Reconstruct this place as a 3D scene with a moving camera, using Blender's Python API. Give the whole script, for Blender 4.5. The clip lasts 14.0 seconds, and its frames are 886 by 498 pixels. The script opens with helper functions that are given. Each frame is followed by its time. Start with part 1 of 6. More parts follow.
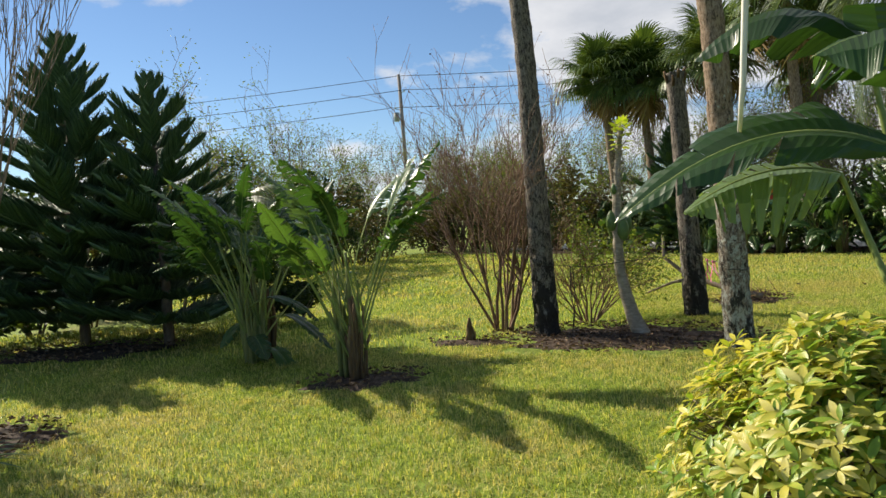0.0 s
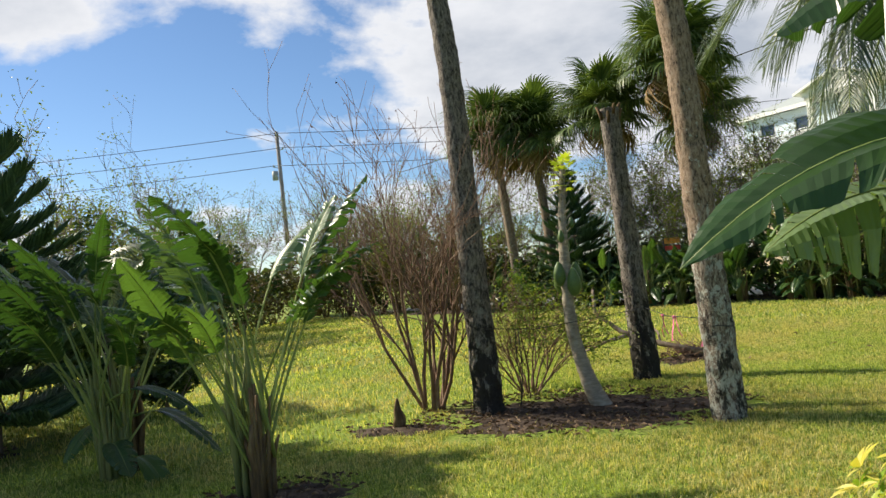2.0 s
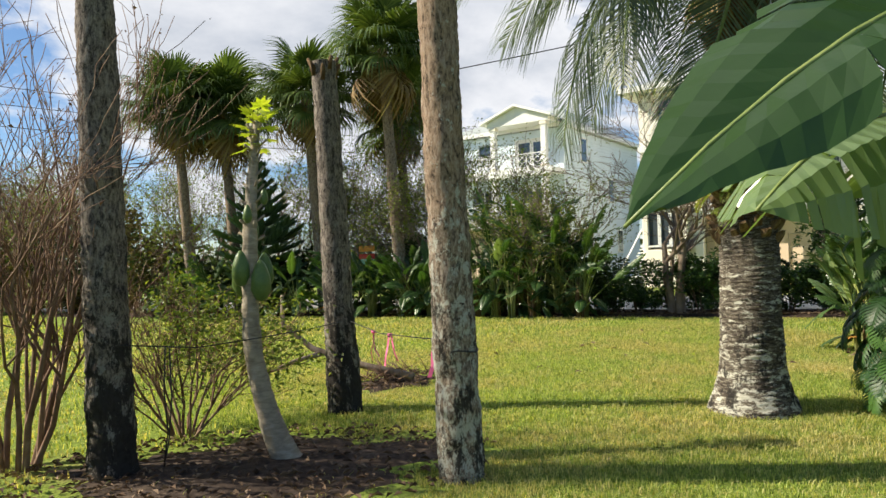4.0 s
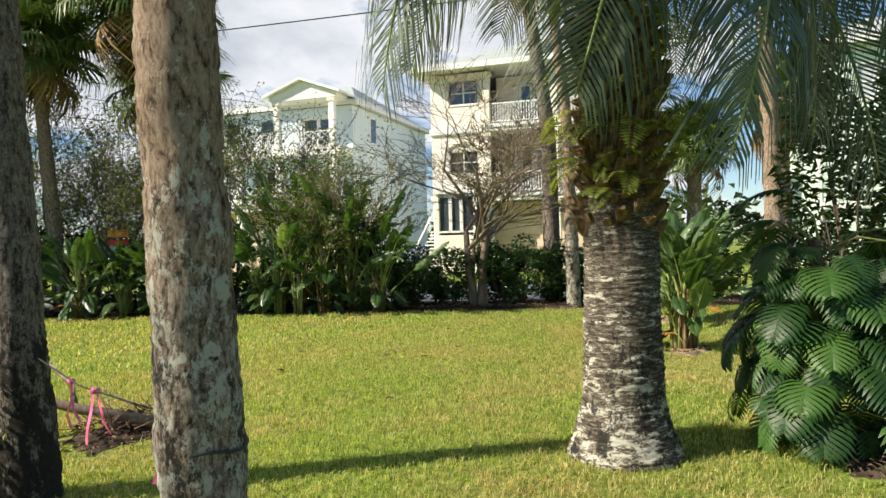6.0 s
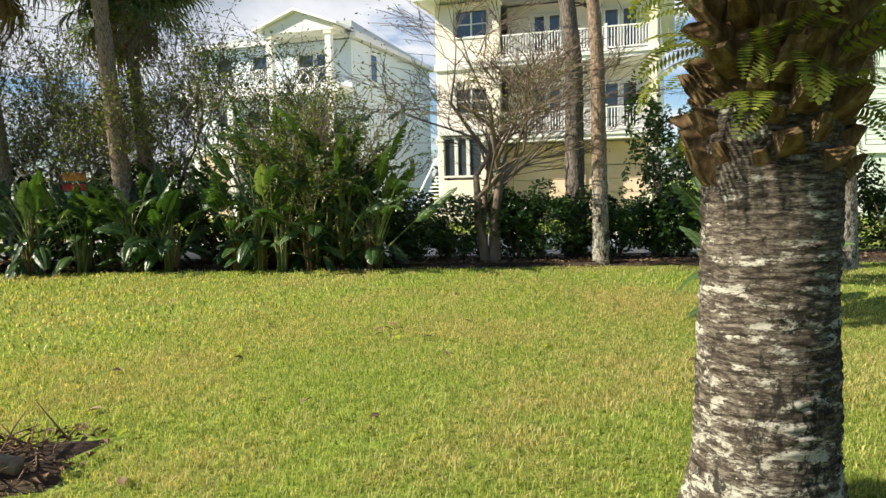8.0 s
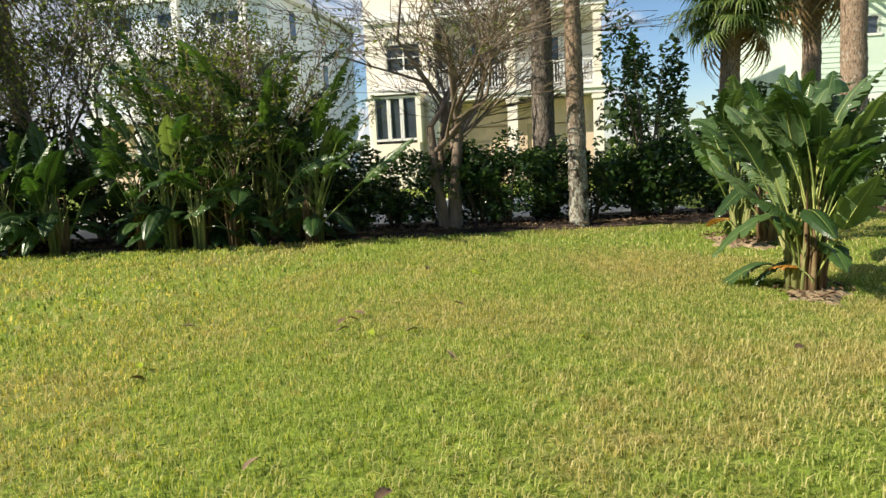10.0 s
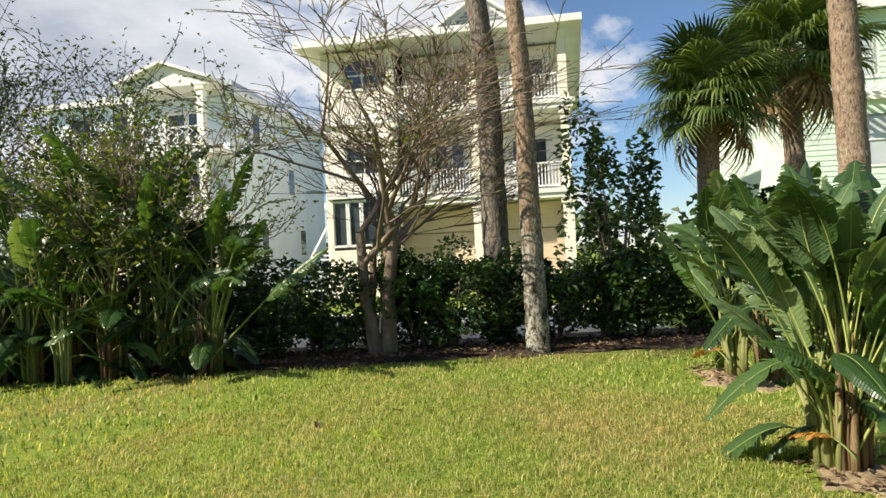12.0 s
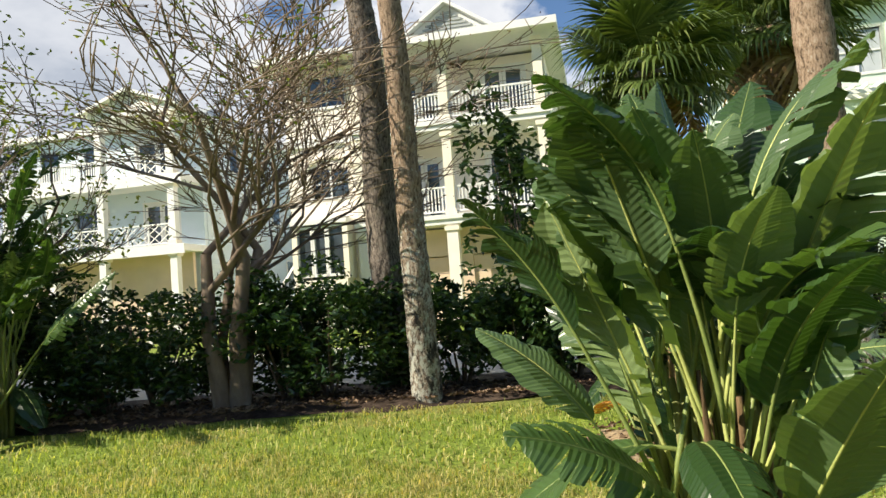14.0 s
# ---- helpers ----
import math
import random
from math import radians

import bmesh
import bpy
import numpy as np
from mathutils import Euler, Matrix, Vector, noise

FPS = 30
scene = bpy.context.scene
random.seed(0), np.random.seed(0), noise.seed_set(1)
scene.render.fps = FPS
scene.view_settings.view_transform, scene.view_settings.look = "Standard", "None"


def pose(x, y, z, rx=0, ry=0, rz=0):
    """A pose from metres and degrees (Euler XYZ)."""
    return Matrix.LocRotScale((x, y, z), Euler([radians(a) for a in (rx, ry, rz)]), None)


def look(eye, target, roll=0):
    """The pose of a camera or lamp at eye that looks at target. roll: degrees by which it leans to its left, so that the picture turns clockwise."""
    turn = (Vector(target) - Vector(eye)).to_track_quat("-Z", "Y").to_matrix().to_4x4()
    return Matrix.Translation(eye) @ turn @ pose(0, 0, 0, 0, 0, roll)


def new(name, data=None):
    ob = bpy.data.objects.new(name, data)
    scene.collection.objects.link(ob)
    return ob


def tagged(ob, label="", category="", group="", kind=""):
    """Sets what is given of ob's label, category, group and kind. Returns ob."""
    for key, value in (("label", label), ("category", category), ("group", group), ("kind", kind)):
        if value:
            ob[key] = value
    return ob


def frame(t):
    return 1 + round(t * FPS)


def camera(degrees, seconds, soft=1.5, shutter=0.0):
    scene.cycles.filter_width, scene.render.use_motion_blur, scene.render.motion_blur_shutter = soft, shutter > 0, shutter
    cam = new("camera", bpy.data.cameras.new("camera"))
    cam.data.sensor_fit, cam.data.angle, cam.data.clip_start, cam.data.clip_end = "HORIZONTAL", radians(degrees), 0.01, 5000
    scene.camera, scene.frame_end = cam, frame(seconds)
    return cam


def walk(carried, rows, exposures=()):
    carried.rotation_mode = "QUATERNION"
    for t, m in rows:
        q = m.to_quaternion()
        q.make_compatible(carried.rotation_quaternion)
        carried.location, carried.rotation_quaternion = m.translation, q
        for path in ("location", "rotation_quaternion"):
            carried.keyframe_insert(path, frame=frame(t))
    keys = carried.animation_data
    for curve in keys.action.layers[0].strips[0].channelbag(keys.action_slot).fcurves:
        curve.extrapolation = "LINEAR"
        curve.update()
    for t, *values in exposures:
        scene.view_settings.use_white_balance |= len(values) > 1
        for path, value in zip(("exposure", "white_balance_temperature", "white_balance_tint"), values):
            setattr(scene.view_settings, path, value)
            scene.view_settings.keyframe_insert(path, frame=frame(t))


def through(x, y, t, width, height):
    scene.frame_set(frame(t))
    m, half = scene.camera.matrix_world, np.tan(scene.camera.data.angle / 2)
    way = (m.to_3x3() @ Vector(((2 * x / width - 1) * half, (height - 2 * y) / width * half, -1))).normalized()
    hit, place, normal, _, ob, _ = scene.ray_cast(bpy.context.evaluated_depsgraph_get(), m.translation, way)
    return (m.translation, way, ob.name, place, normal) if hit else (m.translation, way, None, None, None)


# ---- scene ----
cam = camera(64.1, 14.0)
PATH = [
    (0, (0.227, -0.046, 1.665), (0.175, 1.952, 1.592), -3.9),
    (0.5, (0.028, 0.199, 1.659), (-0.131, 2.192, 1.6), -7.2),
    (1, (-0.068, 0.663, 1.638), (-0.304, 2.649, 1.667), -10.0),
    (1.5, (-0.176, 1.198, 1.626), (-0.257, 3.195, 1.694), -8.3),
    (2, (-0.266, 1.744, 1.671), (0.037, 3.72, 1.741), -5.7),
    (2.5, (-0.233, 2.305, 1.658), (0.336, 4.22, 1.768), -6.0),
    (3, (-0.144, 2.938, 1.603), (0.674, 4.759, 1.716), -5.1),
    (3.5, (0.204, 3.492, 1.52), (1.193, 5.228, 1.602), -3.0),
    (4, (0.487, 4.07, 1.537), (1.598, 5.733, 1.574), -1.7),
    (4.2, (0.567, 4.306, 1.517), (1.731, 5.931, 1.561), -1.4),
    (5.2, (1.2, 5.36, 1.585), (2.63, 6.76, 1.6), -1.4),
    (6.3, (2.198, 6.144, 1.651), (3.772, 7.378, 1.619), -1.5),
    (6.5, (2.367, 6.298, 1.655), (3.945, 7.526, 1.622), -1.5),
    (7, (2.777, 6.614, 1.678), (4.354, 7.843, 1.633), -1.7),
    (7.5, (3.267, 6.962, 1.674), (4.825, 8.214, 1.58), -1.7),
    (8, (3.698, 7.421, 1.661), (5.236, 8.686, 1.48), -1.3),
    (8.2, (3.863, 7.57, 1.645), (5.394, 8.84, 1.432), -1.2),
    (10.3, (5.375, 9.449, 1.338), (7.067, 10.489, 1.097), -2.7),
    (10.5, (5.578, 9.555, 1.334), (7.305, 10.548, 1.154), -2.6),
    (11, (6.139, 9.694, 1.445), (7.917, 10.609, 1.384), -2.6),
    (11.5, (6.696, 9.831, 1.472), (8.45, 10.791, 1.463), -2.5),
    (12, (7.337, 9.782, 1.424), (9.043, 10.827, 1.446), -2.7),
    (12.5, (8.062, 9.594, 1.374), (9.733, 10.692, 1.422), -3.0),
    (13, (8.738, 9.504, 1.363), (10.396, 10.619, 1.432), -2.9),
    (13.5, (9.426, 9.35, 1.359), (11.086, 10.462, 1.444), -2.9),
    (14, (10.284, 9.392, 1.228), (11.951, 10.491, 1.339), -4.2),
]
walk(cam, [(t, look(eye, target, roll)) for t, eye, target, roll in PATH], [(0, 0.56), (2.5, 0.72), (8, 0.78), (10.5, 0.64), (14, 0.74)])

# ---------------------------------------------------------------- sky, sun
SUN_FROM = Vector((-0.80, 0.60, 0.70)).normalized()
elev = math.asin(SUN_FROM.z)
azim = math.atan2(SUN_FROM.x, SUN_FROM.y)

world = bpy.data.worlds.new("sky")
scene.world = world
world.use_nodes = True
wt = world.node_tree
wt.nodes.clear()


def wn(kind, **sets):
    n = wt.nodes.new(kind)
    for k, v in sets.items():
        n.inputs[k].default_value = v
    return n


def wmath(op, a, b=None, c=None):
    n = wt.nodes.new("ShaderNodeMath")
    n.operation = op
    for i, v in enumerate((a, b, c)):
        if v is None:
            continue
        if isinstance(v, (int, float)):
            n.inputs[i].default_value = v
        else:
            wt.links.new(v, n.inputs[i])
    return n.outputs[0]


sky = wt.nodes.new("ShaderNodeTexSky")
sky.sky_type = "NISHITA"
sky.sun_disc = False
sky.sun_elevation = elev
sky.sun_rotation = azim
sky.air_density = 1.0
sky.dust_density = 0.05
sky.ozone_density = 5.0
coord = wt.nodes.new("ShaderNodeTexCoord")
sep = wt.nodes.new("ShaderNodeSeparateXYZ")
wt.links.new(coord.outputs["Generated"], sep.inputs[0])
# the cloud deck is flat and high: project the directions on it
zz = wmath("ADD", wmath("MAXIMUM", sep.outputs[2], 0.0), 0.30)
cx = wmath("DIVIDE", sep.outputs[0], zz)
cy = wmath("DIVIDE", sep.outputs[1], zz)
comb = wt.nodes.new("ShaderNodeCombineXYZ")
wt.links.new(cx, comb.inputs[0])
wt.links.new(cy, comb.inputs[1])
comb.inputs[2].default_value = 3.1
big = wn("ShaderNodeTexNoise", Scale=1.15, Detail=12.0, Roughness=0.52, Lacunarity=2.2, Distortion=0.15)
wt.links.new(comb.outputs[0], big.inputs["Vector"])
# more cloud to the north-east, clear blue to the north-west and the east, set to fit the camera's view
clear = wmath("MAXIMUM", wmath("SUBTRACT", cx, wmath("MULTIPLY", cy, 1.5)), 0.0)
bias = wmath("SUBTRACT", wmath("MULTIPLY", cx, 0.04), wmath("MULTIPLY", clear, 0.10))
# one long cloud bank, low in the north and climbing towards the east
off = wmath("SUBTRACT", sep.outputs[2], wmath("MULTIPLY_ADD", sep.outputs[0], 0.16, 0.19))
bank = wmath("MULTIPLY", wmath("EXPONENT", wmath("MULTIPLY", wmath("MULTIPLY", off, off), -70.0)), 0.12)
dens = wmath("ADD", wmath("ADD", big.outputs["Fac"], bias), wmath("SUBTRACT", bank, 0.022))
ramp = wt.nodes.new("ShaderNodeValToRGB")
ramp.color_ramp.elements[0].position, ramp.color_ramp.elements[1].position = 0.505, 0.565
wt.links.new(dens, ramp.inputs[0])
shade = wt.nodes.new("ShaderNodeValToRGB")
shade.color_ramp.elements[0].position, shade.color_ramp.elements[1].position = 0.56, 0.72
shade.color_ramp.elements[0].color = (7.0, 7.1, 7.4, 1)
shade.color_ramp.elements[1].color = (3.9, 4.3, 5.0, 1)
wt.links.new(dens, shade.inputs[0])
low = wmath("SMOOTH_MIN", wmath("MULTIPLY", wmath("MAXIMUM", sep.outputs[2], 0.0), 25.0), 1.0, 0.1)
cover = wmath("MULTIPLY", ramp.outputs[0], low)
mixs = wt.nodes.new("ShaderNodeMix")
mixs.data_type = "RGBA"
wt.links.new(cover, mixs.inputs[0])
wt.links.new(sky.outputs[0], mixs.inputs[6])
wt.links.new(shade.outputs[0], mixs.inputs[7])
back = wn("ShaderNodeBackground", Strength=0.078)
wt.links.new(mixs.outputs[2], back.inputs[0])
wout = wt.nodes.new("ShaderNodeOutputWorld")
wt.links.new(back.outputs[0], wout.inputs[0])

sun_data = bpy.data.lights.new("sun", "SUN")
sun_data.energy, sun_data.angle, sun_data.color = 5.0, radians(0.55), (1.0, 0.90, 0.72)
sun = new("sun", sun_data)
sun.matrix_world = look(SUN_FROM * 60, (0, 0, 0))

# ---------------------------------------------------------------- materials


class Nodes:
    """A short way to write node materials."""

    def __init__(self, name):
        self.m = bpy.data.materials.new(name)
        self.m.use_nodes = True
        self.t = self.m.node_tree
        self.t.nodes.clear()
        self.out = self.t.nodes.new("ShaderNodeOutputMaterial")
        self.co = self.t.nodes.new("ShaderNodeTexCoord")

    def put(self, sock, v):
        if hasattr(v, "is_linked"):
            self.t.links.new(v, sock)
        elif isinstance(v, tuple) and len(v) == 3 and sock.type == "RGBA":
            sock.default_value = (*v, 1)
        else:
            sock.default_value = v

    def noise(self, scale, detail=4.0, rough=0.55, stretch=None, where="Object", distort=0.0):
        n = self.t.nodes.new("ShaderNodeTexNoise")
        n.inputs["Scale"].default_value, n.inputs["Detail"].default_value = scale, detail
        n.inputs["Roughness"].default_value, n.inputs["Distortion"].default_value = rough, distort
        src = self.co.outputs[where]
        if stretch:
            mp = self.t.nodes.new("ShaderNodeMapping")
            mp.inputs["Scale"].default_value = stretch
            self.t.links.new(src, mp.inputs[0])
            src = mp.outputs[0]
        self.t.links.new(src, n.inputs["Vector"])
        return n.outputs["Fac"]

    def world_noise(self, scale, detail=4.0, rough=0.55, stretch=None):
        n = self.t.nodes.new("ShaderNodeTexNoise")
        n.inputs["Scale"].default_value, n.inputs["Detail"].default_value, n.inputs["Roughness"].default_value = scale, detail, rough
        g = self.t.nodes.new("ShaderNodeNewGeometry").outputs["Position"]
        if stretch:
            mp = self.t.nodes.new("ShaderNodeMapping")
            mp.inputs["Scale"].default_value = stretch
            self.t.links.new(g, mp.inputs[0])
            g = mp.outputs[0]
        self.t.links.new(g, n.inputs["Vector"])
        return n.outputs["Fac"]

    def island(self):
        return self.t.nodes.new("ShaderNodeNewGeometry").outputs["Random Per Island"]

    def each(self):
        return self.t.nodes.new("ShaderNodeObjectInfo").outputs["Random"]

    def ramp(self, fac, *stops):
        n = self.t.nodes.new("ShaderNodeValToRGB")
        cr = n.color_ramp
        while len(cr.elements) < len(stops):
            cr.elements.new(0.5)
        for e, (p, c) in zip(cr.elements, stops):
            e.position = p
            e.color = (*c, 1) if isinstance(c, tuple) else (c, c, c, 1)
        self.put(n.inputs[0], fac)
        return n.outputs[0]

    def mix(self, fac, a, b, how="MIX"):
        n = self.t.nodes.new("ShaderNodeMix")
        n.data_type, n.blend_type = "RGBA", how
        self.put(n.inputs[0], fac), self.put(n.inputs[6], a), self.put(n.inputs[7], b)
        return n.outputs[2]

    def math(self, op, a, b=0.0):
        n = self.t.nodes.new("ShaderNodeMath")
        n.operation = op
        self.put(n.inputs[0], a), self.put(n.inputs[1], b)
        return n.outputs[0]

    def bump(self, height, dist, strength=1.0):
        n = self.t.nodes.new("ShaderNodeBump")
        n.inputs["Strength"].default_value, n.inputs["Distance"].default_value = strength, dist
        self.put(n.inputs["Height"], height)
        return n.outputs[0]

    def solid(self, color, rough=0.6, normal=None, metal=0.0, spec=0.5):
        b = self.t.nodes.new("ShaderNodeBsdfPrincipled")
        self.put(b.inputs["Base Color"], color), self.put(b.inputs["Roughness"], rough)
        b.inputs["Metallic"].default_value = metal
        b.inputs["Specular IOR Level"].default_value = spec
        if normal is not None:
            self.put(b.inputs["Normal"], normal)
        return b

    def done(self, shader):
        self.t.links.new(shader.outputs[0], self.out.inputs[0])
        return self.m

    def leaf(self, color, rough=0.45, normal=None, through=0.35, glow=(1.3, 1.35, 0.5), spec=0.4):
        """A leaf that lets part of the light through."""
        b = self.solid(color, rough, normal, spec=spec)
        tr = self.t.nodes.new("ShaderNodeBsdfTranslucent")
        self.put(tr.inputs[0], self.mix(1.0, color, glow, "MULTIPLY"))
        if normal is not None:
            self.put(tr.inputs["Normal"], normal)
        mx = self.t.nodes.new("ShaderNodeMixShader")
        mx.inputs[0].default_value = through
        self.t.links.new(b.outputs[0], mx.inputs[1]), self.t.links.new(tr.outputs[0], mx.inputs[2])
        return self.done(mx)


def leaf_material(name, *stops, rough=0.42, through=0.35, grain=14.0, each=False, spec=0.4, glow=(1.35, 1.4, 0.5)):
    n = Nodes(name)
    pick = n.each() if each else n.island()
    fac = n.math("ADD", n.math("MULTIPLY", pick, 0.72), n.math("MULTIPLY", n.noise(grain, 3.0), 0.28))
    col = n.ramp(fac, *stops)
    return n.leaf(col, rough, n.bump(n.noise(grain * 6, 2.0), 0.004, 0.4), through, glow, spec)


def bark_material(name, dark, mid, pale, stretch=(1, 1, 0.25), scale=9.0, patches=None, relief=0.006, rough=0.9):
    n = Nodes(name)
    f = n.noise(scale, 8.0, 0.65, stretch, distort=0.3)
    big = n.noise(1.6, 3.0)
    col = n.ramp(n.math("ADD", n.math("MULTIPLY", f, 0.7), n.math("MULTIPLY", big, 0.3)), (0.32, dark), (0.5, mid), (0.66, pale))
    if patches:
        p = n.ramp(n.noise(patches[0], 6.0, 0.7), (patches[1], 0.0), (patches[1] + 0.05, 1.0))
        col = n.mix(p, col, patches[2])
    return n.done(n.solid(col, rough, n.bump(n.math("ADD", f, n.math("MULTIPLY", n.noise(scale * 4, 3.0), 0.35)), relief), spec=0.2))


def trunk_bark(name, crack, base, pale, lichen, dark_foot=0.0, plates=(6, 6, 14), warm_top=None, relief=0.010, reach=1.1, lich=(1, 1, 1), spots=0.545):
    """Old palm bark: broken plates with dark cracks, lichen in the lower part, black patches that thicken towards the
    foot.
    """
    n = Nodes(name)
    plate = n.noise(7.5, 9.0, 0.75, plates, distort=0.4)
    fine = n.noise(55.0, 5.0, 0.75)
    col = n.ramp(n.math("ADD", n.math("MULTIPLY", plate, 0.75), n.math("MULTIPLY", fine, 0.25)), (0.42, crack), (0.50, base), (0.59, pale))
    xyz = n.t.nodes.new("ShaderNodeSeparateXYZ")
    n.t.links.new(n.co.outputs["Object"], xyz.inputs[0])
    h = xyz.outputs[2]
    if warm_top:
        up = n.ramp(n.math("ADD", n.math("MULTIPLY", h, 0.3), n.math("MULTIPLY", n.noise(3.0, 4.0), 0.3)), (0.55, 0.0), (0.85, 1.0))
        col = n.mix(up, col, n.ramp(plate, (0.36, crack), (0.52, warm_top), (0.70, pale)))
    lf = n.math("ADD", n.noise(13.0, 7.0, 0.8, lich), n.math("MULTIPLY", n.math("SUBTRACT", 1.4, h), 0.045))
    col = n.mix(n.ramp(lf, (spots, 0.0), (spots + 0.04, 0.9)), col, lichen)
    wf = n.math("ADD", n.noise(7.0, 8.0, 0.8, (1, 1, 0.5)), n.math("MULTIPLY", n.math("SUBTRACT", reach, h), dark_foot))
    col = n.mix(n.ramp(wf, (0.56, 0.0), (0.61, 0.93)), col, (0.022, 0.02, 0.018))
    return n.done(n.solid(col, 0.92, n.bump(n.math("ADD", plate, n.math("MULTIPLY", fine, 0.15)), relief), spec=0.15))


def plain_material(name, a, b, scale=3.0, rough=0.6, relief=0.002, metal=0.0, fine=60.0, spec=0.4):
    n = Nodes(name)
    col = n.ramp(n.math("ADD", n.math("MULTIPLY", n.noise(scale, 6.0, 0.6), 0.75), n.math("MULTIPLY", n.noise(fine, 2.0), 0.25)), (0.35, a), (0.65, b))
    return n.done(n.solid(col, rough, n.bump(n.noise(fine, 3.0), relief), metal, spec))


def ground_material():
    n = Nodes("lawn_soil")
    patch = n.world_noise(0.55, 5.0, 0.6)
    fine = n.world_noise(28.0, 5.0, 0.7)
    tuft = n.world_noise(6.0, 4.0, 0.6)
    green = n.ramp(fine, (0.3, (0.05, 0.07, 0.016)), (0.55, (0.22, 0.30, 0.045)), (0.75, (0.38, 0.45, 0.08)))
    dry = n.ramp(fine, (0.3, (0.13, 0.11, 0.04)), (0.7, (0.36, 0.31, 0.12)))
    where = n.ramp(n.math("ADD", n.math("MULTIPLY", patch, 0.7), n.math("MULTIPLY", tuft, 0.3)), (0.50, 0.0), (0.66, 0.75))
    col = n.mix(where, green, dry)
    return n.done(n.solid(col, 0.9, n.bump(n.math("ADD", fine, tuft), 0.012), spec=0.15))


def grass_material():
    n = Nodes("grass_blades")
    patch = n.world_noise(0.55, 5.0, 0.6)
    tuft = n.world_noise(6.0, 4.0, 0.6)
    wide = n.world_noise(0.16, 2.0)
    rnd = n.island()
    green = n.ramp(rnd, (0.0, (0.11, 0.165, 0.045)), (0.45, (0.36, 0.455, 0.105)), (1.0, (0.62, 0.67, 0.22)))
    dry = n.ramp(rnd, (0.0, (0.36, 0.30, 0.11)), (0.6, (0.64, 0.53, 0.26)), (1.0, (0.78, 0.66, 0.38)))
    f = n.math("ADD", n.math("MULTIPLY", patch, 0.6), n.math("MULTIPLY", tuft, 0.4))
    f = n.math("ADD", f, n.math("MULTIPLY", n.math("SUBTRACT", rnd, 0.5), 0.2))
    f = n.math("ADD", f, n.math("MULTIPLY", n.math("SUBTRACT", wide, 0.5), 0.25))
    col = n.mix(n.ramp(f, (0.42, 0.0), (0.60, 0.9)), green, dry)
    col = n.mix(1.0, col, n.ramp(n.world_noise(9.0, 3.0, 0.6), (0.34, (0.66, 0.72, 0.62)), (0.58, (1.06, 1.06, 1.06))), "MULTIPLY")
    return n.leaf(col, 0.5, None, 0.48, (1.3, 1.25, 0.45), 0.25)


M_SOIL = ground_material()
M_GRASS = grass_material()
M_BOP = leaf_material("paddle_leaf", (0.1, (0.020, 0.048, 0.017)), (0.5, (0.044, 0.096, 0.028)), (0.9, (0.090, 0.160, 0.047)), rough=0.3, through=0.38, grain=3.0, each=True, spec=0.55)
# the same paddle leaf, its colour painted brighter to stand in for sunlight
M_BOP_LIT = leaf_material("sunlit_paddle_leaf", (0.1, (0.075, 0.13, 0.055)), (0.5, (0.13, 0.205, 0.085)), (0.9, (0.23, 0.31, 0.13)), rough=0.3, through=0.28, grain=3.0, each=True, spec=0.55)
M_BOP_DRY = leaf_material("withered_leaf", (0.2, (0.18, 0.07, 0.015)), (0.5, (0.42, 0.17, 0.02)), (0.8, (0.52, 0.30, 0.05)), rough=0.6, grain=6.0)
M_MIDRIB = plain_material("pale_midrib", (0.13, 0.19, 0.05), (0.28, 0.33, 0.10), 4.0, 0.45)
# midrib of those leaves, sunlight likewise put into its colour
M_RIB_LIT = plain_material("sunlit_midrib", (0.30, 0.36, 0.10), (0.50, 0.52, 0.18), 4.0, 0.4)
M_STALK = bark_material("fibrous_stalk", (0.05, 0.035, 0.02), (0.17, 0.11, 0.06), (0.30, 0.24, 0.12), (1, 1, 0.12), 22.0, relief=0.01)
M_STALK_GREEN = bark_material("green_stalk", (0.08, 0.10, 0.03), (0.19, 0.21, 0.075), (0.36, 0.34, 0.15), (1, 1, 0.1), 16.0, relief=0.004, rough=0.6)
M_FAN = leaf_material("fan_palm_leaf", (0.1, (0.05, 0.085, 0.025)), (0.5, (0.11, 0.165, 0.045)), (0.9, (0.22, 0.27, 0.09)), rough=0.4, through=0.25)
M_FAN_DRY = leaf_material("dry_fan_leaf", (0.1, (0.14, 0.08, 0.035)), (0.6, (0.30, 0.20, 0.09)), (0.9, (0.40, 0.31, 0.16)), rough=0.8, through=0.2)
M_FEATHER = leaf_material("grey_green_leaflet", (0.1, (0.06, 0.09, 0.055)), (0.5, (0.11, 0.15, 0.095)), (0.9, (0.22, 0.26, 0.17)), rough=0.42, through=0.3, glow=(1.2, 1.25, 0.7))
M_PINE = leaf_material("norfolk_needles", (0.1, (0.032, 0.066, 0.036)), (0.5, (0.07, 0.13, 0.065)), (0.9, (0.135, 0.22, 0.105)), rough=0.55, through=0.12, grain=60.0)
M_HEDGE = leaf_material("hedge_leaf", (0.1, (0.014, 0.036, 0.010)), (0.55, (0.032, 0.075, 0.018)), (0.95, (0.09, 0.16, 0.03)), rough=0.28, through=0.25, spec=0.6)
M_SHRUB = leaf_material("dark_shrub_leaf", (0.1, (0.018, 0.036, 0.012)), (0.55, (0.04, 0.07, 0.02)), (0.95, (0.10, 0.13, 0.035)), rough=0.5, through=0.25)
M_BROWNSHRUB = leaf_material("dry_thicket_leaf", (0.1, (0.05, 0.04, 0.018)), (0.5, (0.11, 0.085, 0.035)), (0.95, (0.17, 0.16, 0.05)), rough=0.7, through=0.25)
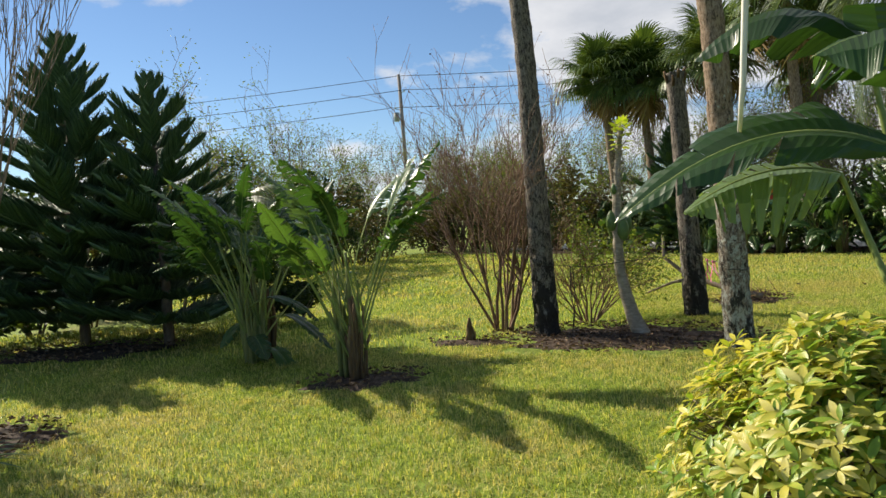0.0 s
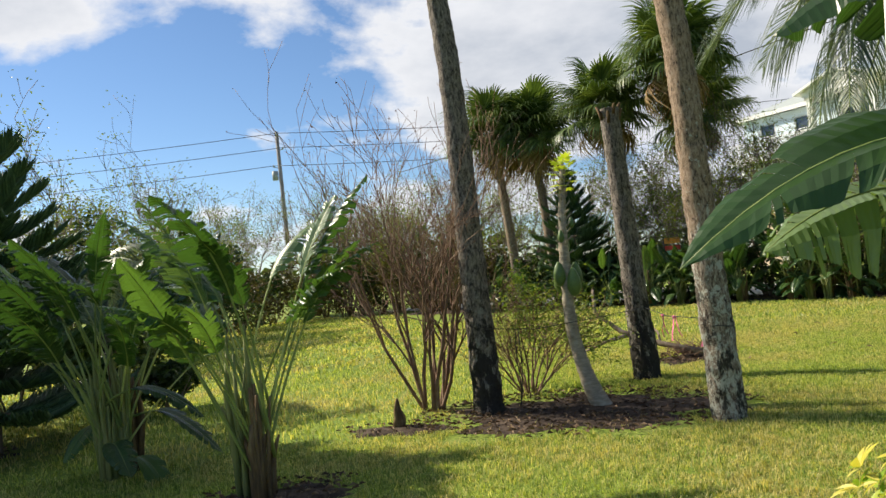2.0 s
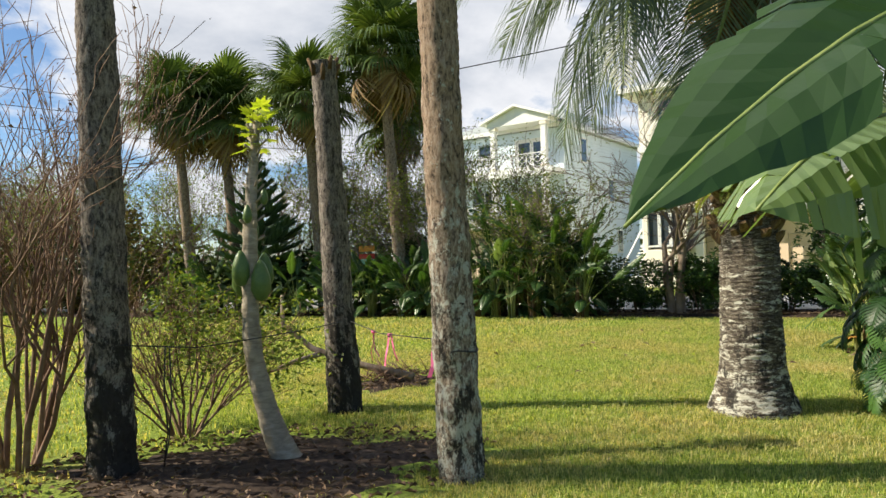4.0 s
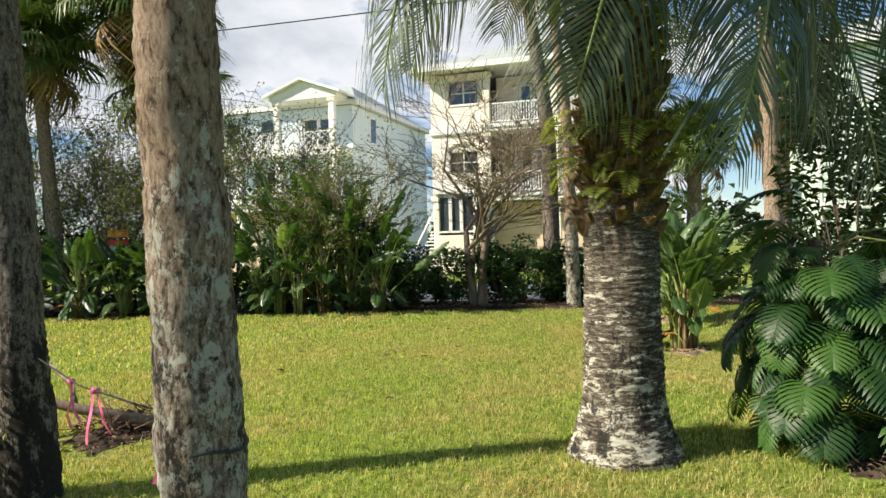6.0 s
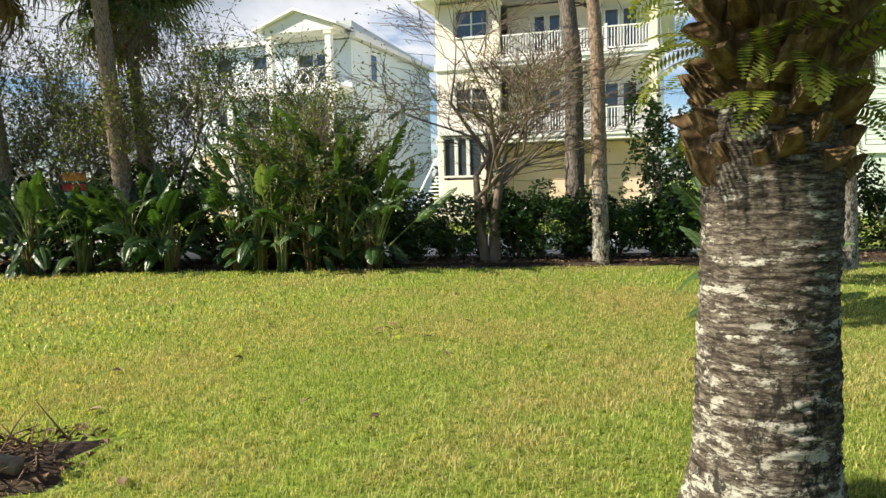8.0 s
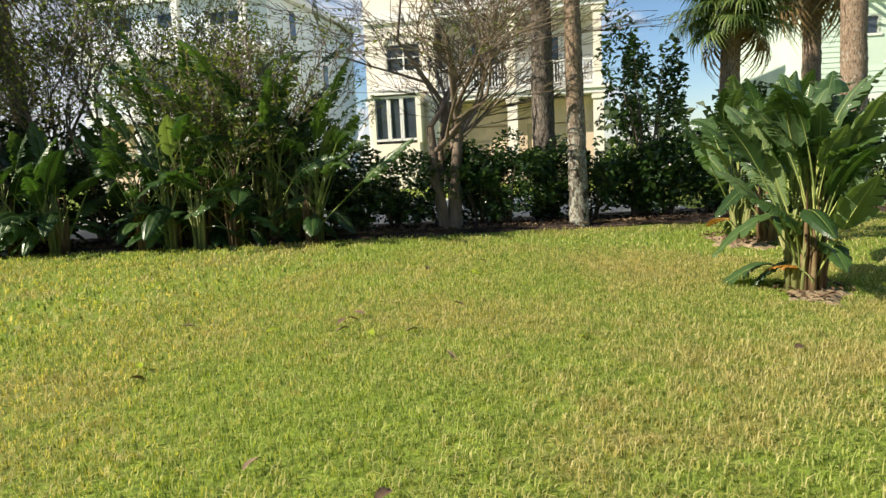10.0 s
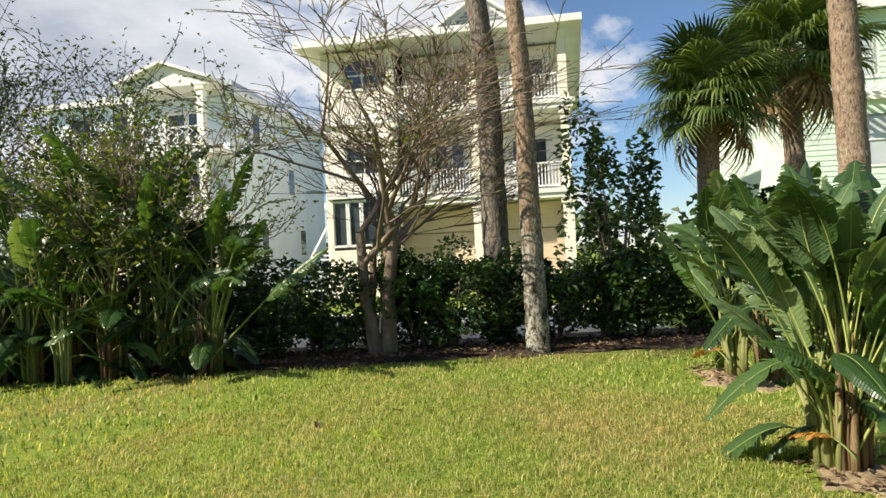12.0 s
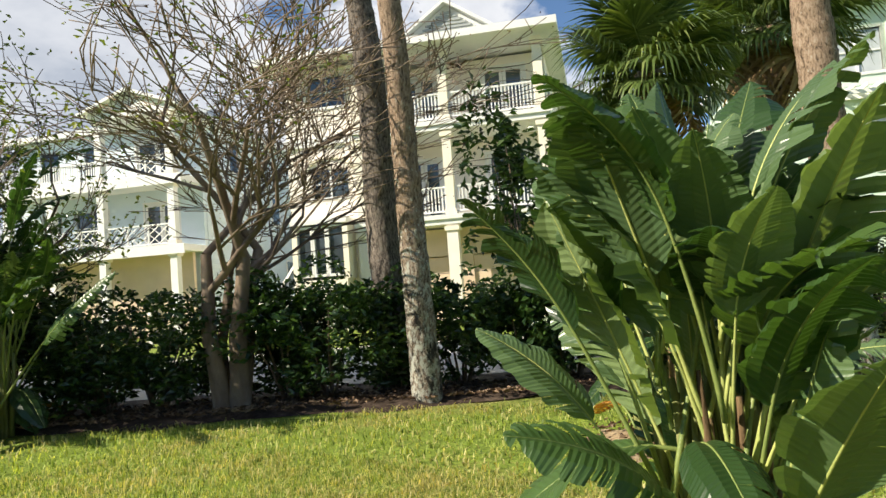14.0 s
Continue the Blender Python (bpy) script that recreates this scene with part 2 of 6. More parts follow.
M_LIGHTLEAF = leaf_material("light_tree_leaf", (0.1, (0.07, 0.11, 0.025)), (0.5, (0.15, 0.20, 0.04)), (0.95, (0.28, 0.30, 0.06)), rough=0.5, through=0.4)
M_CROTON = leaf_material("variegated_leaf", (0.06, (0.10, 0.22, 0.025)), (0.35, (0.30, 0.42, 0.05)), (0.6, (0.62, 0.55, 0.09)), (0.9, (0.82, 0.74, 0.30)), rough=0.35, through=0.35, grain=30.0, glow=(1.1, 1.1, 0.55))
M_PHILO = leaf_material("split_leaf", (0.1, (0.018, 0.052, 0.014)), (0.5, (0.034, 0.09, 0.022)), (0.9, (0.08, 0.17, 0.035)), rough=0.45, through=0.25, each=True, spec=0.4)
M_FERN = leaf_material("fern_leaf", (0.1, (0.09, 0.14, 0.02)), (0.5, (0.19, 0.23, 0.04)), (0.9, (0.32, 0.34, 0.07)), rough=0.5, through=0.4)
M_PAPAYA = leaf_material("young_papaya_leaf", (0.1, (0.22, 0.32, 0.03)), (0.6, (0.42, 0.50, 0.05)), (0.95, (0.60, 0.62, 0.10)), rough=0.45, through=0.45)
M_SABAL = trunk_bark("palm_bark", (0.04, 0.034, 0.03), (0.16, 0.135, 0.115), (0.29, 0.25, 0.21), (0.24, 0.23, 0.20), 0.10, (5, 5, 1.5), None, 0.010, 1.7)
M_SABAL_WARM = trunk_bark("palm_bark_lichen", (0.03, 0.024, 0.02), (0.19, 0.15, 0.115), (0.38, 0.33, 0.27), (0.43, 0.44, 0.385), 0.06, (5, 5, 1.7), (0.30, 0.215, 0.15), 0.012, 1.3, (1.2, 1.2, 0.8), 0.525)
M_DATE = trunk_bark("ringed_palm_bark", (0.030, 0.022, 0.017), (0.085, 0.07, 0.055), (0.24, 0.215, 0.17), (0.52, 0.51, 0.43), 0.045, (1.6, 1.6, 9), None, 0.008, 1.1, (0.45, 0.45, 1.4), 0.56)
M_BOOT = bark_material("leaf_base_fibre", (0.035, 0.022, 0.013), (0.12, 0.075, 0.038), (0.30, 0.215, 0.11), (1, 1, 0.3), 14.0, None, 0.006)
M_TWIG = bark_material("grey_brown_twig", (0.09, 0.065, 0.05), (0.20, 0.155, 0.12), (0.34, 0.28, 0.225), (1, 1, 0.4), 12.0)
M_TWIG_RED = bark_material("reddish_twig", (0.085, 0.05, 0.035), (0.20, 0.125, 0.085), (0.30, 0.22, 0.16), (1, 1, 0.4), 12.0)
M_CRAPE = bark_material("smooth_tan_bark", (0.09, 0.065, 0.05), (0.21, 0.16, 0.12), (0.36, 0.29, 0.22), (1, 1, 0.3), 6.0)
M_PAPTRUNK = bark_material("papaya_bark", (0.17, 0.14, 0.10), (0.32, 0.275, 0.21), (0.46, 0.41, 0.33), (1, 1, 3.0), 10.0)
M_POD = leaf_material("seed_pod", (0.1, (0.07, 0.035, 0.02)), (0.5, (0.17, 0.09, 0.05)), (0.9, (0.27, 0.18, 0.10)), rough=0.8, through=0.1)
M_MULCH = bark_material("mulch_soil", (0.018, 0.012, 0.009), (0.055, 0.038, 0.028), (0.13, 0.095, 0.07), (1, 1, 1), 14.0, None, 0.012)
M_STRAW = bark_material("straw_litter", (0.12, 0.085, 0.05), (0.30, 0.225, 0.14), (0.48, 0.38, 0.25), (1, 1, 1), 16.0, None, 0.012)
M_CHIP = leaf_material("dry_leaf_litter", (0.1, (0.05, 0.03, 0.02)), (0.5, (0.14, 0.085, 0.05)), (0.95, (0.33, 0.24, 0.16)), rough=0.9, through=0.05)
M_WHITE = plain_material("white_paint", (0.72, 0.72, 0.70), (0.83, 0.82, 0.79), 1.2, 0.5)
M_CREAM = plain_material("cream_stucco", (0.80, 0.735, 0.65), (0.85, 0.79, 0.71), 0.8, 0.75, 0.006)
M_CREAM_PALE = plain_material("pale_cream_trim", (0.78, 0.71, 0.58), (0.84, 0.78, 0.66), 0.9, 0.65)
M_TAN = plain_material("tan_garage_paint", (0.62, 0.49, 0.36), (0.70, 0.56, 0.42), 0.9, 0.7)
M_BLUEWHITE = plain_material("pale_blue_siding", (0.58, 0.68, 0.74), (0.67, 0.76, 0.82), 0.7, 0.6)
M_GREEN = plain_material("mint_siding", (0.56, 0.69, 0.58), (0.64, 0.75, 0.65), 0.7, 0.6)
M_TEAL = plain_material("teal_door_paint", (0.27, 0.55, 0.47), (0.34, 0.62, 0.53), 0.8, 0.5)
M_ROOF = plain_material("grey_green_roof", (0.34, 0.38, 0.36), (0.46, 0.49, 0.46), 2.0, 0.5)
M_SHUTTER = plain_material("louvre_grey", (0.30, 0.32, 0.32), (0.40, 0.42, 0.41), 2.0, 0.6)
M_GLASS = plain_material("window_glass", (0.035, 0.045, 0.055), (0.06, 0.075, 0.09), 0.5, 0.04, 0.0, 0.0, 2.0, 0.9)
M_BLINDGLASS = plain_material("window_with_blinds", (0.42, 0.46, 0.47), (0.52, 0.56, 0.57), 0.5, 0.08, 0.0, 0.0, 2.0, 0.8)
M_CONCRETE = plain_material("concrete_paving", (0.50, 0.47, 0.42), (0.62, 0.59, 0.53), 0.6, 0.9, 0.004)
M_POLE = bark_material("weathered_pole_wood", (0.16, 0.14, 0.12), (0.30, 0.27, 0.24), (0.40, 0.37, 0.33), (1, 1, 0.1), 12.0)
M_WIRE = plain_material("black_wire", (0.02, 0.02, 0.02), (0.04, 0.04, 0.04), 5.0, 0.5)
M_PINK = plain_material("pink_ribbon_plastic", (0.85, 0.13, 0.33), (0.92, 0.20, 0.42), 6.0, 0.4)
M_CORD = plain_material("white_cord", (0.66, 0.62, 0.55), (0.78, 0.74, 0.68), 8.0, 0.7)
M_FRUIT = plain_material("green_papaya_skin", (0.07, 0.13, 0.04), (0.14, 0.21, 0.06), 5.0, 0.4)
M_ORANGE = plain_material("orange_plastic", (0.75, 0.28, 0.03), (0.85, 0.36, 0.05), 5.0, 0.45)
M_RED = plain_material("red_plastic", (0.55, 0.05, 0.03), (0.65, 0.08, 0.05), 5.0, 0.45)

# ---------------------------------------------------------------- mesh tools
RNG = random.Random(11)


class Mesh:
    def __init__(self):
        self.v, self.f = [], []

    def add(self, verts, faces):
        o = len(self.v)
        self.v.extend(verts)
        self.f.extend([tuple(i + o for i in f) for f in faces])

    def box(self, x0, x1, y0, y1, z0, z1):
        self.add([(x, y, z) for z in (z0, z1) for y in (y0, y1) for x in (x0, x1)],
                 [(0, 2, 3, 1), (4, 5, 7, 6), (0, 1, 5, 4), (2, 6, 7, 3), (0, 4, 6, 2), (1, 3, 7, 5)])

    def tube(self, pts, radii, sides=6, cap=True, wob=0.0, rng=RNG):
        n = len(pts)
        P = [Vector(p) for p in pts]
        ref = Vector((0.31, 0.87, 0.38))
        rings = []
        for i in range(n):
            t = (P[min(i + 1, n - 1)] - P[max(i - 1, 0)])
            t = t.normalized() if t.length > 1e-9 else Vector((0, 0, 1))
            a = t.cross(ref)
            a = a.normalized() if a.length > 1e-4 else t.orthogonal().normalized()
            b = t.cross(a)
            rings.append([P[i] + (a * math.cos(k * math.tau / sides) + b * math.sin(k * math.tau / sides)) * radii[i] * (1 + (rng.uniform(-wob, wob) if wob else 0)) for k in range(sides)])
        faces = [(i * sides + k, i * sides + (k + 1) % sides, (i + 1) * sides + (k + 1) % sides, (i + 1) * sides + k) for i in range(n - 1) for k in range(sides)]
        if cap:
            faces += [tuple(range(sides))[::-1], tuple((n - 1) * sides + k for k in range(sides))]
        self.add([tuple(q) for r in rings for q in r], faces)

    def data(self, name, material, smooth=True):
        me = bpy.data.meshes.new(name)
        me.from_pydata(self.v, [], self.f)
        me.materials.append(material)
        if smooth:
            me.shade_smooth()
        me.update()
        return me


def fast_mesh(name, verts, tris, material, smooth=False):
    """A triangle mesh straight from arrays."""
    me = bpy.data.meshes.new(name)
    nv, nf = len(verts), len(tris)
    me.vertices.add(nv), me.loops.add(nf * 3), me.polygons.add(nf)
    me.vertices.foreach_set("co", np.asarray(verts, np.float32).ravel())
    me.loops.foreach_set("vertex_index", np.asarray(tris, np.int32).ravel())
    me.polygons.foreach_set("loop_start", np.arange(0, nf * 3, 3, dtype=np.int32))
    me.polygons.foreach_set("loop_total", np.full(nf, 3, np.int32))
    me.polygons.foreach_set("use_smooth", np.full(nf, smooth, bool))
    me.materials.append(material)
    me.update(calc_edges=True)
    return me


def thing(name, label, category, m=None, data=None, group="", kind=""):
    ob = new(name, data)
    if m is not None:
        ob.matrix_basis = m
    return tagged(ob, label, category, group, kind)


def part(name, data, parent, m=None, label=""):
    ob = new(name, data)
    ob.parent = parent
    if m is not None:
        ob.matrix_basis = m
    return tagged(ob, label) if label else ob


def aim(p, d, up=(0, 0, 1), roll=0.0, scale=1.0):
    """A pose at p whose +X points along d, and whose +Z leans to up."""
    x = Vector(d).normalized()
    y = Vector(up).cross(x)
    y = y.normalized() if y.length > 1e-4 else x.orthogonal().normalized()
    z = x.cross(y)
    r = Matrix((x, y, z)).transposed().to_4x4()
    return Matrix.Translation(p) @ r @ Matrix.Rotation(roll, 4, "X") @ Matrix.Diagonal((scale, scale, scale, 1))


def leaf_cloud(rng, centres, size, flat=0.35, aspect=0.5, fold=0.12, up=0.5):
    """Many small folded leaves, four corners each, at the given centres."""
    n = len(centres)
    d = rng.normal(size=(n, 3))
    d[:, 2] *= flat
    d /= np.linalg.norm(d, axis=1)[:, None] + 1e-9
    nrm = rng.normal(size=(n, 3)) + np.array([0, 0, up * 2])
    s = np.cross(nrm, d)
    s /= np.linalg.norm(s, axis=1)[:, None] + 1e-9
    nn = np.cross(d, s)
    L = (size * rng.uniform(0.6, 1.25, n))[:, None]
    base = centres - d * L * 0.5
    tip = centres + d * L * 0.5 - nn * L * fold
    mid = centres + nn * L * fold * 0.3
    a = mid + s * L * aspect * 0.5 + nn * L * fold
    b = mid - s * L * aspect * 0.5 + nn * L * fold
    v = np.stack([base, a, tip, b], 1).reshape(-1, 3)
    i = np.arange(n)[:, None] * 4
    t = np.concatenate([i + np.array([[0, 1, 2]]), i + np.array([[0, 2, 3]])], 0)
    return v, t


def blob_points(rng, n, centre, radii, shell=0.55, lumps=7):
    """Points in a lumpy crown: clusters thrown about an ellipsoid, denser to its outside."""
    k = max(3, lumps)
    u = rng.normal(size=(k, 3))
    u /= np.linalg.norm(u, axis=1)[:, None]
    cc = u * rng.uniform(shell, 0.95, (k, 1))
    rr = rng.uniform(0.22, 0.5, k)
    w = rng.integers(0, k, n)
    p = rng.normal(size=(n, 3))
    p /= np.linalg.norm(p, axis=1)[:, None]
    p = cc[w] + p * (rr[w][:, None] * rng.uniform(0.35, 1.0, (n, 1)) ** 0.5)
    return np.array(centre) + p * np.array(radii)


# ---------------------------------------------------------------- ground
def ground_z(x, y):
    """The lawn: gentle unevenness, and a shallow hollow towards the east side."""
    return 0.03 * noise.noise((x * 0.35, y * 0.35, 2.0)) - 0.03 - 0.21 * math.exp(-((x - 12.8) / 2.6) ** 2 - ((y - 9.2) / 2.6) ** 2)


def build_ground():
    xs = np.concatenate([[-3000, -600, -150, -60, -35], np.linspace(-22, 40, 125), [55, 90, 160, 600, 3000]])
    ys = np.concatenate([[-3000, -600, -120, -40, -15], np.linspace(-6, 50, 113), [70, 110, 160, 600, 3000]])
    X, Y = np.meshgrid(xs, ys)
    Z = np.array([[ground_z(x, y) if abs(x) < 60 and abs(y) < 60 else -0.03 for x in xs] for y in ys])
    V = np.stack([X, Y, Z], -1).reshape(-1, 3)
    nx = len(xs)
    q = np.array([(j * nx + i, j * nx + i + 1, (j + 1) * nx + i + 1, (j + 1) * nx + i) for j in range(len(ys) - 1) for i in range(nx - 1)])
    tris = np.concatenate([q[:, [0, 1, 2]], q[:, [0, 2, 3]]])
    tagged(new("ground", fast_mesh("ground", V, tris, M_SOIL, True)), "mown lawn soil with patchy green and straw tones", "ground", kind="structure")


def hedge_side(x, y):
    """Metres on this side of the property line, along which the hedge stands."""
    return ((17.6 - x) * 0.821 + (12.5 - y) * 0.571)


BEDS = [(2.3, 9.5, 1.9, 1.25, -0.35), (-0.95, 7.75, 0.75, 0.45, 0.1), (-6.0, 11.2, 1.6, 0.9, 0.0), (5.1, 12.2, 0.8, 0.55, 0.3), (-4.3, 6.0, 0.9, 0.8, 0.0),
        (0.25, 9.7, 0.7, 0.28, -0.3), (12.95, 9.98, 0.5, 0.36, 0.0), (15.75, 11.2, 0.75, 0.5, 0.5), (8.25, 6.6, 0.95, 0.7, 0.0), (3.0, 2.8, 1.7, 1.6, 0.0), (3.2, 5.0, 0.9, 0.8, 0.0)]


def in_bed(x, y, grow=1.0):
    hit = np.zeros(len(x), bool)
    for cx_, cy_, a, b, r in BEDS:
        dx, dy = x - cx_, y - cy_
        u, w = dx * math.cos(r) + dy * math.sin(r), -dx * math.sin(r) + dy * math.cos(r)
        wob = 1 + 0.18 * np.sin(np.arctan2(w, u) * 5 + cx_ * 3) + 0.1 * np.sin(np.arctan2(w, u) * 11 + cy_)
        hit |= (u / a) ** 2 + (w / b) ** 2 < (grow * wob) ** 2
    return hit | (hedge_side(x, y) < 0.12 + 0.25 * np.sin(y * 1.3) * np.sin(x * 2.1))


def build_grass():
    rng = np.random.default_rng(5)
    sets = []
    # (x0, x1, y0, y1, blades per square metre, length, width)
    for x0, x1, y0, y1, dens, ln, wd in ((-5, 2.6, 2.2, 9.5, 2300, 0.056, 0.0068), (2.6, 14.5, 5.6, 13.5, 2600, 0.050, 0.0066), (2.6, 14.5, 13.5, 15.5, 1500, 0.055, 0.0085), (10, 16.5, 15.5, 23, 260, 0.07, 0.016), (-9, -5, 2.2, 14, 330, 0.07, 0.014), (-5, 2.6, 9.5, 16, 380, 0.07, 0.013),
                                         (2.6, 10, 15.5, 26, 260, 0.07, 0.02), (14.5, 20, 5, 13, 400, 0.06, 0.013), (14.5, 17.5, 13, 16.5, 500, 0.06, 0.012), (-8, 2.6, 16, 40, 110, 0.085, 0.035), (6, 14.5, 2, 5.6, 260, 0.06, 0.012)):
        n = int((x1 - x0) * (y1 - y0) * dens)
        p = np.stack([rng.uniform(x0, x1, n), rng.uniform(y0, y1, n)], 1)
        keep = ~in_bed(p[:, 0], p[:, 1], 0.93) | (rng.random(n) < 0.02)
        keep &= hedge_side(p[:, 0], p[:, 1]) > -0.2
        p = p[keep]
        n = len(p)
        # blades stand in tufts
        tuft = np.array([noise.noise((a * 7.0, b * 7.0, 5.0)) for a, b in p])
        grow = 1.0 + 0.55 * tuft
        p += rng.normal(0, 0.012, (n, 2))
        z = np.array([ground_z(a, b) - 0.005 for a, b in p])
        ang = rng.uniform(0, math.tau, n)
        lean = np.abs(rng.normal(0, 0.55, n)) + 0.12
        L = ln * rng.uniform(0.55, 1.35, n) * grow
        W = wd * rng.uniform(0.6, 1.3, n)
        dx, dy = np.cos(ang), np.sin(ang)
        sx, sy = -dy * W * 0.5, dx * W * 0.5
        b0 = np.stack([p[:, 0] - sx, p[:, 1] - sy, z], 1)
        b1 = np.stack([p[:, 0] + sx, p[:, 1] + sy, z], 1)
        m = np.stack([p[:, 0] + dx * L * 0.3 * lean, p[:, 1] + dy * L * 0.3 * lean, z + L * 0.6], 1)
        m0, m1 = m - np.stack([sx, sy, sx * 0], 1) * 0.8, m + np.stack([sx, sy, sx * 0], 1) * 0.8
        tip = np.stack([p[:, 0] + dx * L * (0.25 + lean), p[:, 1] + dy * L * (0.25 + lean), z + L * (1.0 - 0.35 * np.minimum(lean, 1.6))], 1)
        sets.append(np.stack([b0, b1, m0, m1, tip], 1))
    v = np.concatenate(sets)
    n = len(v)
    i = np.arange(n)[:, None] * 5
    t = np.concatenate([i + np.array([[0, 1, 3]]), i + np.array([[0, 3, 2]]), i + np.array([[2, 3, 4]])])
    tagged(new("grass", fast_mesh("grass", v.reshape(-1, 3), t, M_GRASS)), "short lawn grass, sunlit green with straw-coloured patches", "grass", kind="stuff")


def build_beds():
    rng = np.random.default_rng(8)
    for k, (cx_, cy_, a, b, r) in enumerate(BEDS):
        me = Mesh()
        lift = ground_z(cx_, cy_) + 0.015
        n = 40
        rings = [(0, 0.028)] + [(s, 0.03 - 0.09 * s ** 3) for s in (0.3, 0.6, 0.85, 1.0)]
        vs = [(cx_, cy_, 0.035 + lift)]
        for s, h in rings[1:]:
            for j in range(n):
                th = j * math.tau / n
                w = s * (1 + 0.18 * math.sin(th * 5 + cx_ * 3) + 0.1 * math.sin(th * 11 + cy_))
                u, q = a * w * math.cos(th), b * w * math.sin(th)
                vs.append((cx_ + u * math.cos(r) - q * math.sin(r), cy_ + u * math.sin(r) + q * math.cos(r), h + lift + rng.uniform(-0.008, 0.012)))
        fs = [(0, 1 + j, 1 + (j + 1) % n) for j in range(n)]
        for i in range(3):
            fs += [(1 + i * n + j, 1 + (i + 1) * n + j, 1 + (i + 1) * n + (j + 1) % n, 1 + i * n + (j + 1) % n) for j in range(n)]
        me.add(vs, fs)
        straw = cx_ > 12
        bed = thing("mulch_bed", "pale straw-coloured litter at the foot of a clump" if straw else "dark bare mulch and leaf litter at the foot of plants", "mulch bed", data=me.data("mulch_bed", M_STRAW if straw else M_MULCH), kind="structure")
        cnt = int(a * b * 420)
        th, s = rng.uniform(0, math.tau, cnt), np.sqrt(rng.random(cnt)) * 1.02
        u, q = a * s * np.cos(th), b * s * np.sin(th)
        c = np.stack([cx_ + u * math.cos(r) - q * math.sin(r), cy_ + u * math.sin(r) + q * math.cos(r), np.full(cnt, 0.045 + lift)], 1)
        v, t = leaf_cloud(rng, c, 0.075, 0.15, 0.45, 0.15, 2.0)
        v[:, 2] = np.maximum(v[:, 2], 0.02 + lift)
        thing("leaf_litter", "scattered dry brown leaves and bark chips on mulch", "leaf litter", data=fast_mesh("leaf_litter", v, t, M_CHIP), kind="stuff")


def build_hedge_bed():
    """The strip of dark soil and litter under the hedge; its dark colour also paints in the hedge's shade."""
    rng = np.random.default_rng(18)
    me = Mesh()
    n = 120
    vs = []
    for i in range(n + 1):
        s = -8 + 34 * i / n
        for k, o in enumerate((-0.05, 0.15, 0.9, 1.9, 2.3)):
            w = 0.12 * math.sin(s * 2.3) + 0.08 * math.sin(s * 5.1)
            q = LINE0 + LINE_DIR * s + LINE_OUT * (o + w * (k < 2))
            vs.append((q.x, q.y, (-0.03, 0.02, 0.05, 0.03, -0.04)[k] + rng.uniform(-0.006, 0.01)))
    me.add(vs, [(i * 5 + k, (i + 1) * 5 + k, (i + 1) * 5 + k + 1, i * 5 + k + 1) for i in range(n) for k in range(4)])
    thing("mulch_bed", "long bed of dark soil, litter and painted shade under the hedge", "mulch bed", data=me.data("mulch_bed", M_MULCH), kind="structure")
    m = 5200
    s, o = rng.uniform(-6, 22, m), np.abs(rng.normal(0.1, 0.6, m))
    c = np.stack([LINE0.x + LINE_DIR.x * s + LINE_OUT.x * o, LINE0.y + LINE_DIR.y * s + LINE_OUT.y * o, np.full(m, 0.06)], 1)
    v, t = leaf_cloud(rng, c, 0.09, 0.15, 0.45, 0.15, 2.0)
    v[:, 2] = np.maximum(v[:, 2], 0.02)
    thing("leaf_litter", "dry brown leaves on the soil under the hedge", "leaf litter", data=fast_mesh("leaf_litter", v, t, M_CHIP), kind="stuff")


LINE0, LINE_DIR, LINE_OUT = Vector((17.6, 12.5, 0)), Vector((-0.571, 0.821, 0)), Vector((0.821, 0.571, 0))


# ---------------------------------------------------------------- plant generators
def curve_points(p0, d0, bend, length, n):
    """A line that starts along d0 and is bent by a steady pull."""
    p, d, out = Vector(p0), Vector(d0).normalized(), [Vector(p0)]
    for _ in range(n):
        d = (d + Vector(bend) / n).normalized()
        p = p + d * (length / n)
        out.append(p.copy())
    return out


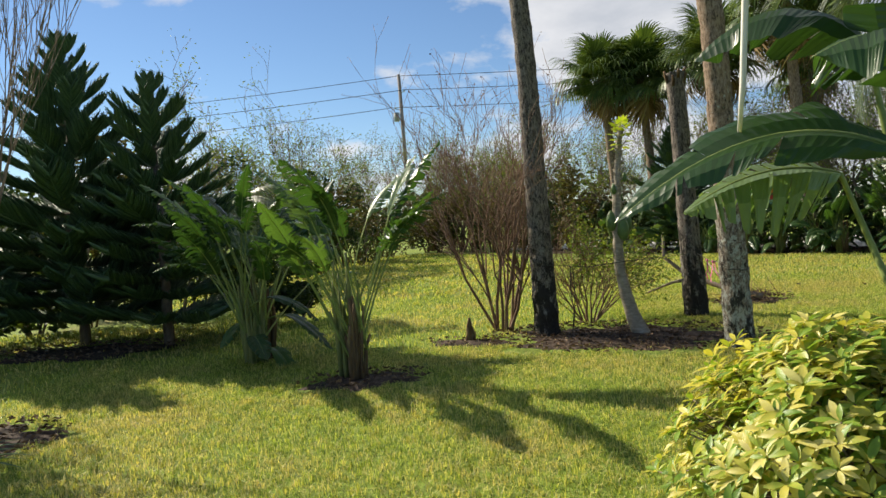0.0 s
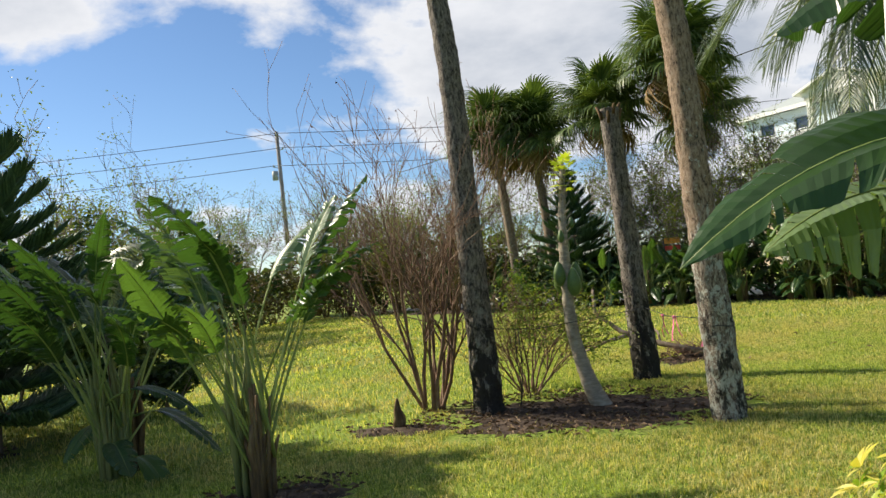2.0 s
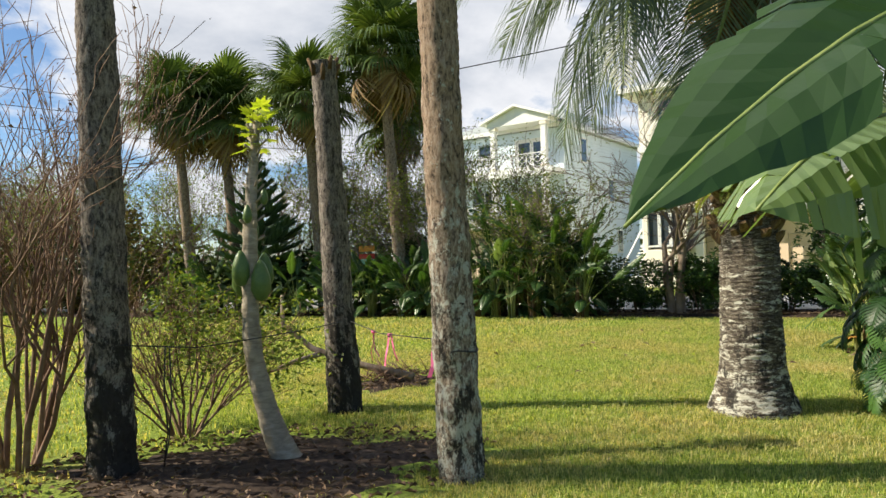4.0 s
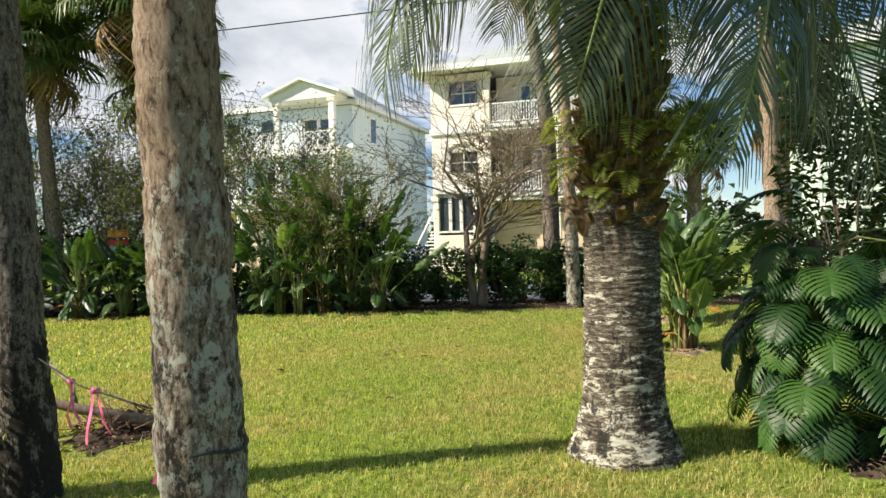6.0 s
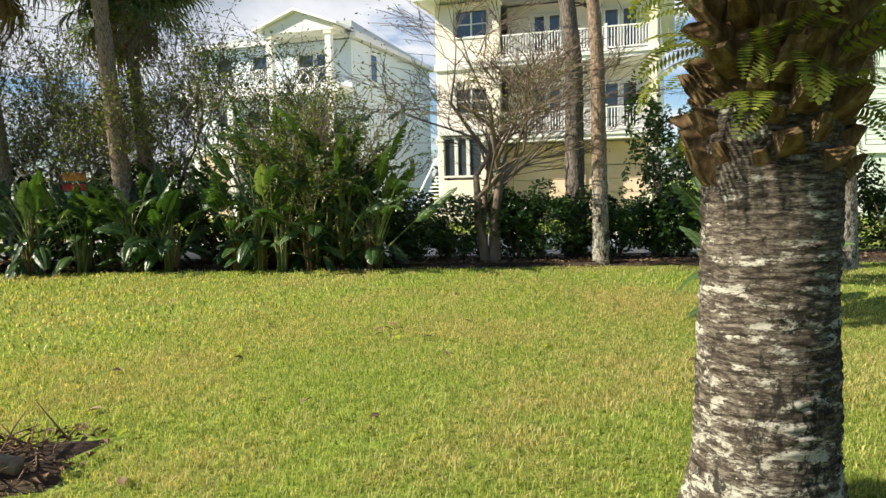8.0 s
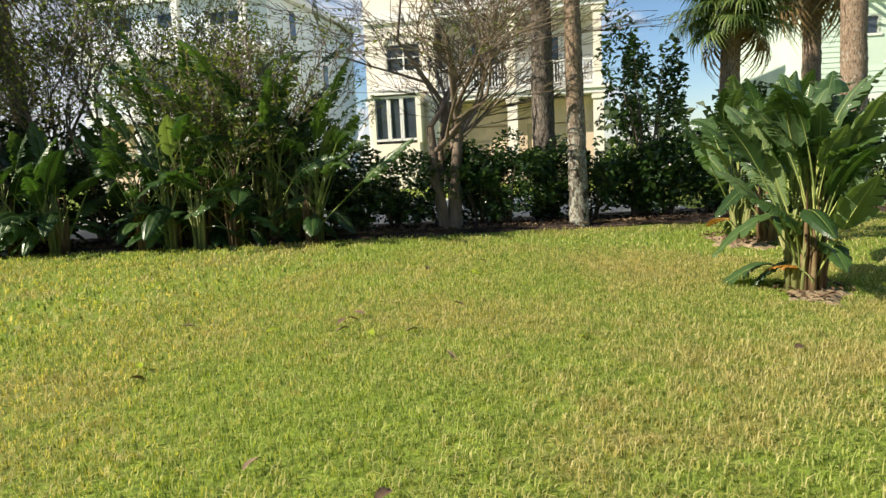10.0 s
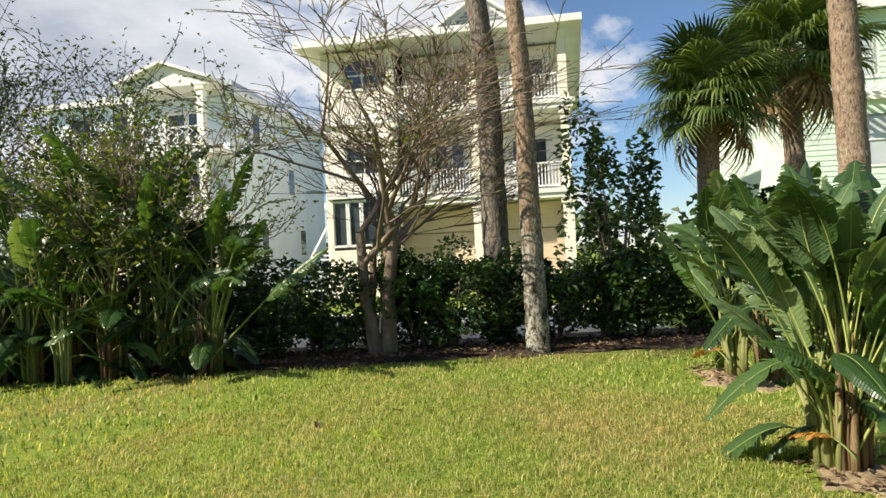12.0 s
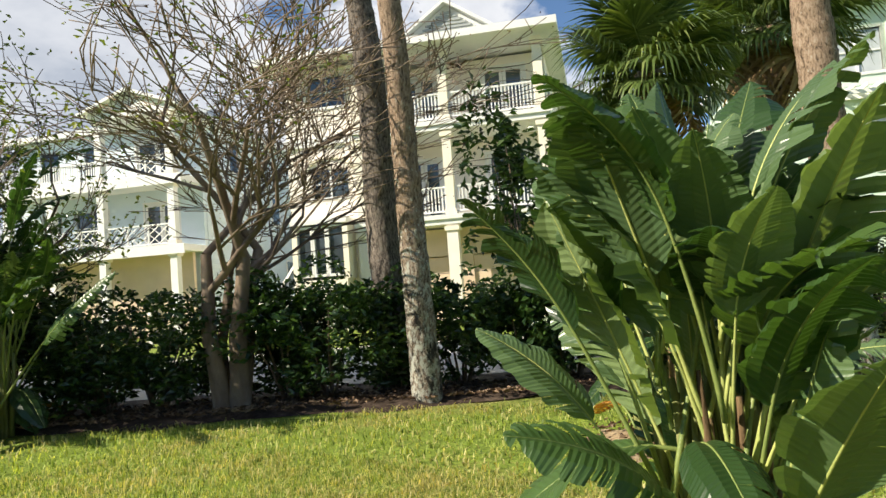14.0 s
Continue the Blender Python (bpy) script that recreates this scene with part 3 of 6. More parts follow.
def blade_mesh(spine, width, torn, seed, material, droop=0.2, across=None, name="leaf", turned=0.0):
    """A pleated paddle blade along a spine: side veins as ridges, torn from the edge inwards into strips that hang apart."""
    rng = random.Random(seed)
    n = len(spine) - 1
    bl = Mesh()
    for side in (-1, 1):
        cuts = [0] + [j for j in range(3, n - 2) if rng.random() < torn * 0.42] + [n]
        strip = {}
        for a, b in zip(cuts, cuts[1:]):
            for j in range(a, b):
                strip[j] = (a, b, rng.random() if j == a else strip[a][2], rng.uniform(0.35, 1.0) if j == a else strip[a][3])

        def row(j, a, b, sag, gap):
            s = j / n
            w = width * 0.5 * max(0.0, math.sin(math.pi * min(1.0, (s * 0.95 + 0.05)) ** 0.66)) ** 0.72 + 0.003
            t = (spine[min(j + 1, n)] - spine[max(j - 1, 0)]).normalized()
            sd = (Vector((0, 1, 0)) if across is None else t.cross(Vector((0, 0, 1)))) * side
            sd = (sd - t * sd.dot(t)).normalized()
            nm = t.cross(sd) * side
            if across is not None and nm.z < 0:
                nm = -nm
            if turned:
                sd, nm = sd * math.cos(turned) + nm * math.sin(turned) * side, nm * math.cos(turned) - sd * math.sin(turned) * side
            few = 1.0 if b - a < n * 0.7 else 0.0
            hang = droop + 0.25 * noise.noise((j * 0.16, seed * 1.7, side * 3.1)) + few * torn * (sag - 0.35) * 0.9
            rid = 0.0016 if j % 2 else -0.0016
            # the strip draws in towards its own middle, and its corners are rounded
            q = (j - (a + b) / 2) / max(1.0, (b - a) / 2)
            step = (spine[-1] - spine[0]).length / n
            pull = -q * gap * few * min(0.38 * (b - a) * 0.5 * step, 0.04 + 0.03 * w)
            short = 1.0 - 0.07 * few * q ** 4 * gap
            c = spine[j]
            return (c, c + (sd * 0.36 + t * 0.14) * w + nm * (0.13 * w - hang * 0.10 * w + rid), c + (sd * 0.70 + t * 0.33) * w + t * pull * 0.45 + nm * (0.16 * w - hang * 0.42 * w + rid),
                    c + (sd * 0.98 + t * 0.56) * w * short + t * pull + nm * (0.10 * w - hang * 0.95 * w + rid))

        for i in range(n):
            a, b, sag, gap = strip[i]
            p, q = row(i, a, b, sag, gap), row(i + 1, a, b, sag, gap)
            vs = [tuple(x) for x in (*p, *q)]
            bl.add(vs, [(k, k + 1, k + 5, k + 4) if side > 0 else (k, k + 4, k + 5, k + 1) for k in range(3)])
    return bl.data(name, material, False)


def paddle_leaf(seed, petiole, blade, width, arch, torn, material, blade_name, rib_material=None):
    """Petiole and torn paddle blade of a giant bird of paradise. Grows up +Z, arches to +X. Returns (blade mesh, rib mesh)."""
    rng = random.Random(seed)
    lean = 0.10 + arch * 0.12
    stalk = curve_points((0, 0, 0), (lean, 0, 1), (arch * 0.35, 0, 0), petiole, 6)
    d = (stalk[-1] - stalk[-2]).normalized()
    n = 54
    spine = curve_points(stalk[-1], d, (arch * 1.5, rng.uniform(-0.25, 0.25), -arch * 0.5), blade, n)
    rib = Mesh()
    rib.tube(stalk + spine[2::2], [0.017 - 0.008 * i / 6 for i in range(7)] + [0.009 * (1 - 0.85 * (i / n)) for i in range(2, n + 1, 2)], 5)
    return blade_mesh(spine, width, torn, seed, material, rng.uniform(0.0, 0.5), None, blade_name), rib.data("midrib", rib_material or M_MIDRIB)


def paddle_set(material, name, seed, count=8):
    out = []
    for k in range(count):
        r = random.Random(seed + k)
        out.append(paddle_leaf(seed + k, r.uniform(0.6, 0.85), r.uniform(0.85, 1.05), r.uniform(0.32, 0.42), r.uniform(0.1, 1.0), r.uniform(0.35, 0.8), material, name))
    return out


def tall_set(material, rib, seed, petiole, blade, width, arch, torn, count=8):
    """Upright leaves on long bare stalks."""
    out = []
    for k in range(count):
        r = random.Random(seed + k)
        out.append(paddle_leaf(seed + k, r.uniform(*petiole), r.uniform(*blade), r.uniform(*width), r.uniform(*arch), r.uniform(*torn), material, "leaf", rib))
    return out


TALL = tall_set(M_BOP, M_MIDRIB, 320, (1.15, 1.6), (0.95, 1.25), (0.25, 0.34), (0.15, 1.2), (0.8, 1.3))
TALL_SUN = tall_set(M_BOP_LIT, M_RIB_LIT, 340, (1.15, 1.6), (0.95, 1.25), (0.26, 0.36), (0.15, 1.1), (0.7, 1.2))
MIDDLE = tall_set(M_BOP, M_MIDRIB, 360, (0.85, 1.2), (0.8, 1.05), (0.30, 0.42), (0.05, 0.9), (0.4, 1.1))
MIDDLE_SUN = tall_set(M_BOP_LIT, M_RIB_LIT, 380, (0.85, 1.2), (0.8, 1.05), (0.32, 0.44), (0.05, 0.8), (0.3, 1.0))
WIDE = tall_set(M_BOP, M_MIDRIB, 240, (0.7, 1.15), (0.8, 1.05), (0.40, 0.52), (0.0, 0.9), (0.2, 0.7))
WIDE_SUN = tall_set(M_BOP_LIT, M_RIB_LIT, 260, (0.7, 1.15), (0.8, 1.05), (0.40, 0.54), (0.0, 0.7), (0.15, 0.6))
SKIRT = [paddle_leaf(280 + k, 0.3, 0.9, 0.36, 1.5 + 0.35 * k, 0.3, M_BOP, "leaf") for k in range(4)]
PADDLE = paddle_set(M_BOP, "leaf", 100)
PADDLE_SUN = paddle_set(M_BOP_LIT, "leaf", 200)
PADDLE_DRY = [paddle_leaf(300 + k, 0.35, 0.75, 0.3, 2.6, 0.5, M_BOP_DRY, "leaf") for k in range(2)]


def sheath_mesh(seed, height, r):
    """A bundle of leaf stalks that overlap at their feet, brown and fibrous below."""
    me = Mesh()
    rng = random.Random(seed)
    for k in range(15):
        a = rng.uniform(0, math.tau)
        q = rng.uniform(0.1, 1.0) * r
        h = height * rng.uniform(0.35, 1.0)
        w = rng.uniform(0.018, 0.036)
        c, s_ = math.cos(a), math.sin(a)
        me.tube([(q * c, q * s_, -0.02), (q * 1.1 * c, q * 1.1 * s_, h * 0.3), (q * 1.4 * c + rng.uniform(-.02, .02), q * 1.4 * s_, h * 0.7), (q * 1.6 * c + rng.uniform(-.04, .04), q * 1.6 * s_, h)], [w * 1.2, w, w * 0.75, w * 0.4], 6, wob=0.18, rng=rng)
    return me.data("stalk_cluster", M_STALK if seed % 2 else M_STALK_GREEN)


SHEATHS = [sheath_mesh(k, 1.0, 0.11) for k in range(4)]


def paddle_clump(place, height, leaves, seed, label, spread=0.25, sets=PADDLE, group="", sunny=0.0, dry=0, lean=1.0, size=(0.7, 0.95), low=0.05, sun_set=None, skirt=0, face=None, reach=1.72):
    """A clump of giant bird of paradise: fibrous stalks and big torn leaves at all heights and turned all ways."""
    rng = random.Random(seed)
    ob = thing("bird_of_paradise_plant", label, "plant", pose(*place, 0, 0, 0), group=group)
    stalks = min(5, max(2, leaves // 7))
    feet = [(rng.uniform(-spread, spread), rng.uniform(-spread, spread)) for _ in range(stalks)]
    for fx, fy in feet:
        part("stalk", rng.choice(SHEATHS), ob, Matrix.Translation((fx, fy, 0)) @ Matrix.Rotation(rng.uniform(0, 6), 4, "Z") @ Matrix.Diagonal((1, 1, height / 2.6 * rng.uniform(0.9, 1.5), 1)))
    for k in range(leaves):
        fx, fy = feet[k % stalks]
        old = k >= leaves - dry
        # sunny: share of leaves taken from the set coloured as if in sun
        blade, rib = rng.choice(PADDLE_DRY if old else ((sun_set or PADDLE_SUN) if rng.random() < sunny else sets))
        s = rng.uniform(*size) * (0.7 if old else 1.0)
        top = reach * s
        f = (k + 0.5) / leaves
        base = 0.12 if old else max(0.0, (low + (1 - low) * f ** 0.8) * (height - top) * rng.uniform(0.8, 1.08))
        tilt = (rng.uniform(0.05, 0.5) * (1.25 - 0.9 * f)) * lean
        az = rng.uniform(0, math.tau)
        twist = rng.uniform(-1.6, 1.6)
        if face is not None and k % 2 == 0:
            az, twist = face + rng.choice((0, math.pi)) + rng.uniform(-0.6, 0.6), rng.uniform(-0.3, 0.3)
        m = Matrix.Translation((fx * (1 + f), fy * (1 + f), base)) @ Matrix.Rotation(az, 4, "Z") @ Matrix.Rotation(tilt, 4, "Y") @ Matrix.Rotation(twist, 4, "Z") @ Matrix.Diagonal((s, s, s, 1))
        lf = part("leaf", blade, ob, m, "withered orange leaf" if old else "")
        part("midrib", rib, lf)
    for k in range(skirt):
        blade, rib = rng.choice(SKIRT)
        s = rng.uniform(0.6, 1.0)
        fx, fy = feet[k % stalks]
        lf = part("leaf", blade, ob, Matrix.Translation((fx * 1.3, fy * 1.3, rng.uniform(0.1, 0.75))) @ Matrix.Rotation(rng.uniform(0, math.tau), 4, "Z") @ Matrix.Rotation(rng.uniform(0.2, 0.7), 4, "Y") @ Matrix.Diagonal((s, s, s, 1)))
        part("midrib", rib, lf)
    return ob


def fan_frond(seed, dead=False):
    """A costapalmate fan leaf: petiole along +X, blade of narrow pleated strips with drooping tips."""
    rng = random.Random(seed)
    me, st = Mesh(), Mesh()
    pl = rng.uniform(0.5, 0.75)
    st.tube([(0, 0, 0), (pl * 0.5, 0, 0.05), (pl, 0, 0.02), (pl + 0.35, 0, -0.06)], [0.02, 0.014, 0.012, 0.004], 4)
    n = 44
    for k in range(n):
        u = k / (n - 1) * 2 - 1
        a = u * 2.35
        root = Vector((pl + 0.30 * (1 - abs(u)), 0, 0.0 - 0.05 * (1 - abs(u))))
        d = Vector((math.cos(a), math.sin(a), 0.12 + 0.10 * math.cos(a)))
        L = (0.70 + 0.2 * math.cos(a)) * rng.uniform(0.9, 1.05)
        sag = (0.3 + 0.4 * rng.random()) * (2.2 if dead else 1.0)
        s = Vector((-math.sin(a), math.cos(a), 0))
        q1 = root + d * L * 0.5 - Vector((0, 0, sag * 0.12 * L))
        q2 = root + d * L * 0.8 - Vector((0, 0, sag * 0.45 * L))
        q3 = root + d * L - Vector((0, 0, sag * 1.15 * L))
        w = 0.033
        me.add([tuple(root), tuple(q1 - s * w + Vector((0, 0, .012))), tuple(q1 + s * w), tuple(q2 - s * w * .6 + Vector((0, 0, .01))), tuple(q2 + s * w * .6), tuple(q3)],
               [(0, 1, 2), (1, 3, 4, 2), (3, 5, 4)])
    return me.data("frond", M_FAN_DRY if dead else M_FAN), st.data("petiole", M_BOOT if dead else M_MIDRIB)


FANS = [fan_frond(k) for k in range(4)]
FANS_DEAD = [fan_frond(40 + k, True) for k in range(2)]


def trunk_mesh(pts, radii, material, rings=0.0, seed=0, sides=18, spacing=0.045, name="trunk", rough=0.010):
    """A palm trunk: a close stack of slightly uneven rings."""
    rng = random.Random(seed)
    P = [Vector(p) for p in pts]
    total = sum((b - a).length for a, b in zip(P, P[1:]))
    n = max(8, int(total / spacing))
    out, rad = [], []
    for i in range(n + 1):
        s = i / n * (len(P) - 1)
        k = min(int(s), len(P) - 2)
        f = s - k
        a, b, c, d = P[max(k - 1, 0)], P[k], P[k + 1], P[min(k + 2, len(P) - 1)]
        out.append(0.5 * ((2 * b) + (c - a) * f + (2 * a - 5 * b + 4 * c - d) * f * f + (3 * b - a - 3 * c + d) * f ** 3))
        r = radii[k] * (1 - f) + radii[k + 1] * f
        rad.append(r * (1 + rings * (0.5 if i % 2 else -0.5) + rng.uniform(-0.012, 0.012)))
    me = Mesh()
    me.tube(out, rad, sides)
    v = [Vector(q) for q in me.v]
    moved = []
    for i, q in enumerate(v):
        k = min(i // sides, n)
        out_ = (q - out[k])
        out_ = out_.normalized() if out_.length > 1e-6 else Vector((0, 0, 1))
        f = noise.noise(q * 5.0 + Vector((seed, 0, 0))) * 0.09 * rad[k] + noise.noise(Vector((q.x * 32, q.y * 32, q.z * 9)) + Vector((0, seed, 9))) * rough
        moved.append(tuple(q + out_ * f))
    me.v = moved
    return me.data(name, material)


def fan_crown(ob, top, count, size, seed, dead=6, axis=(0, 0, 1)):
    rng = random.Random(seed)
    for k in range(count):
        az = k * 2.399 + rng.uniform(-0.2, 0.2)
        up = 1.25 - 1.95 * (k / count) ** 0.9 + rng.uniform(-0.15, 0.15)
        d = Vector((math.cos(az) * math.cos(up), math.sin(az) * math.cos(up), math.sin(up)))
        is_dead = k >= count - dead
        bl, st = rng.choice(FANS_DEAD if is_dead else FANS)
        if is_dead:
            d.z = -1.1
        lf = part("frond", bl, ob, aim(Vector(top) + d * 0.08, d, scale=size * rng.uniform(0.85, 1.1)), "dead brown hanging frond" if is_dead else "")
        part("petiole", st, lf)


def sabal(base, top, r0, r1, label, crown=0, size=1.0, seed=0, material=None, mid=None, group="sabal palms", dead=5, sides=36, spacing=0.028):
    ob = thing("sabal_palm", label, "palm tree", pose(*base), group=group)
    b, t = Vector((0, 0, -0.05)), Vector(top) - Vector(base)
    m = Vector(mid) - Vector(base) if mid else (b + t) * 0.5
    pts = [b, (b + m) * 0.5 + Vector((0, 0, 0.02)), m, (m + t) * 0.5, t]
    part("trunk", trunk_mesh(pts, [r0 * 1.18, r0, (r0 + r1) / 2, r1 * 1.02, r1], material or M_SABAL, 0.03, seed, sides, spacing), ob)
    if crown:
        fan_crown(ob, t, crown, size, seed, dead)
    else:
        stub = Mesh()
        stub.tube([(0, 0, -0.02), (0.03, 0, 0.06), (0.07, 0, 0.13)], [0.04, 0.03, 0.016], 5)
        sd = stub.data("leaf_stub", M_BOOT)
        for k in range(9):
            a = k * 2.4
            part("leaf_stub", sd, ob, Matrix.Translation(t + Vector((r1 * 0.8 * math.cos(a), r1 * 0.8 * math.sin(a), -0.05 - 0.02 * k))) @ Matrix.Rotation(a, 4, "Z"), "broken brown leaf base")
    return ob


def feather_frond(seed, length=2.2, down=1.5):
    """An arching grey-green feather frond with long hanging leaflets, out along +X."""
    rng = random.Random(seed)
    sp = curve_points((0, 0, 0), (0.75, rng.uniform(-.1, .1), 0.66), (0.30, rng.uniform(-.2, .2), -down * 2.1), length, 40)
    st = Mesh()
    st.tube(sp[::2], [0.030 - 0.026 * (i / 20) for i in range(21)], 4)
    me = Mesh()
    for i in range(7, 40):
        for rep in range(2):
            for side in (-1, 1):
                s = (i + rep * 0.5) / 40
                a = sp[i].lerp(sp[min(i + 1, 40)], rep * 0.5)
                t = (sp[min(i + 1, 40)] - sp[i - 1]).normalized()
                sd = Vector((0, side, 0))
                sd = (sd - t * sd.dot(t)).normalized()
                nm = t.cross(sd) * side
                L = 0.62 * (math.sin(math.pi * min(1.0, 0.18 + s * 0.82)) ** 0.6 + 0.12) * rng.uniform(0.85, 1.1)
                d = (sd * 0.75 + t * 0.62 + nm * 0.25 * rng.uniform(0.4, 1.4)).normalized()
                w = t * 0.0125
                dn = Vector((0, 0, -1))
                q1 = a + d * L * 0.42 + dn * L * 0.10
                q2 = a + d * L * 0.68 + dn * L * 0.42
                q3 = a + d * L * 0.80 + dn * L * 0.80
                me.add([tuple(a - w * .5), tuple(a + w * .5), tuple(q1 - w), tuple(q1 + w), tuple(q2 - w * .7), tuple(q2 + w * .7), tuple(q3)],
                       [(0, 1, 3, 2), (2, 3, 5, 4), (4, 5, 6)])
    return me.data("frond", M_FEATHER), st.data("rachis", M_MIDRIB)


def branch_tree(seed, stems, height, r0, levels, spread, twist=0.25, kids=(3, 5), shrink=0.68, sides=6, tip=0.004, upward=0.35, foot=0.05, fork=(0.25, 0.75), clear=False, lift=-1.0):
    """Bare branching wood. Returns the wood mesh and the tips of its twigs."""
    rng = random.Random(seed)
    me, tips = Mesh(), []

    def grow(p, d, r, length, level):
        n = 4 if level < 2 else 3
        pts, rad = [p], [r]
        q, e = Vector(p), Vector(d)
        for i in range(n):
            e = (e + Vector((rng.gauss(0, twist), rng.gauss(0, twist), rng.gauss(0, twist * 0.6) + upward * 0.2)) * 0.5).normalized()
            q = q + e * length / n
            pts.append(q.copy())
            rad.append(max(tip, r * (1 - 0.45 * (i + 1) / n)))
        me.tube(pts, rad, max(3, sides - level), cap=level >= levels)
        if level >= levels:
            tips.append(q.copy())
            return
        for k in range(rng.randint(*kids)):
            f = (rng.uniform(0.35, 1.0) if level or not clear else rng.uniform(0.8, 1.0)) if k else 1.0
            at = pts[min(n, int(f * n))]
            side = Vector((rng.gauss(0, 1), rng.gauss(0, 1), rng.gauss(0, 0.5)))
            side = (side - e * side.dot(e)).normalized()
            ang = rng.uniform(*fork)
            nd = (e * math.cos(ang) + side * math.sin(ang) + Vector((0, 0, upward * 0.4))).normalized()
            nd.z = max(nd.z, lift)
            grow(at, nd, max(tip, rad[min(n, int(f * n))] * (0.72 if k else 0.85)), length * shrink * rng.uniform(0.75, 1.15), level + 1)

    for k in range(stems):
        az = k * math.tau / stems + rng.uniform(-0.4, 0.4)
        out = spread * rng.uniform(0.5, 1.15)
        d = Vector((math.cos(az) * out, math.sin(az) * out, 1)).normalized()
        grow(Vector((math.cos(az) * foot, math.sin(az) * foot, -0.03)), d, r0 * rng.uniform(0.7, 1.1), height * rng.uniform(0.36, 0.46), 0)
    return me, tips

build_ground()

# ---------------------------------------------------------------- houses
V_DIR = Vector((-0.36, 0.933, 0)).normalized()   # along the fronts, away from the walker's right
W_DIR = Vector((V_DIR.y, -V_DIR.x, 0))           # into the depth of the lots


def house_pose(x, y):
    r = Matrix((V_DIR, W_DIR, Vector((0, 0, 1)))).transposed().to_4x4()
    return Matrix.Translation((x, y, -0.05)) @ r


def bx(name, parent, material, *ext, label=""):
    me = Mesh()
    me.box(*ext)
    return part(name, me.data(name, material, False), parent, label=label)


def wall_with_holes(name, parent, material, x0, x1, z0, z1, y0, y1, holes):
    """A wall in the plane of a front, in one piece, with its openings (x0, x1, z0, z1) cut through."""
    me = Mesh()
    xs = sorted({x0, x1, *[h[0] for h in holes], *[h[1] for h in holes]})
    zs = sorted({z0, z1, *[h[2] for h in holes], *[h[3] for h in holes]})
    ids = {}

    def vert(i, j, y):
        if (i, j, y) not in ids:
            ids[(i, j, y)] = len(me.v)
            me.v.append((xs[i], y, zs[j]))
        return ids[(i, j, y)]

    def full(i, j):
        if not (0 <= i < len(xs) - 1 and 0 <= j < len(zs) - 1):
            return False
        return not any(h[0] <= xs[i] + 1e-6 and xs[i + 1] <= h[1] + 1e-6 and h[2] <= zs[j] + 1e-6 and zs[j + 1] <= h[3] + 1e-6 for h in holes)

    for i in range(len(xs) - 1):
        for j in range(len(zs) - 1):
            if not full(i, j):
                continue
            me.f.append((vert(i, j, y0), vert(i + 1, j, y0), vert(i + 1, j + 1, y0), vert(i, j + 1, y0)))
            me.f.append((vert(i, j, y1), vert(i, j + 1, y1), vert(i + 1, j + 1, y1), vert(i + 1, j, y1)))
            for di, dj, p, q in ((-1, 0, (i, j), (i, j + 1)), (1, 0, (i + 1, j + 1), (i + 1, j)), (0, -1, (i + 1, j), (i, j)), (0, 1, (i, j + 1), (i + 1, j + 1))):
                if not full(i + di, j + dj):
                    me.f.append((vert(*p, y0), vert(*q, y0), vert(*q, y1), vert(*p, y1)))
    return part(name, me.data(name, material, False), parent)


def window(parent, x0, x1, z0, z1, y, sashes=1, glass=None, split=True, name="window", proud=0.05, frame_w=0.09):
    """Glass set back in a white frame with sash bars."""
    w = part(name, None, parent)
    me = Mesh()
    f = frame_w
    me.box(x0 - f, x0, y - proud, y + 0.08, z0 - f, z1 + f)
    me.box(x1, x1 + f, y - proud, y + 0.08, z0 - f, z1 + f)
    me.box(x0, x1, y - proud, y + 0.08, z1, z1 + f)
    part("window_frame", me.data("window_frame", M_WHITE, False), w)
    bx("sill", w, M_WHITE, x0 - f - 0.04, x1 + f + 0.04, y - proud - 0.05, y + 0.08, z0 - f, z0)
    step = (x1 - x0) / sashes
    bars = Mesh()
    for k in range(sashes):
        a = x0 + k * step
        bx("pane", w, glass or M_GLASS, a + 0.02, a + step - 0.02, y + 0.05, y + 0.07, z0 + 0.02, z1 - 0.02)
        if k:
            bars.box(a - 0.035, a + 0.035, y - 0.01, y + 0.049, z0, z1)
        if split:
            bars.box(a + 0.035, a + step - 0.035, y + 0.0, y + 0.049, (z0 + z1) / 2 - 0.025, (z0 + z1) / 2 + 0.025)
    if bars.v:
        part("sash_bar", bars.data("sash_bar", M_WHITE, False), w)
    return w


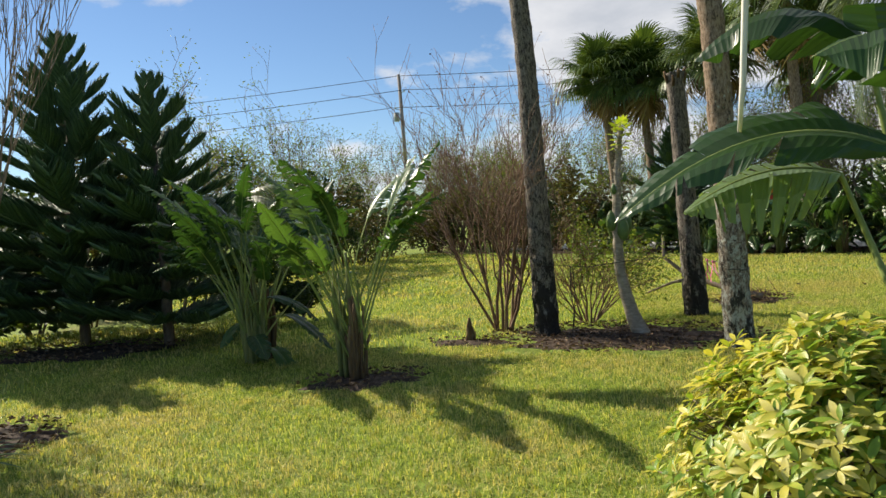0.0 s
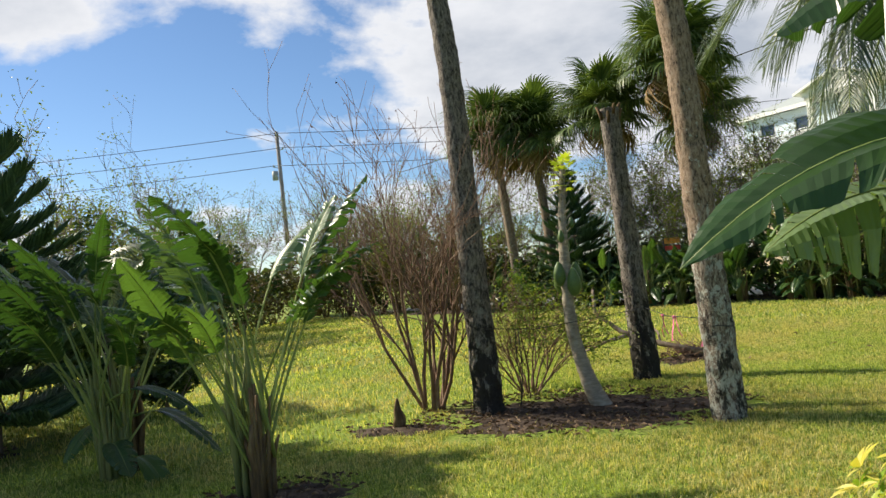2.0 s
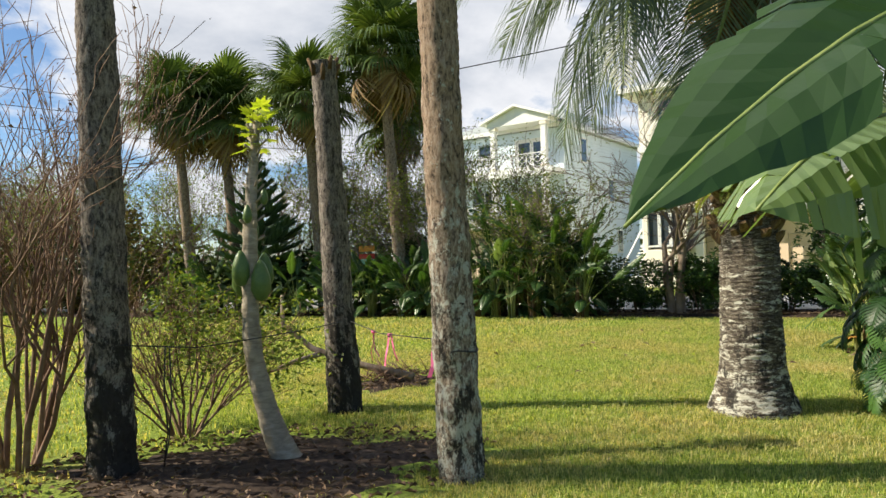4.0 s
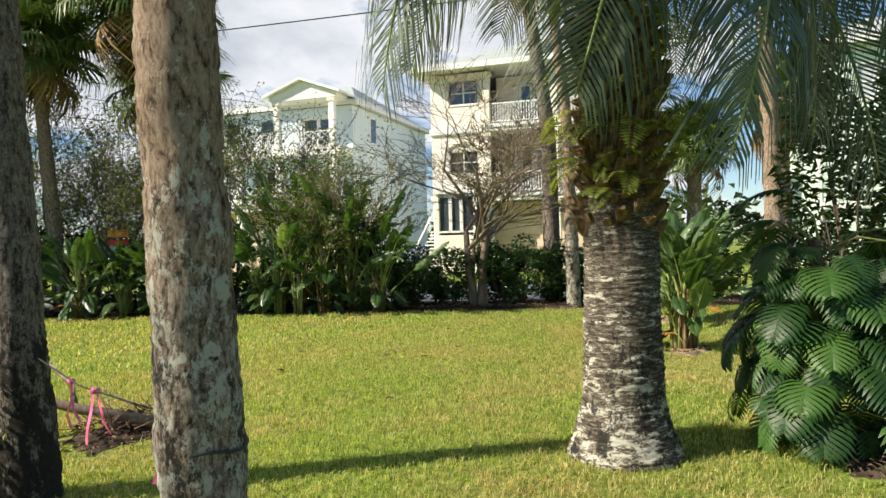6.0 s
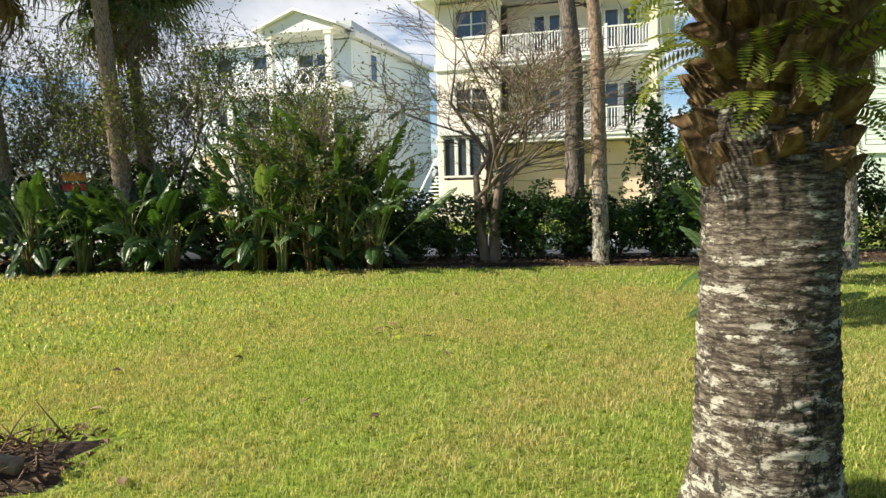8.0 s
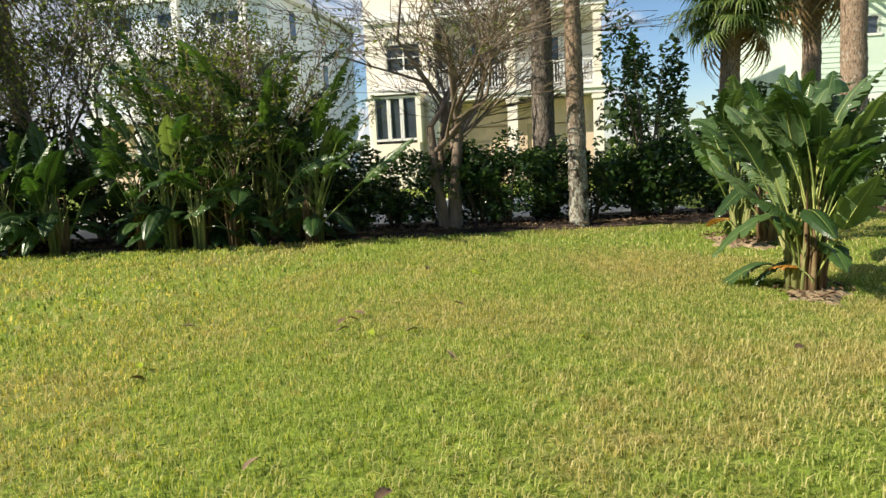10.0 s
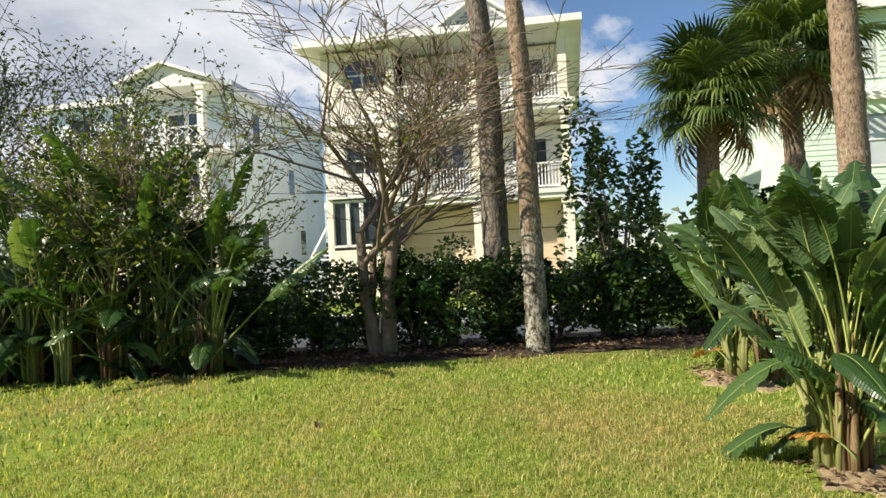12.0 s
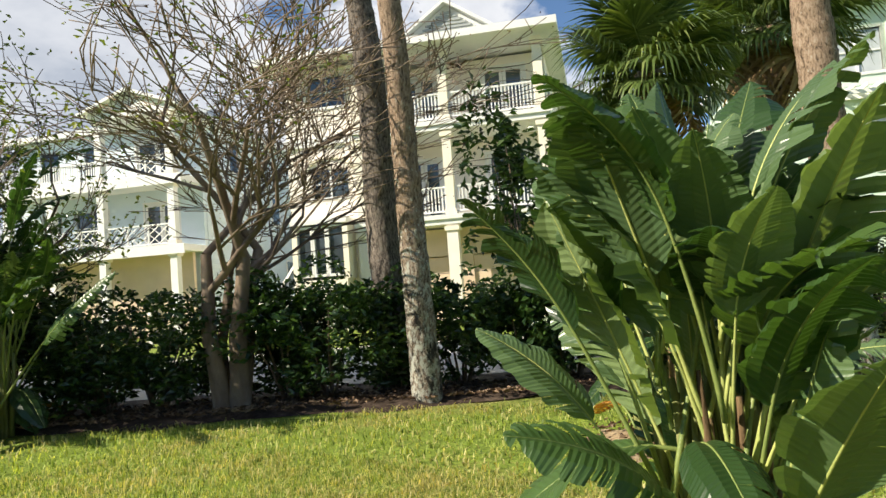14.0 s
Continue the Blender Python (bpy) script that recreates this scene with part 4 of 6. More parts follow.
def railing(parent, x0, x1, y, z0, z1, along="x", crossed=False, gap=0.125):
    rail = part("railing", None, parent)

    def bar(a0, a1, b0, b1, c0, c1, nm):
        if along == "x":
            bx(nm, rail, M_WHITE, a0, a1, y + b0, y + b1, c0, c1)
        else:
            bx(nm, rail, M_WHITE, y + b0, y + b1, a0, a1, c0, c1)
    bar(x0, x1, -0.04, 0.04, z1 - 0.06, z1, "top_rail")
    bar(x0, x1, -0.03, 0.03, z0, z0 + 0.06, "bottom_rail")
    n = max(1, int((x1 - x0) / (0.9 if crossed else gap)))
    for k in range(n + 1):
        q = x0 + (x1 - x0) * k / n
        if crossed:
            bar(q - 0.03, q + 0.03, -0.03, 0.03, z0 + 0.06, z1 - 0.06, "baluster")
        else:
            bar(q - 0.022, q + 0.022, -0.018, 0.018, z0 + 0.06, z1 - 0.06, "baluster")
    if crossed:
        for k in range(n):
            me = Mesh()
            a, b = x0 + (x1 - x0) * k / n + 0.03, x0 + (x1 - x0) * (k + 1) / n - 0.03
            lo, hi = z0 + 0.06, z1 - 0.06
            mid = (a + b) / 2, (lo + hi) / 2
            for p, q in (((a, lo), (b, hi)), ((a, hi), (b, lo)), ((mid[0], lo), (a, mid[1])), ((mid[0], lo), (b, mid[1])), ((mid[0], hi), (a, mid[1])), ((mid[0], hi), (b, mid[1]))):
                me.tube([(p[0], y, p[1]), (q[0], y, q[1])] if along == "x" else [(y, p[0], p[1]), (y, q[0], q[1])], [0.022, 0.022], 4)
            part("lattice", me.data("lattice", M_WHITE, False), rail)


def column(parent, x, y, z0, z1, w=0.32, material=None):
    c = part("column", None, parent)
    bx("shaft", c, material or M_CREAM_PALE, x - w / 2, x + w / 2, y - w / 2, y + w / 2, z0, z1)
    bx("capital", c, M_CREAM_PALE, x - w / 2 - 0.06, x + w / 2 + 0.06, y - w / 2 - 0.06, y + w / 2 + 0.06, z1 - 0.22, z1 - 0.06)
    bx("plinth", c, M_CREAM_PALE, x - w / 2 - 0.05, x + w / 2 + 0.05, y - w / 2 - 0.05, y + w / 2 + 0.05, z0 + 0.004, z0 + 0.2)


def french_door(parent, x0, x1, z0, z1, y, leaves=2):
    d = part("french_door", None, parent)
    me = Mesh()
    me.box(x0 - 0.1, x0, y - 0.06, y + 0.08, z0, z1 + 0.1)
    me.box(x1, x1 + 0.1, y - 0.06, y + 0.08, z0, z1 + 0.1)
    me.box(x0, x1, y - 0.06, y + 0.08, z1, z1 + 0.1)
    part("door_frame", me.data("door_frame", M_WHITE, False), d)
    step = (x1 - x0) / leaves
    for k in range(leaves):
        a, b = x0 + k * step, x0 + (k + 1) * step
        leaf = Mesh()
        leaf.box(a + 0.01, a + 0.13, y, y + 0.05, z0, z1)
        leaf.box(b - 0.13, b - 0.01, y, y + 0.05, z0, z1)
        leaf.box(a + 0.13, b - 0.13, y, y + 0.05, z0, z0 + 0.25)
        leaf.box(a + 0.13, b - 0.13, y, y + 0.05, z1 - 0.13, z1)
        part("door_leaf", leaf.data("door_leaf", M_WHITE, False), d)
        bx("pane", d, M_GLASS, a + 0.13, b - 0.13, y + 0.02, y + 0.04, z0 + 0.25, z1 - 0.13)


def ceiling_fan(parent, x, y, z):
    f = part("ceiling_fan", None, parent)
    me = Mesh()
    me.tube([(x, y, z), (x, y, z - 0.3)], [0.02, 0.02], 6)
    me.tube([(x, y, z - 0.28), (x, y, z - 0.34), (x, y, z - 0.42)], [0.07, 0.12, 0.06], 8)
    part("motor", me.data("motor", M_WIRE), f)
    for k in range(5):
        a = k * math.tau / 5 + 0.3
        b = Mesh()
        c, s = math.cos(a), math.sin(a)
        b.add([(x + c * r - s * w, y + s * r + c * w, z - 0.34 + h) for r, w, h in ((0.1, -.04, 0), (0.62, -.08, .02), (0.62, .08, -.01), (0.1, .04, -.02))] +
              [(x + c * r - s * w, y + s * r + c * w, z - 0.35 + h) for r, w, h in ((0.1, -.04, 0), (0.62, -.08, .02), (0.62, .08, -.01), (0.1, .04, -.02))],
              [(0, 1, 2, 3), (7, 6, 5, 4), (0, 4, 5, 1), (1, 5, 6, 2), (2, 6, 7, 3), (3, 7, 4, 0)])
        part("blade", b.data("blade", M_BOOT, False), f)


def gable(parent, x0, x1, y0, y1, z0, zp, material, roof, over=0.3, thick=0.16):
    """A gable front with its two roof slopes."""
    xm = (x0 + x1) / 2
    me = Mesh()
    me.add([(x0, y0, z0), (x1, y0, z0), (xm, y0, zp), (x0, y1, z0), (x1, y1, z0), (xm, y1, zp)], [(0, 1, 2), (5, 4, 3), (0, 3, 4, 1)])
    part("gable_wall", me.data("gable_wall", material, False), parent)
    k = (zp - z0) / (x1 - xm)
    for sg in (-1, 1):
        xe = xm + sg * ((x1 - x0) / 2 + over)
        ze = zp - k * ((x1 - x0) / 2 + over)
        r = Mesh()
        r.add([(xm, y0 - over, zp + 0.02), (xe, y0 - over, ze + 0.02), (xe, y1, ze + 0.02), (xm, y1, zp + 0.02),
               (xm, y0 - over, zp + 0.02 + thick), (xe, y0 - over, ze + 0.02 + thick), (xe, y1, ze + 0.02 + thick), (xm, y1, zp + 0.02 + thick)],
              [(0, 1, 2, 3), (7, 6, 5, 4), (0, 4, 5, 1), (1, 5, 6, 2), (2, 6, 7, 3), (3, 7, 4, 0)])
        part("gable_roof", r.data("gable_roof", roof, False), parent)


def hip_roof(parent, x0, x1, y0, y1, z0, zp, material, over=0.6):
    me = Mesh()
    a, b, c, d = x0 - over, x1 + over, y0 - over, y1 + over
    rx0, rx1, ym = a + (d - c) * 0.25, b - (d - c) * 0.25, (c + d) / 2
    if rx0 > rx1:
        rx0 = rx1 = (a + b) / 2
    me.add([(a, c, z0), (b, c, z0), (b, d, z0), (a, d, z0), (rx0, ym, zp), (rx1, ym, zp)], [(0, 1, 5, 4), (1, 2, 5), (2, 3, 4, 5), (3, 0, 4), (3, 2, 1, 0)])
    part("roof", me.data("roof", material, False), parent)
    fa = Mesh()
    fa.box(a, b, c - 0.06, c - 0.002, z0 - 0.16, z0 + 0.1)
    fa.box(a - 0.06, a - 0.002, c - 0.06, d, z0 - 0.16, z0 + 0.1)
    fa.box(b + 0.002, b + 0.06, c - 0.06, d, z0 - 0.16, z0 + 0.1)
    part("fascia", fa.data("fascia", M_WHITE, False), parent)
    bx("soffit", parent, M_WHITE, a, b, c, d, z0 - 0.06, z0 - 0.004)


def siding(parent, material, x0, x1, y, z0, z1, step=0.2, along="x", facing=-1):
    """Lap boards, each one a little proud at its foot; they all share one mesh."""
    me = Mesh()
    t = 0.03 * facing
    if along == "x":
        me.add([(x0, 0, 0), (x1, 0, 0), (x1, t, 0), (x0, t, 0), (x0, 0, step), (x1, 0, step), (x1, t * 0.25, step), (x0, t * 0.25, step)],
               [(0, 1, 2, 3), (3, 2, 6, 7), (4, 7, 6, 5), (0, 3, 7, 4), (1, 5, 6, 2)])
    else:
        me.add([(0, x0, 0), (0, x1, 0), (t, x1, 0), (t, x0, 0), (0, x0, step), (0, x1, step), (t * 0.25, x1, step), (t * 0.25, x0, step)],
               [(0, 3, 2, 1), (3, 7, 6, 2), (4, 5, 6, 7), (0, 4, 7, 3), (1, 2, 6, 5)])
    d = me.data("siding_board", material, False)
    for k in range(int((z1 - z0) / step)):
        part("siding_board", d, parent, Matrix.Translation((0, y, z0 + k * step) if along == "x" else (y, 0, z0 + k * step)))


def house_cream():
    """Three storeys: garage floor, two galleries with white railings, hip roof with a gabled dormer."""
    h = thing("house", "three-storey cream stucco house with white balcony railings and columns", "house", house_pose(32.55, 19.5))
    L, F2, F3, TOP = 9.7, 3.85, 7.2, 9.85
    # body: the gallery's back wall lies 1.9 m behind the front, the rest comes forward
    doors2 = [(0.75, 2.35), (4.15, 5.55)]
    holes = [(a, b, F2, F2 + 2.35) for a, b in doors2] + [(a, b, F3, F3 + 2.25) for a, b in doors2]
    wall_with_holes("gallery_wall", h, M_CREAM, 0.0, 6.7, F2 - 0.4, TOP, 1.9, 2.15, holes)
    for a, b in doors2:
        french_door(h, a, b, F2, F2 + 2.35, 1.95)
        french_door(h, a, b, F3, F3 + 2.25, 1.95)
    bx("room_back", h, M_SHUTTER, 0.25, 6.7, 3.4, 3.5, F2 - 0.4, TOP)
    wh = [(7.3, 8.7, 8.35, 9.45), (7.35, 8.75, 4.95, 6.0), (7.45, 9.15, 1.4, 3.0)]
    wall_with_holes("front_wall", h, M_CREAM, 6.7, L, 0.0, TOP, 0.25, 0.5, wh[:2])
    window(h, *wh[0], 0.30, 2)
    window(h, *wh[1], 0.30, 2)
    arch = Mesh()
    for k in range(12):
        a0, a1 = math.pi * k / 12, math.pi * (k + 1) / 12
        arch.tube([(8.05 - 0.85 * math.cos(a0), 0.2, 6.0 + 0.45 * math.sin(a0)), (8.05 - 0.85 * math.cos(a1), 0.2, 6.0 + 0.45 * math.sin(a1))], [0.07, 0.07], 6)
    part("arch_trim", arch.data("arch_trim", M_CREAM_PALE), h)
    # the bay window
    bay = part("bay_window", None, h)
    bx("bay_base", bay, M_CREAM_PALE, 7.3, 9.25, -0.6, 0.25, 0.0, 1.9)
    bx("bay_top", bay, M_WHITE, 7.2, 9.35, -0.7, 0.25, 3.9, 4.1)
    for a, b in ((7.42, 7.95), (8.1, 8.5), (8.65, 9.13)):
        window(bay, a, b, 2.1, 3.75, -0.5, 1, split=False)
    for x in (7.3, 9.25):
        bx("bay_post", bay, M_CREAM_PALE, x - 0.1, x + 0.1, -0.6, 0.25, 1.9, 3.9)
    bx("side_wall", h, M_CREAM, -0.05, 0.2, 1.9, 16.0, 0.0, TOP)
    bx("far_side_wall", h, M_CREAM, L - 0.25, L, 0.5, 16.0, 0.0, TOP)
    bx("back_wall", h, M_CREAM, 0.2, L - 0.25, 15.75, 16.0, 0.0, TOP)
    for z in (4.5, 7.6):
        w = part("side_window", None, h)
        bx("pane", w, M_GLASS, -0.08, -0.055, 3.4, 4.2, z, z + 1.5)
        bx("shutter", w, M_SHUTTER, -0.1, -0.056, 2.7, 3.3, z - 0.1, z + 1.6)
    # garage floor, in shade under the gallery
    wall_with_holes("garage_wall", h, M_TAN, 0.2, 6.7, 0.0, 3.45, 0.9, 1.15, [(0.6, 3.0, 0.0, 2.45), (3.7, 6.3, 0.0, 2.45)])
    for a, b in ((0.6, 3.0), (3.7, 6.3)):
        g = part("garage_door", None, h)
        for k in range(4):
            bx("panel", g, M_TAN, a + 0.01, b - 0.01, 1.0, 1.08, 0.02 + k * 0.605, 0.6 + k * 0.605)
    for z, nm in ((F2, "lower_gallery_floor"), (F3, "upper_gallery_floor")):
        bx(nm, h, M_WHITE, -0.25, 6.9, -0.25, 1.898, z - 0.34, z - 0.02)
        bx("gallery_trim", h, M_WHITE, -0.33, 6.98, -0.33, -0.252, z - 0.16, z)
        bx("belt_course", h, M_WHITE, 6.982, L + 0.06, 0.12, 0.248, z - 0.3, z)
        for x in (0.08, 3.48, 6.75):
            column(h, x, 0.0, z - 0.018, (F3 - 0.342) if z == F2 else TOP - 0.09)
        railing(h, 0.26, 3.3, -0.05, z + 0.1, z + 1.02)
        railing(h, 3.66, 6.57, -0.05, z + 0.1, z + 1.02)
        railing(h, 0.2, 1.85, 0.02, z + 0.1, z + 1.02, "y")
        bx("newel", h, M_WHITE, 1.95, 2.07, -0.11, 0.01, z + 0.0, z + 1.12)
    for x in (0.08, 3.48, 6.75):
        column(h, x, 0.0, 0.0, F2 - 0.342, 0.4, M_CREAM)
    ceiling_fan(h, 3.0, 0.95, TOP - 0.08)
    ceiling_fan(h, 3.0, 0.95, F3 - 0.345)
    hip_roof(h, 0, L, -0.2, 16, TOP + 0.16, 13.2, M_ROOF, 0.65)
    gable(h, 1.5, 4.75, -0.3, 5.0, TOP + 0.3, 11.25, M_WHITE, M_WHITE, 0.3, 0.12)
    lou = Mesh()
    for k in range(6):
        w = 1.05 - k * 0.17
        lou.box(3.12 - w, 3.12 + w, -0.345, -0.31, TOP + 0.42 + k * 0.13, TOP + 0.5 + k * 0.13)
    part("louvre", lou.data("louvre", M_SHUTTER, False), h)
    # white stair beside the house
    st = part("side_stair", None, h)
    for k in range(12):
        bx("tread", st, M_WHITE, L + 0.1, L + 1.25, 0.4 + k * 0.28, 0.72 + k * 0.28, k * 0.18 + 0.12, k * 0.18 + 0.18)
    me = Mesh()
    me.tube([(L + 0.1, 0.4, 0.95), (L + 0.1, 3.7, 3.1)], [0.05, 0.05], 4)
    me.tube([(L + 1.25, 0.4, 0.95), (L + 1.25, 3.7, 3.1)], [0.05, 0.05], 4)
    part("handrail", me.data("handrail", M_WHITE, False), st)
    for k in range(14):
        bx("baluster", st, M_WHITE, L + 0.08, L + 0.12, 0.44 + k * 0.25, 0.48 + k * 0.25, 0.1 + k * 0.16, 0.95 + k * 0.165)


def house_white():
    h = thing("house", "white and pale blue three-storey house with a gabled portico balcony", "house", house_pose(28.8, 39.55))
    X0, X1, TOP = -3.6, 6.4, 9.95
    F2, F3 = 4.1, 7.25
    holes = [(-2.4, -0.2, F3, F3 + 2.1), (1.6, 2.7, F3 + 0.7, F3 + 2.1), (-2.3, -0.5, F2, F2 + 2.2), (1.5, 3.3, F2 + 0.6, F2 + 2.1), (4.2, 5.2, F2 + 0.6, F2 + 2.1), (4.2, 5.2, F3 + 0.7, F3 + 2.1)]
    wall_with_holes("front_wall", h, M_BLUEWHITE, X0, X1, 0, TOP, 1.8, 2.05, holes)
    french_door(h, -2.4, -0.2, F3, F3 + 2.1, 1.85)
    french_door(h, -2.3, -0.5, F2, F2 + 2.2, 1.85)
    for a in (1, 3, 4, 5):
        window(h, *holes[a], 1.85, 2 if a == 3 else 1)
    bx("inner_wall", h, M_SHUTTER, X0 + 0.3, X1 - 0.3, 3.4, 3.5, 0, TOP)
    bx("side_wall", h, M_BLUEWHITE, X0, X0 + 0.25, 2.06, 15, 0, TOP)
    siding(h, M_BLUEWHITE, 2.06, 15, X0 - 0.002, 0.4, TOP - 0.2, 0.22, "y", -1)
    bx("far_side_wall", h, M_BLUEWHITE, X1 - 0.25, X1, 2.06, 15, 0, TOP)
    bx("back_wall", h, M_BLUEWHITE, X0 + 0.26, X1 - 0.26, 14.75, 15, 0, TOP)
    for y, z in ((5.0, 2.0), (10.5, 2.0), (9.0, 5.6), (4.4, 8.0)):
        w = part("side_window", None, h)
        bx("pane", w, M_GLASS, X0 - 0.06, X0 - 0.035, y, y + 0.8, z, z + 1.5)
        bx("trim", w, M_WHITE, X0 - 0.055, X0 - 0.034, y - 0.12, y - 0.002, z - 0.12, z + 1.62)
        bx("trim", w, M_WHITE, X0 - 0.055, X0 - 0.034, y + 0.802, y + 0.92, z - 0.12, z + 1.62)
        bx("trim", w, M_WHITE, X0 - 0.055, X0 - 0.034, y, y + 0.8, z - 0.12, z - 0.002)
        bx("trim", w, M_WHITE, X0 - 0.055, X0 - 0.034, y, y + 0.8, z + 1.502, z + 1.62)
    for z, x0, x1 in ((F2, X0, 5.9), (F3, X0, X1)):
        bx("balcony_floor", h, M_WHITE, x0 - 0.1, x1 + 0.1, -0.15, 1.798, z - 0.3, z)
        bx("balcony_trim", h, M_WHITE, x0 - 0.16, x1 + 0.16, -0.22, -0.152, z - 0.42, z + 0.02)
    for z0, z1 in ((0, F2 - 0.302), (F2 + 0.004, F3 - 0.302), (F3 + 0.004, TOP + 0.18)):
        for x in (-3.12, 0.5) if z0 > 5 else (-3.12, 0.5, 3.2, 5.6):
            column(h, x, 0.1, z0, z1, 0.34, M_WHITE)
    railing(h, -2.93, 0.3, 0.05, F3 + 0.08, F3 + 1.0, "x", True)
    railing(h, 0.7, X1, 0.05, F3 + 0.08, F3 + 1.0)
    railing(h, -2.93, 0.3, 0.05, F2 + 0.08, F2 + 1.0, "x", True)
    railing(h, 0.7, 5.4, 0.05, F2 + 0.08, F2 + 1.0, "x", True)
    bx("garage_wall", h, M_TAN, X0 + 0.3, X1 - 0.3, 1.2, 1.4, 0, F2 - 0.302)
    bx("portico_beam", h, M_WHITE, -3.5, 0.9, -0.1, 1.8, TOP + 0.182, TOP + 0.45)
    gable(h, -3.5, 0.9, -0.1, 6.0, TOP + 0.452, 11.2, M_WHITE, M_WHITE, 0.35, 0.14)
    hip_roof(h, X0, X1, 1.8, 15, TOP + 0.12, 12.6, M_ROOF, 0.5)


def house_green():
    h = thing("house", "mint-green lap-sided house with white windows and a trellis canopy", "house", house_pose(35.98, 10.62))
    X0, X1, TOP = -9.0, 1.9, 9.4
    ups = [(-1.13, 0.35, 7.1, 8.5), (-3.55, -2.0, 7.2, 8.7), (-6.6, -5.2, 7.2, 8.8)]
    mids = [(-0.38, 0.07, 5.0, 5.6), (-2.75, -0.75, 4.0, 5.75), (-3.5, -3.0, 5.1, 5.72), (-6.6, -4.6, 4.0, 5.75)]
    wall_with_holes("front_wall", h, M_GREEN, X0, X1, 0, TOP, 0.0, 0.25, ups + mids + [(-8.0, -2.3, 0, 2.3)])
    # lap boards between the openings, each storey its own run
    for z0, z1 in ((6.5, 7.0), (8.9, 9.4), (2.9, 3.85)):
        siding(h, M_GREEN, X0, X1, -0.002, z0, z1, 0.19)
    for a, b in ((0.5, X1), (-1.85, -1.28), (-5.05, -3.7)):
        siding(h, M_GREEN, a, b, -0.002, 7.0, 8.95, 0.19)
    for a, b in ((0.2, X1), (-4.45, -3.65)):
        siding(h, M_GREEN, a, b, -0.002, 3.85, 6.2, 0.19)
    for u in ups:
        window(h, *u, 0.05, 2, M_BLINDGLASS)
    for k, u in enumerate(mids):
        window(h, *u, 0.05, 2 if u[1] - u[0] > 1 else 1, M_BLINDGLASS if k % 2 else M_GLASS, split=u[1] - u[0] > 1)
    bx("side_wall", h, M_GREEN, X1 - 0.25, X1, 0.26, 14, 0, TOP)
    bx("far_side_wall", h, M_GREEN, X0, X0 + 0.25, 0.26, 14, 0, TOP)
    bx("back_wall", h, M_GREEN, X0 + 0.26, X1 - 0.26, 13.75, 14, 0, TOP)
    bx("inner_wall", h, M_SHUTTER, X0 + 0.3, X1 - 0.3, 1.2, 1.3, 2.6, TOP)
    bx("belt_course", h, M_WHITE, X0, X1 + 0.03, -0.14, -0.04, 2.55, 2.85)
    bx("corner_board", h, M_WHITE, X1 - 0.12, X1 + 0.04, -0.06, -0.034, 0, TOP)
    g = part("garage_door", None, h)
    for k in range(4):
        bx("panel", g, M_TEAL, -7.98, -2.32, 0.06, 0.14, 0.02 + k * 0.57, 0.575 + k * 0.57)
    c = part("trellis_canopy", None, h)
    bx("ledger", c, M_WHITE, -3.9, 0.55, -0.14, -0.04, 6.25, 6.42)
    bx("outer_beam", c, M_WHITE, -3.9, 0.55, -0.95, -0.87, 6.25, 6.38)
    for k in range(13):
        x = -3.85 + k * 0.362
        bx("rafter", c, M_WHITE, x - 0.035, x + 0.035, -1.15, -0.142, 6.425, 6.54)
    for x in (-3.7, 0.4):
        me = Mesh()
        me.tube([(x, -0.06, 5.6), (x, -0.85, 6.24)], [0.05, 0.05], 4)
        part("bracket", me.data("bracket", M_WHITE, False), c)
    hip_roof(h, X0, X1, 0, 14, TOP + 0.1, 12.2, M_ROOF, 0.5)


house_cream()
house_white()
house_green()

# drive and street between the hedge and the houses
drive = Mesh()
a, b = Vector((19.6, 12.8, 0)), Vector((2.0, 38.5, 0))
for k in range(12):
    p, q = a.lerp(b, k / 12), a.lerp(b, (k + 1) / 12 - 0.002)
    drive.add([tuple(v) for v in (p, p + Vector((5.6, 3.9, 0)), q + Vector((5.6, 3.9, 0)), q)] + [tuple(v + Vector((0, 0, 0.04))) for v in (p, p + Vector((5.6, 3.9, 0)), q + Vector((5.6, 3.9, 0)), q)],
              [(4, 5, 6, 7), (0, 4, 7, 3), (1, 2, 6, 5), (0, 1, 5, 4), (3, 7, 6, 2)])
tagged(new("road", drive.data("road", M_CONCRETE, False)), "pale concrete street behind the hedge", "road", kind="structure")

# ---------------------------------------------------------------- palms of the lawn
sabal((1.38, 10.08, 0), (1.06, 10.33, 8.2), 0.155, 0.115, "tall slender sabal palm with trunk darker towards the foot", 26, 0.9, 3, M_SABAL, (1.3, 10.05, 4.0))
sabal((3.43, 8.31, 0), (3.0, 8.6, 7.6), 0.145, 0.13, "tall sabal palm with lichen-spotted brown trunk", 26, 0.9, 4, M_SABAL_WARM, (3.27, 8.27, 3.9))
sabal((3.83, 11.06, 0), (3.72, 11.15, 3.75), 0.165, 0.135, "topped sabal palm trunk without any crown", 0, 1, 5, M_SABAL)

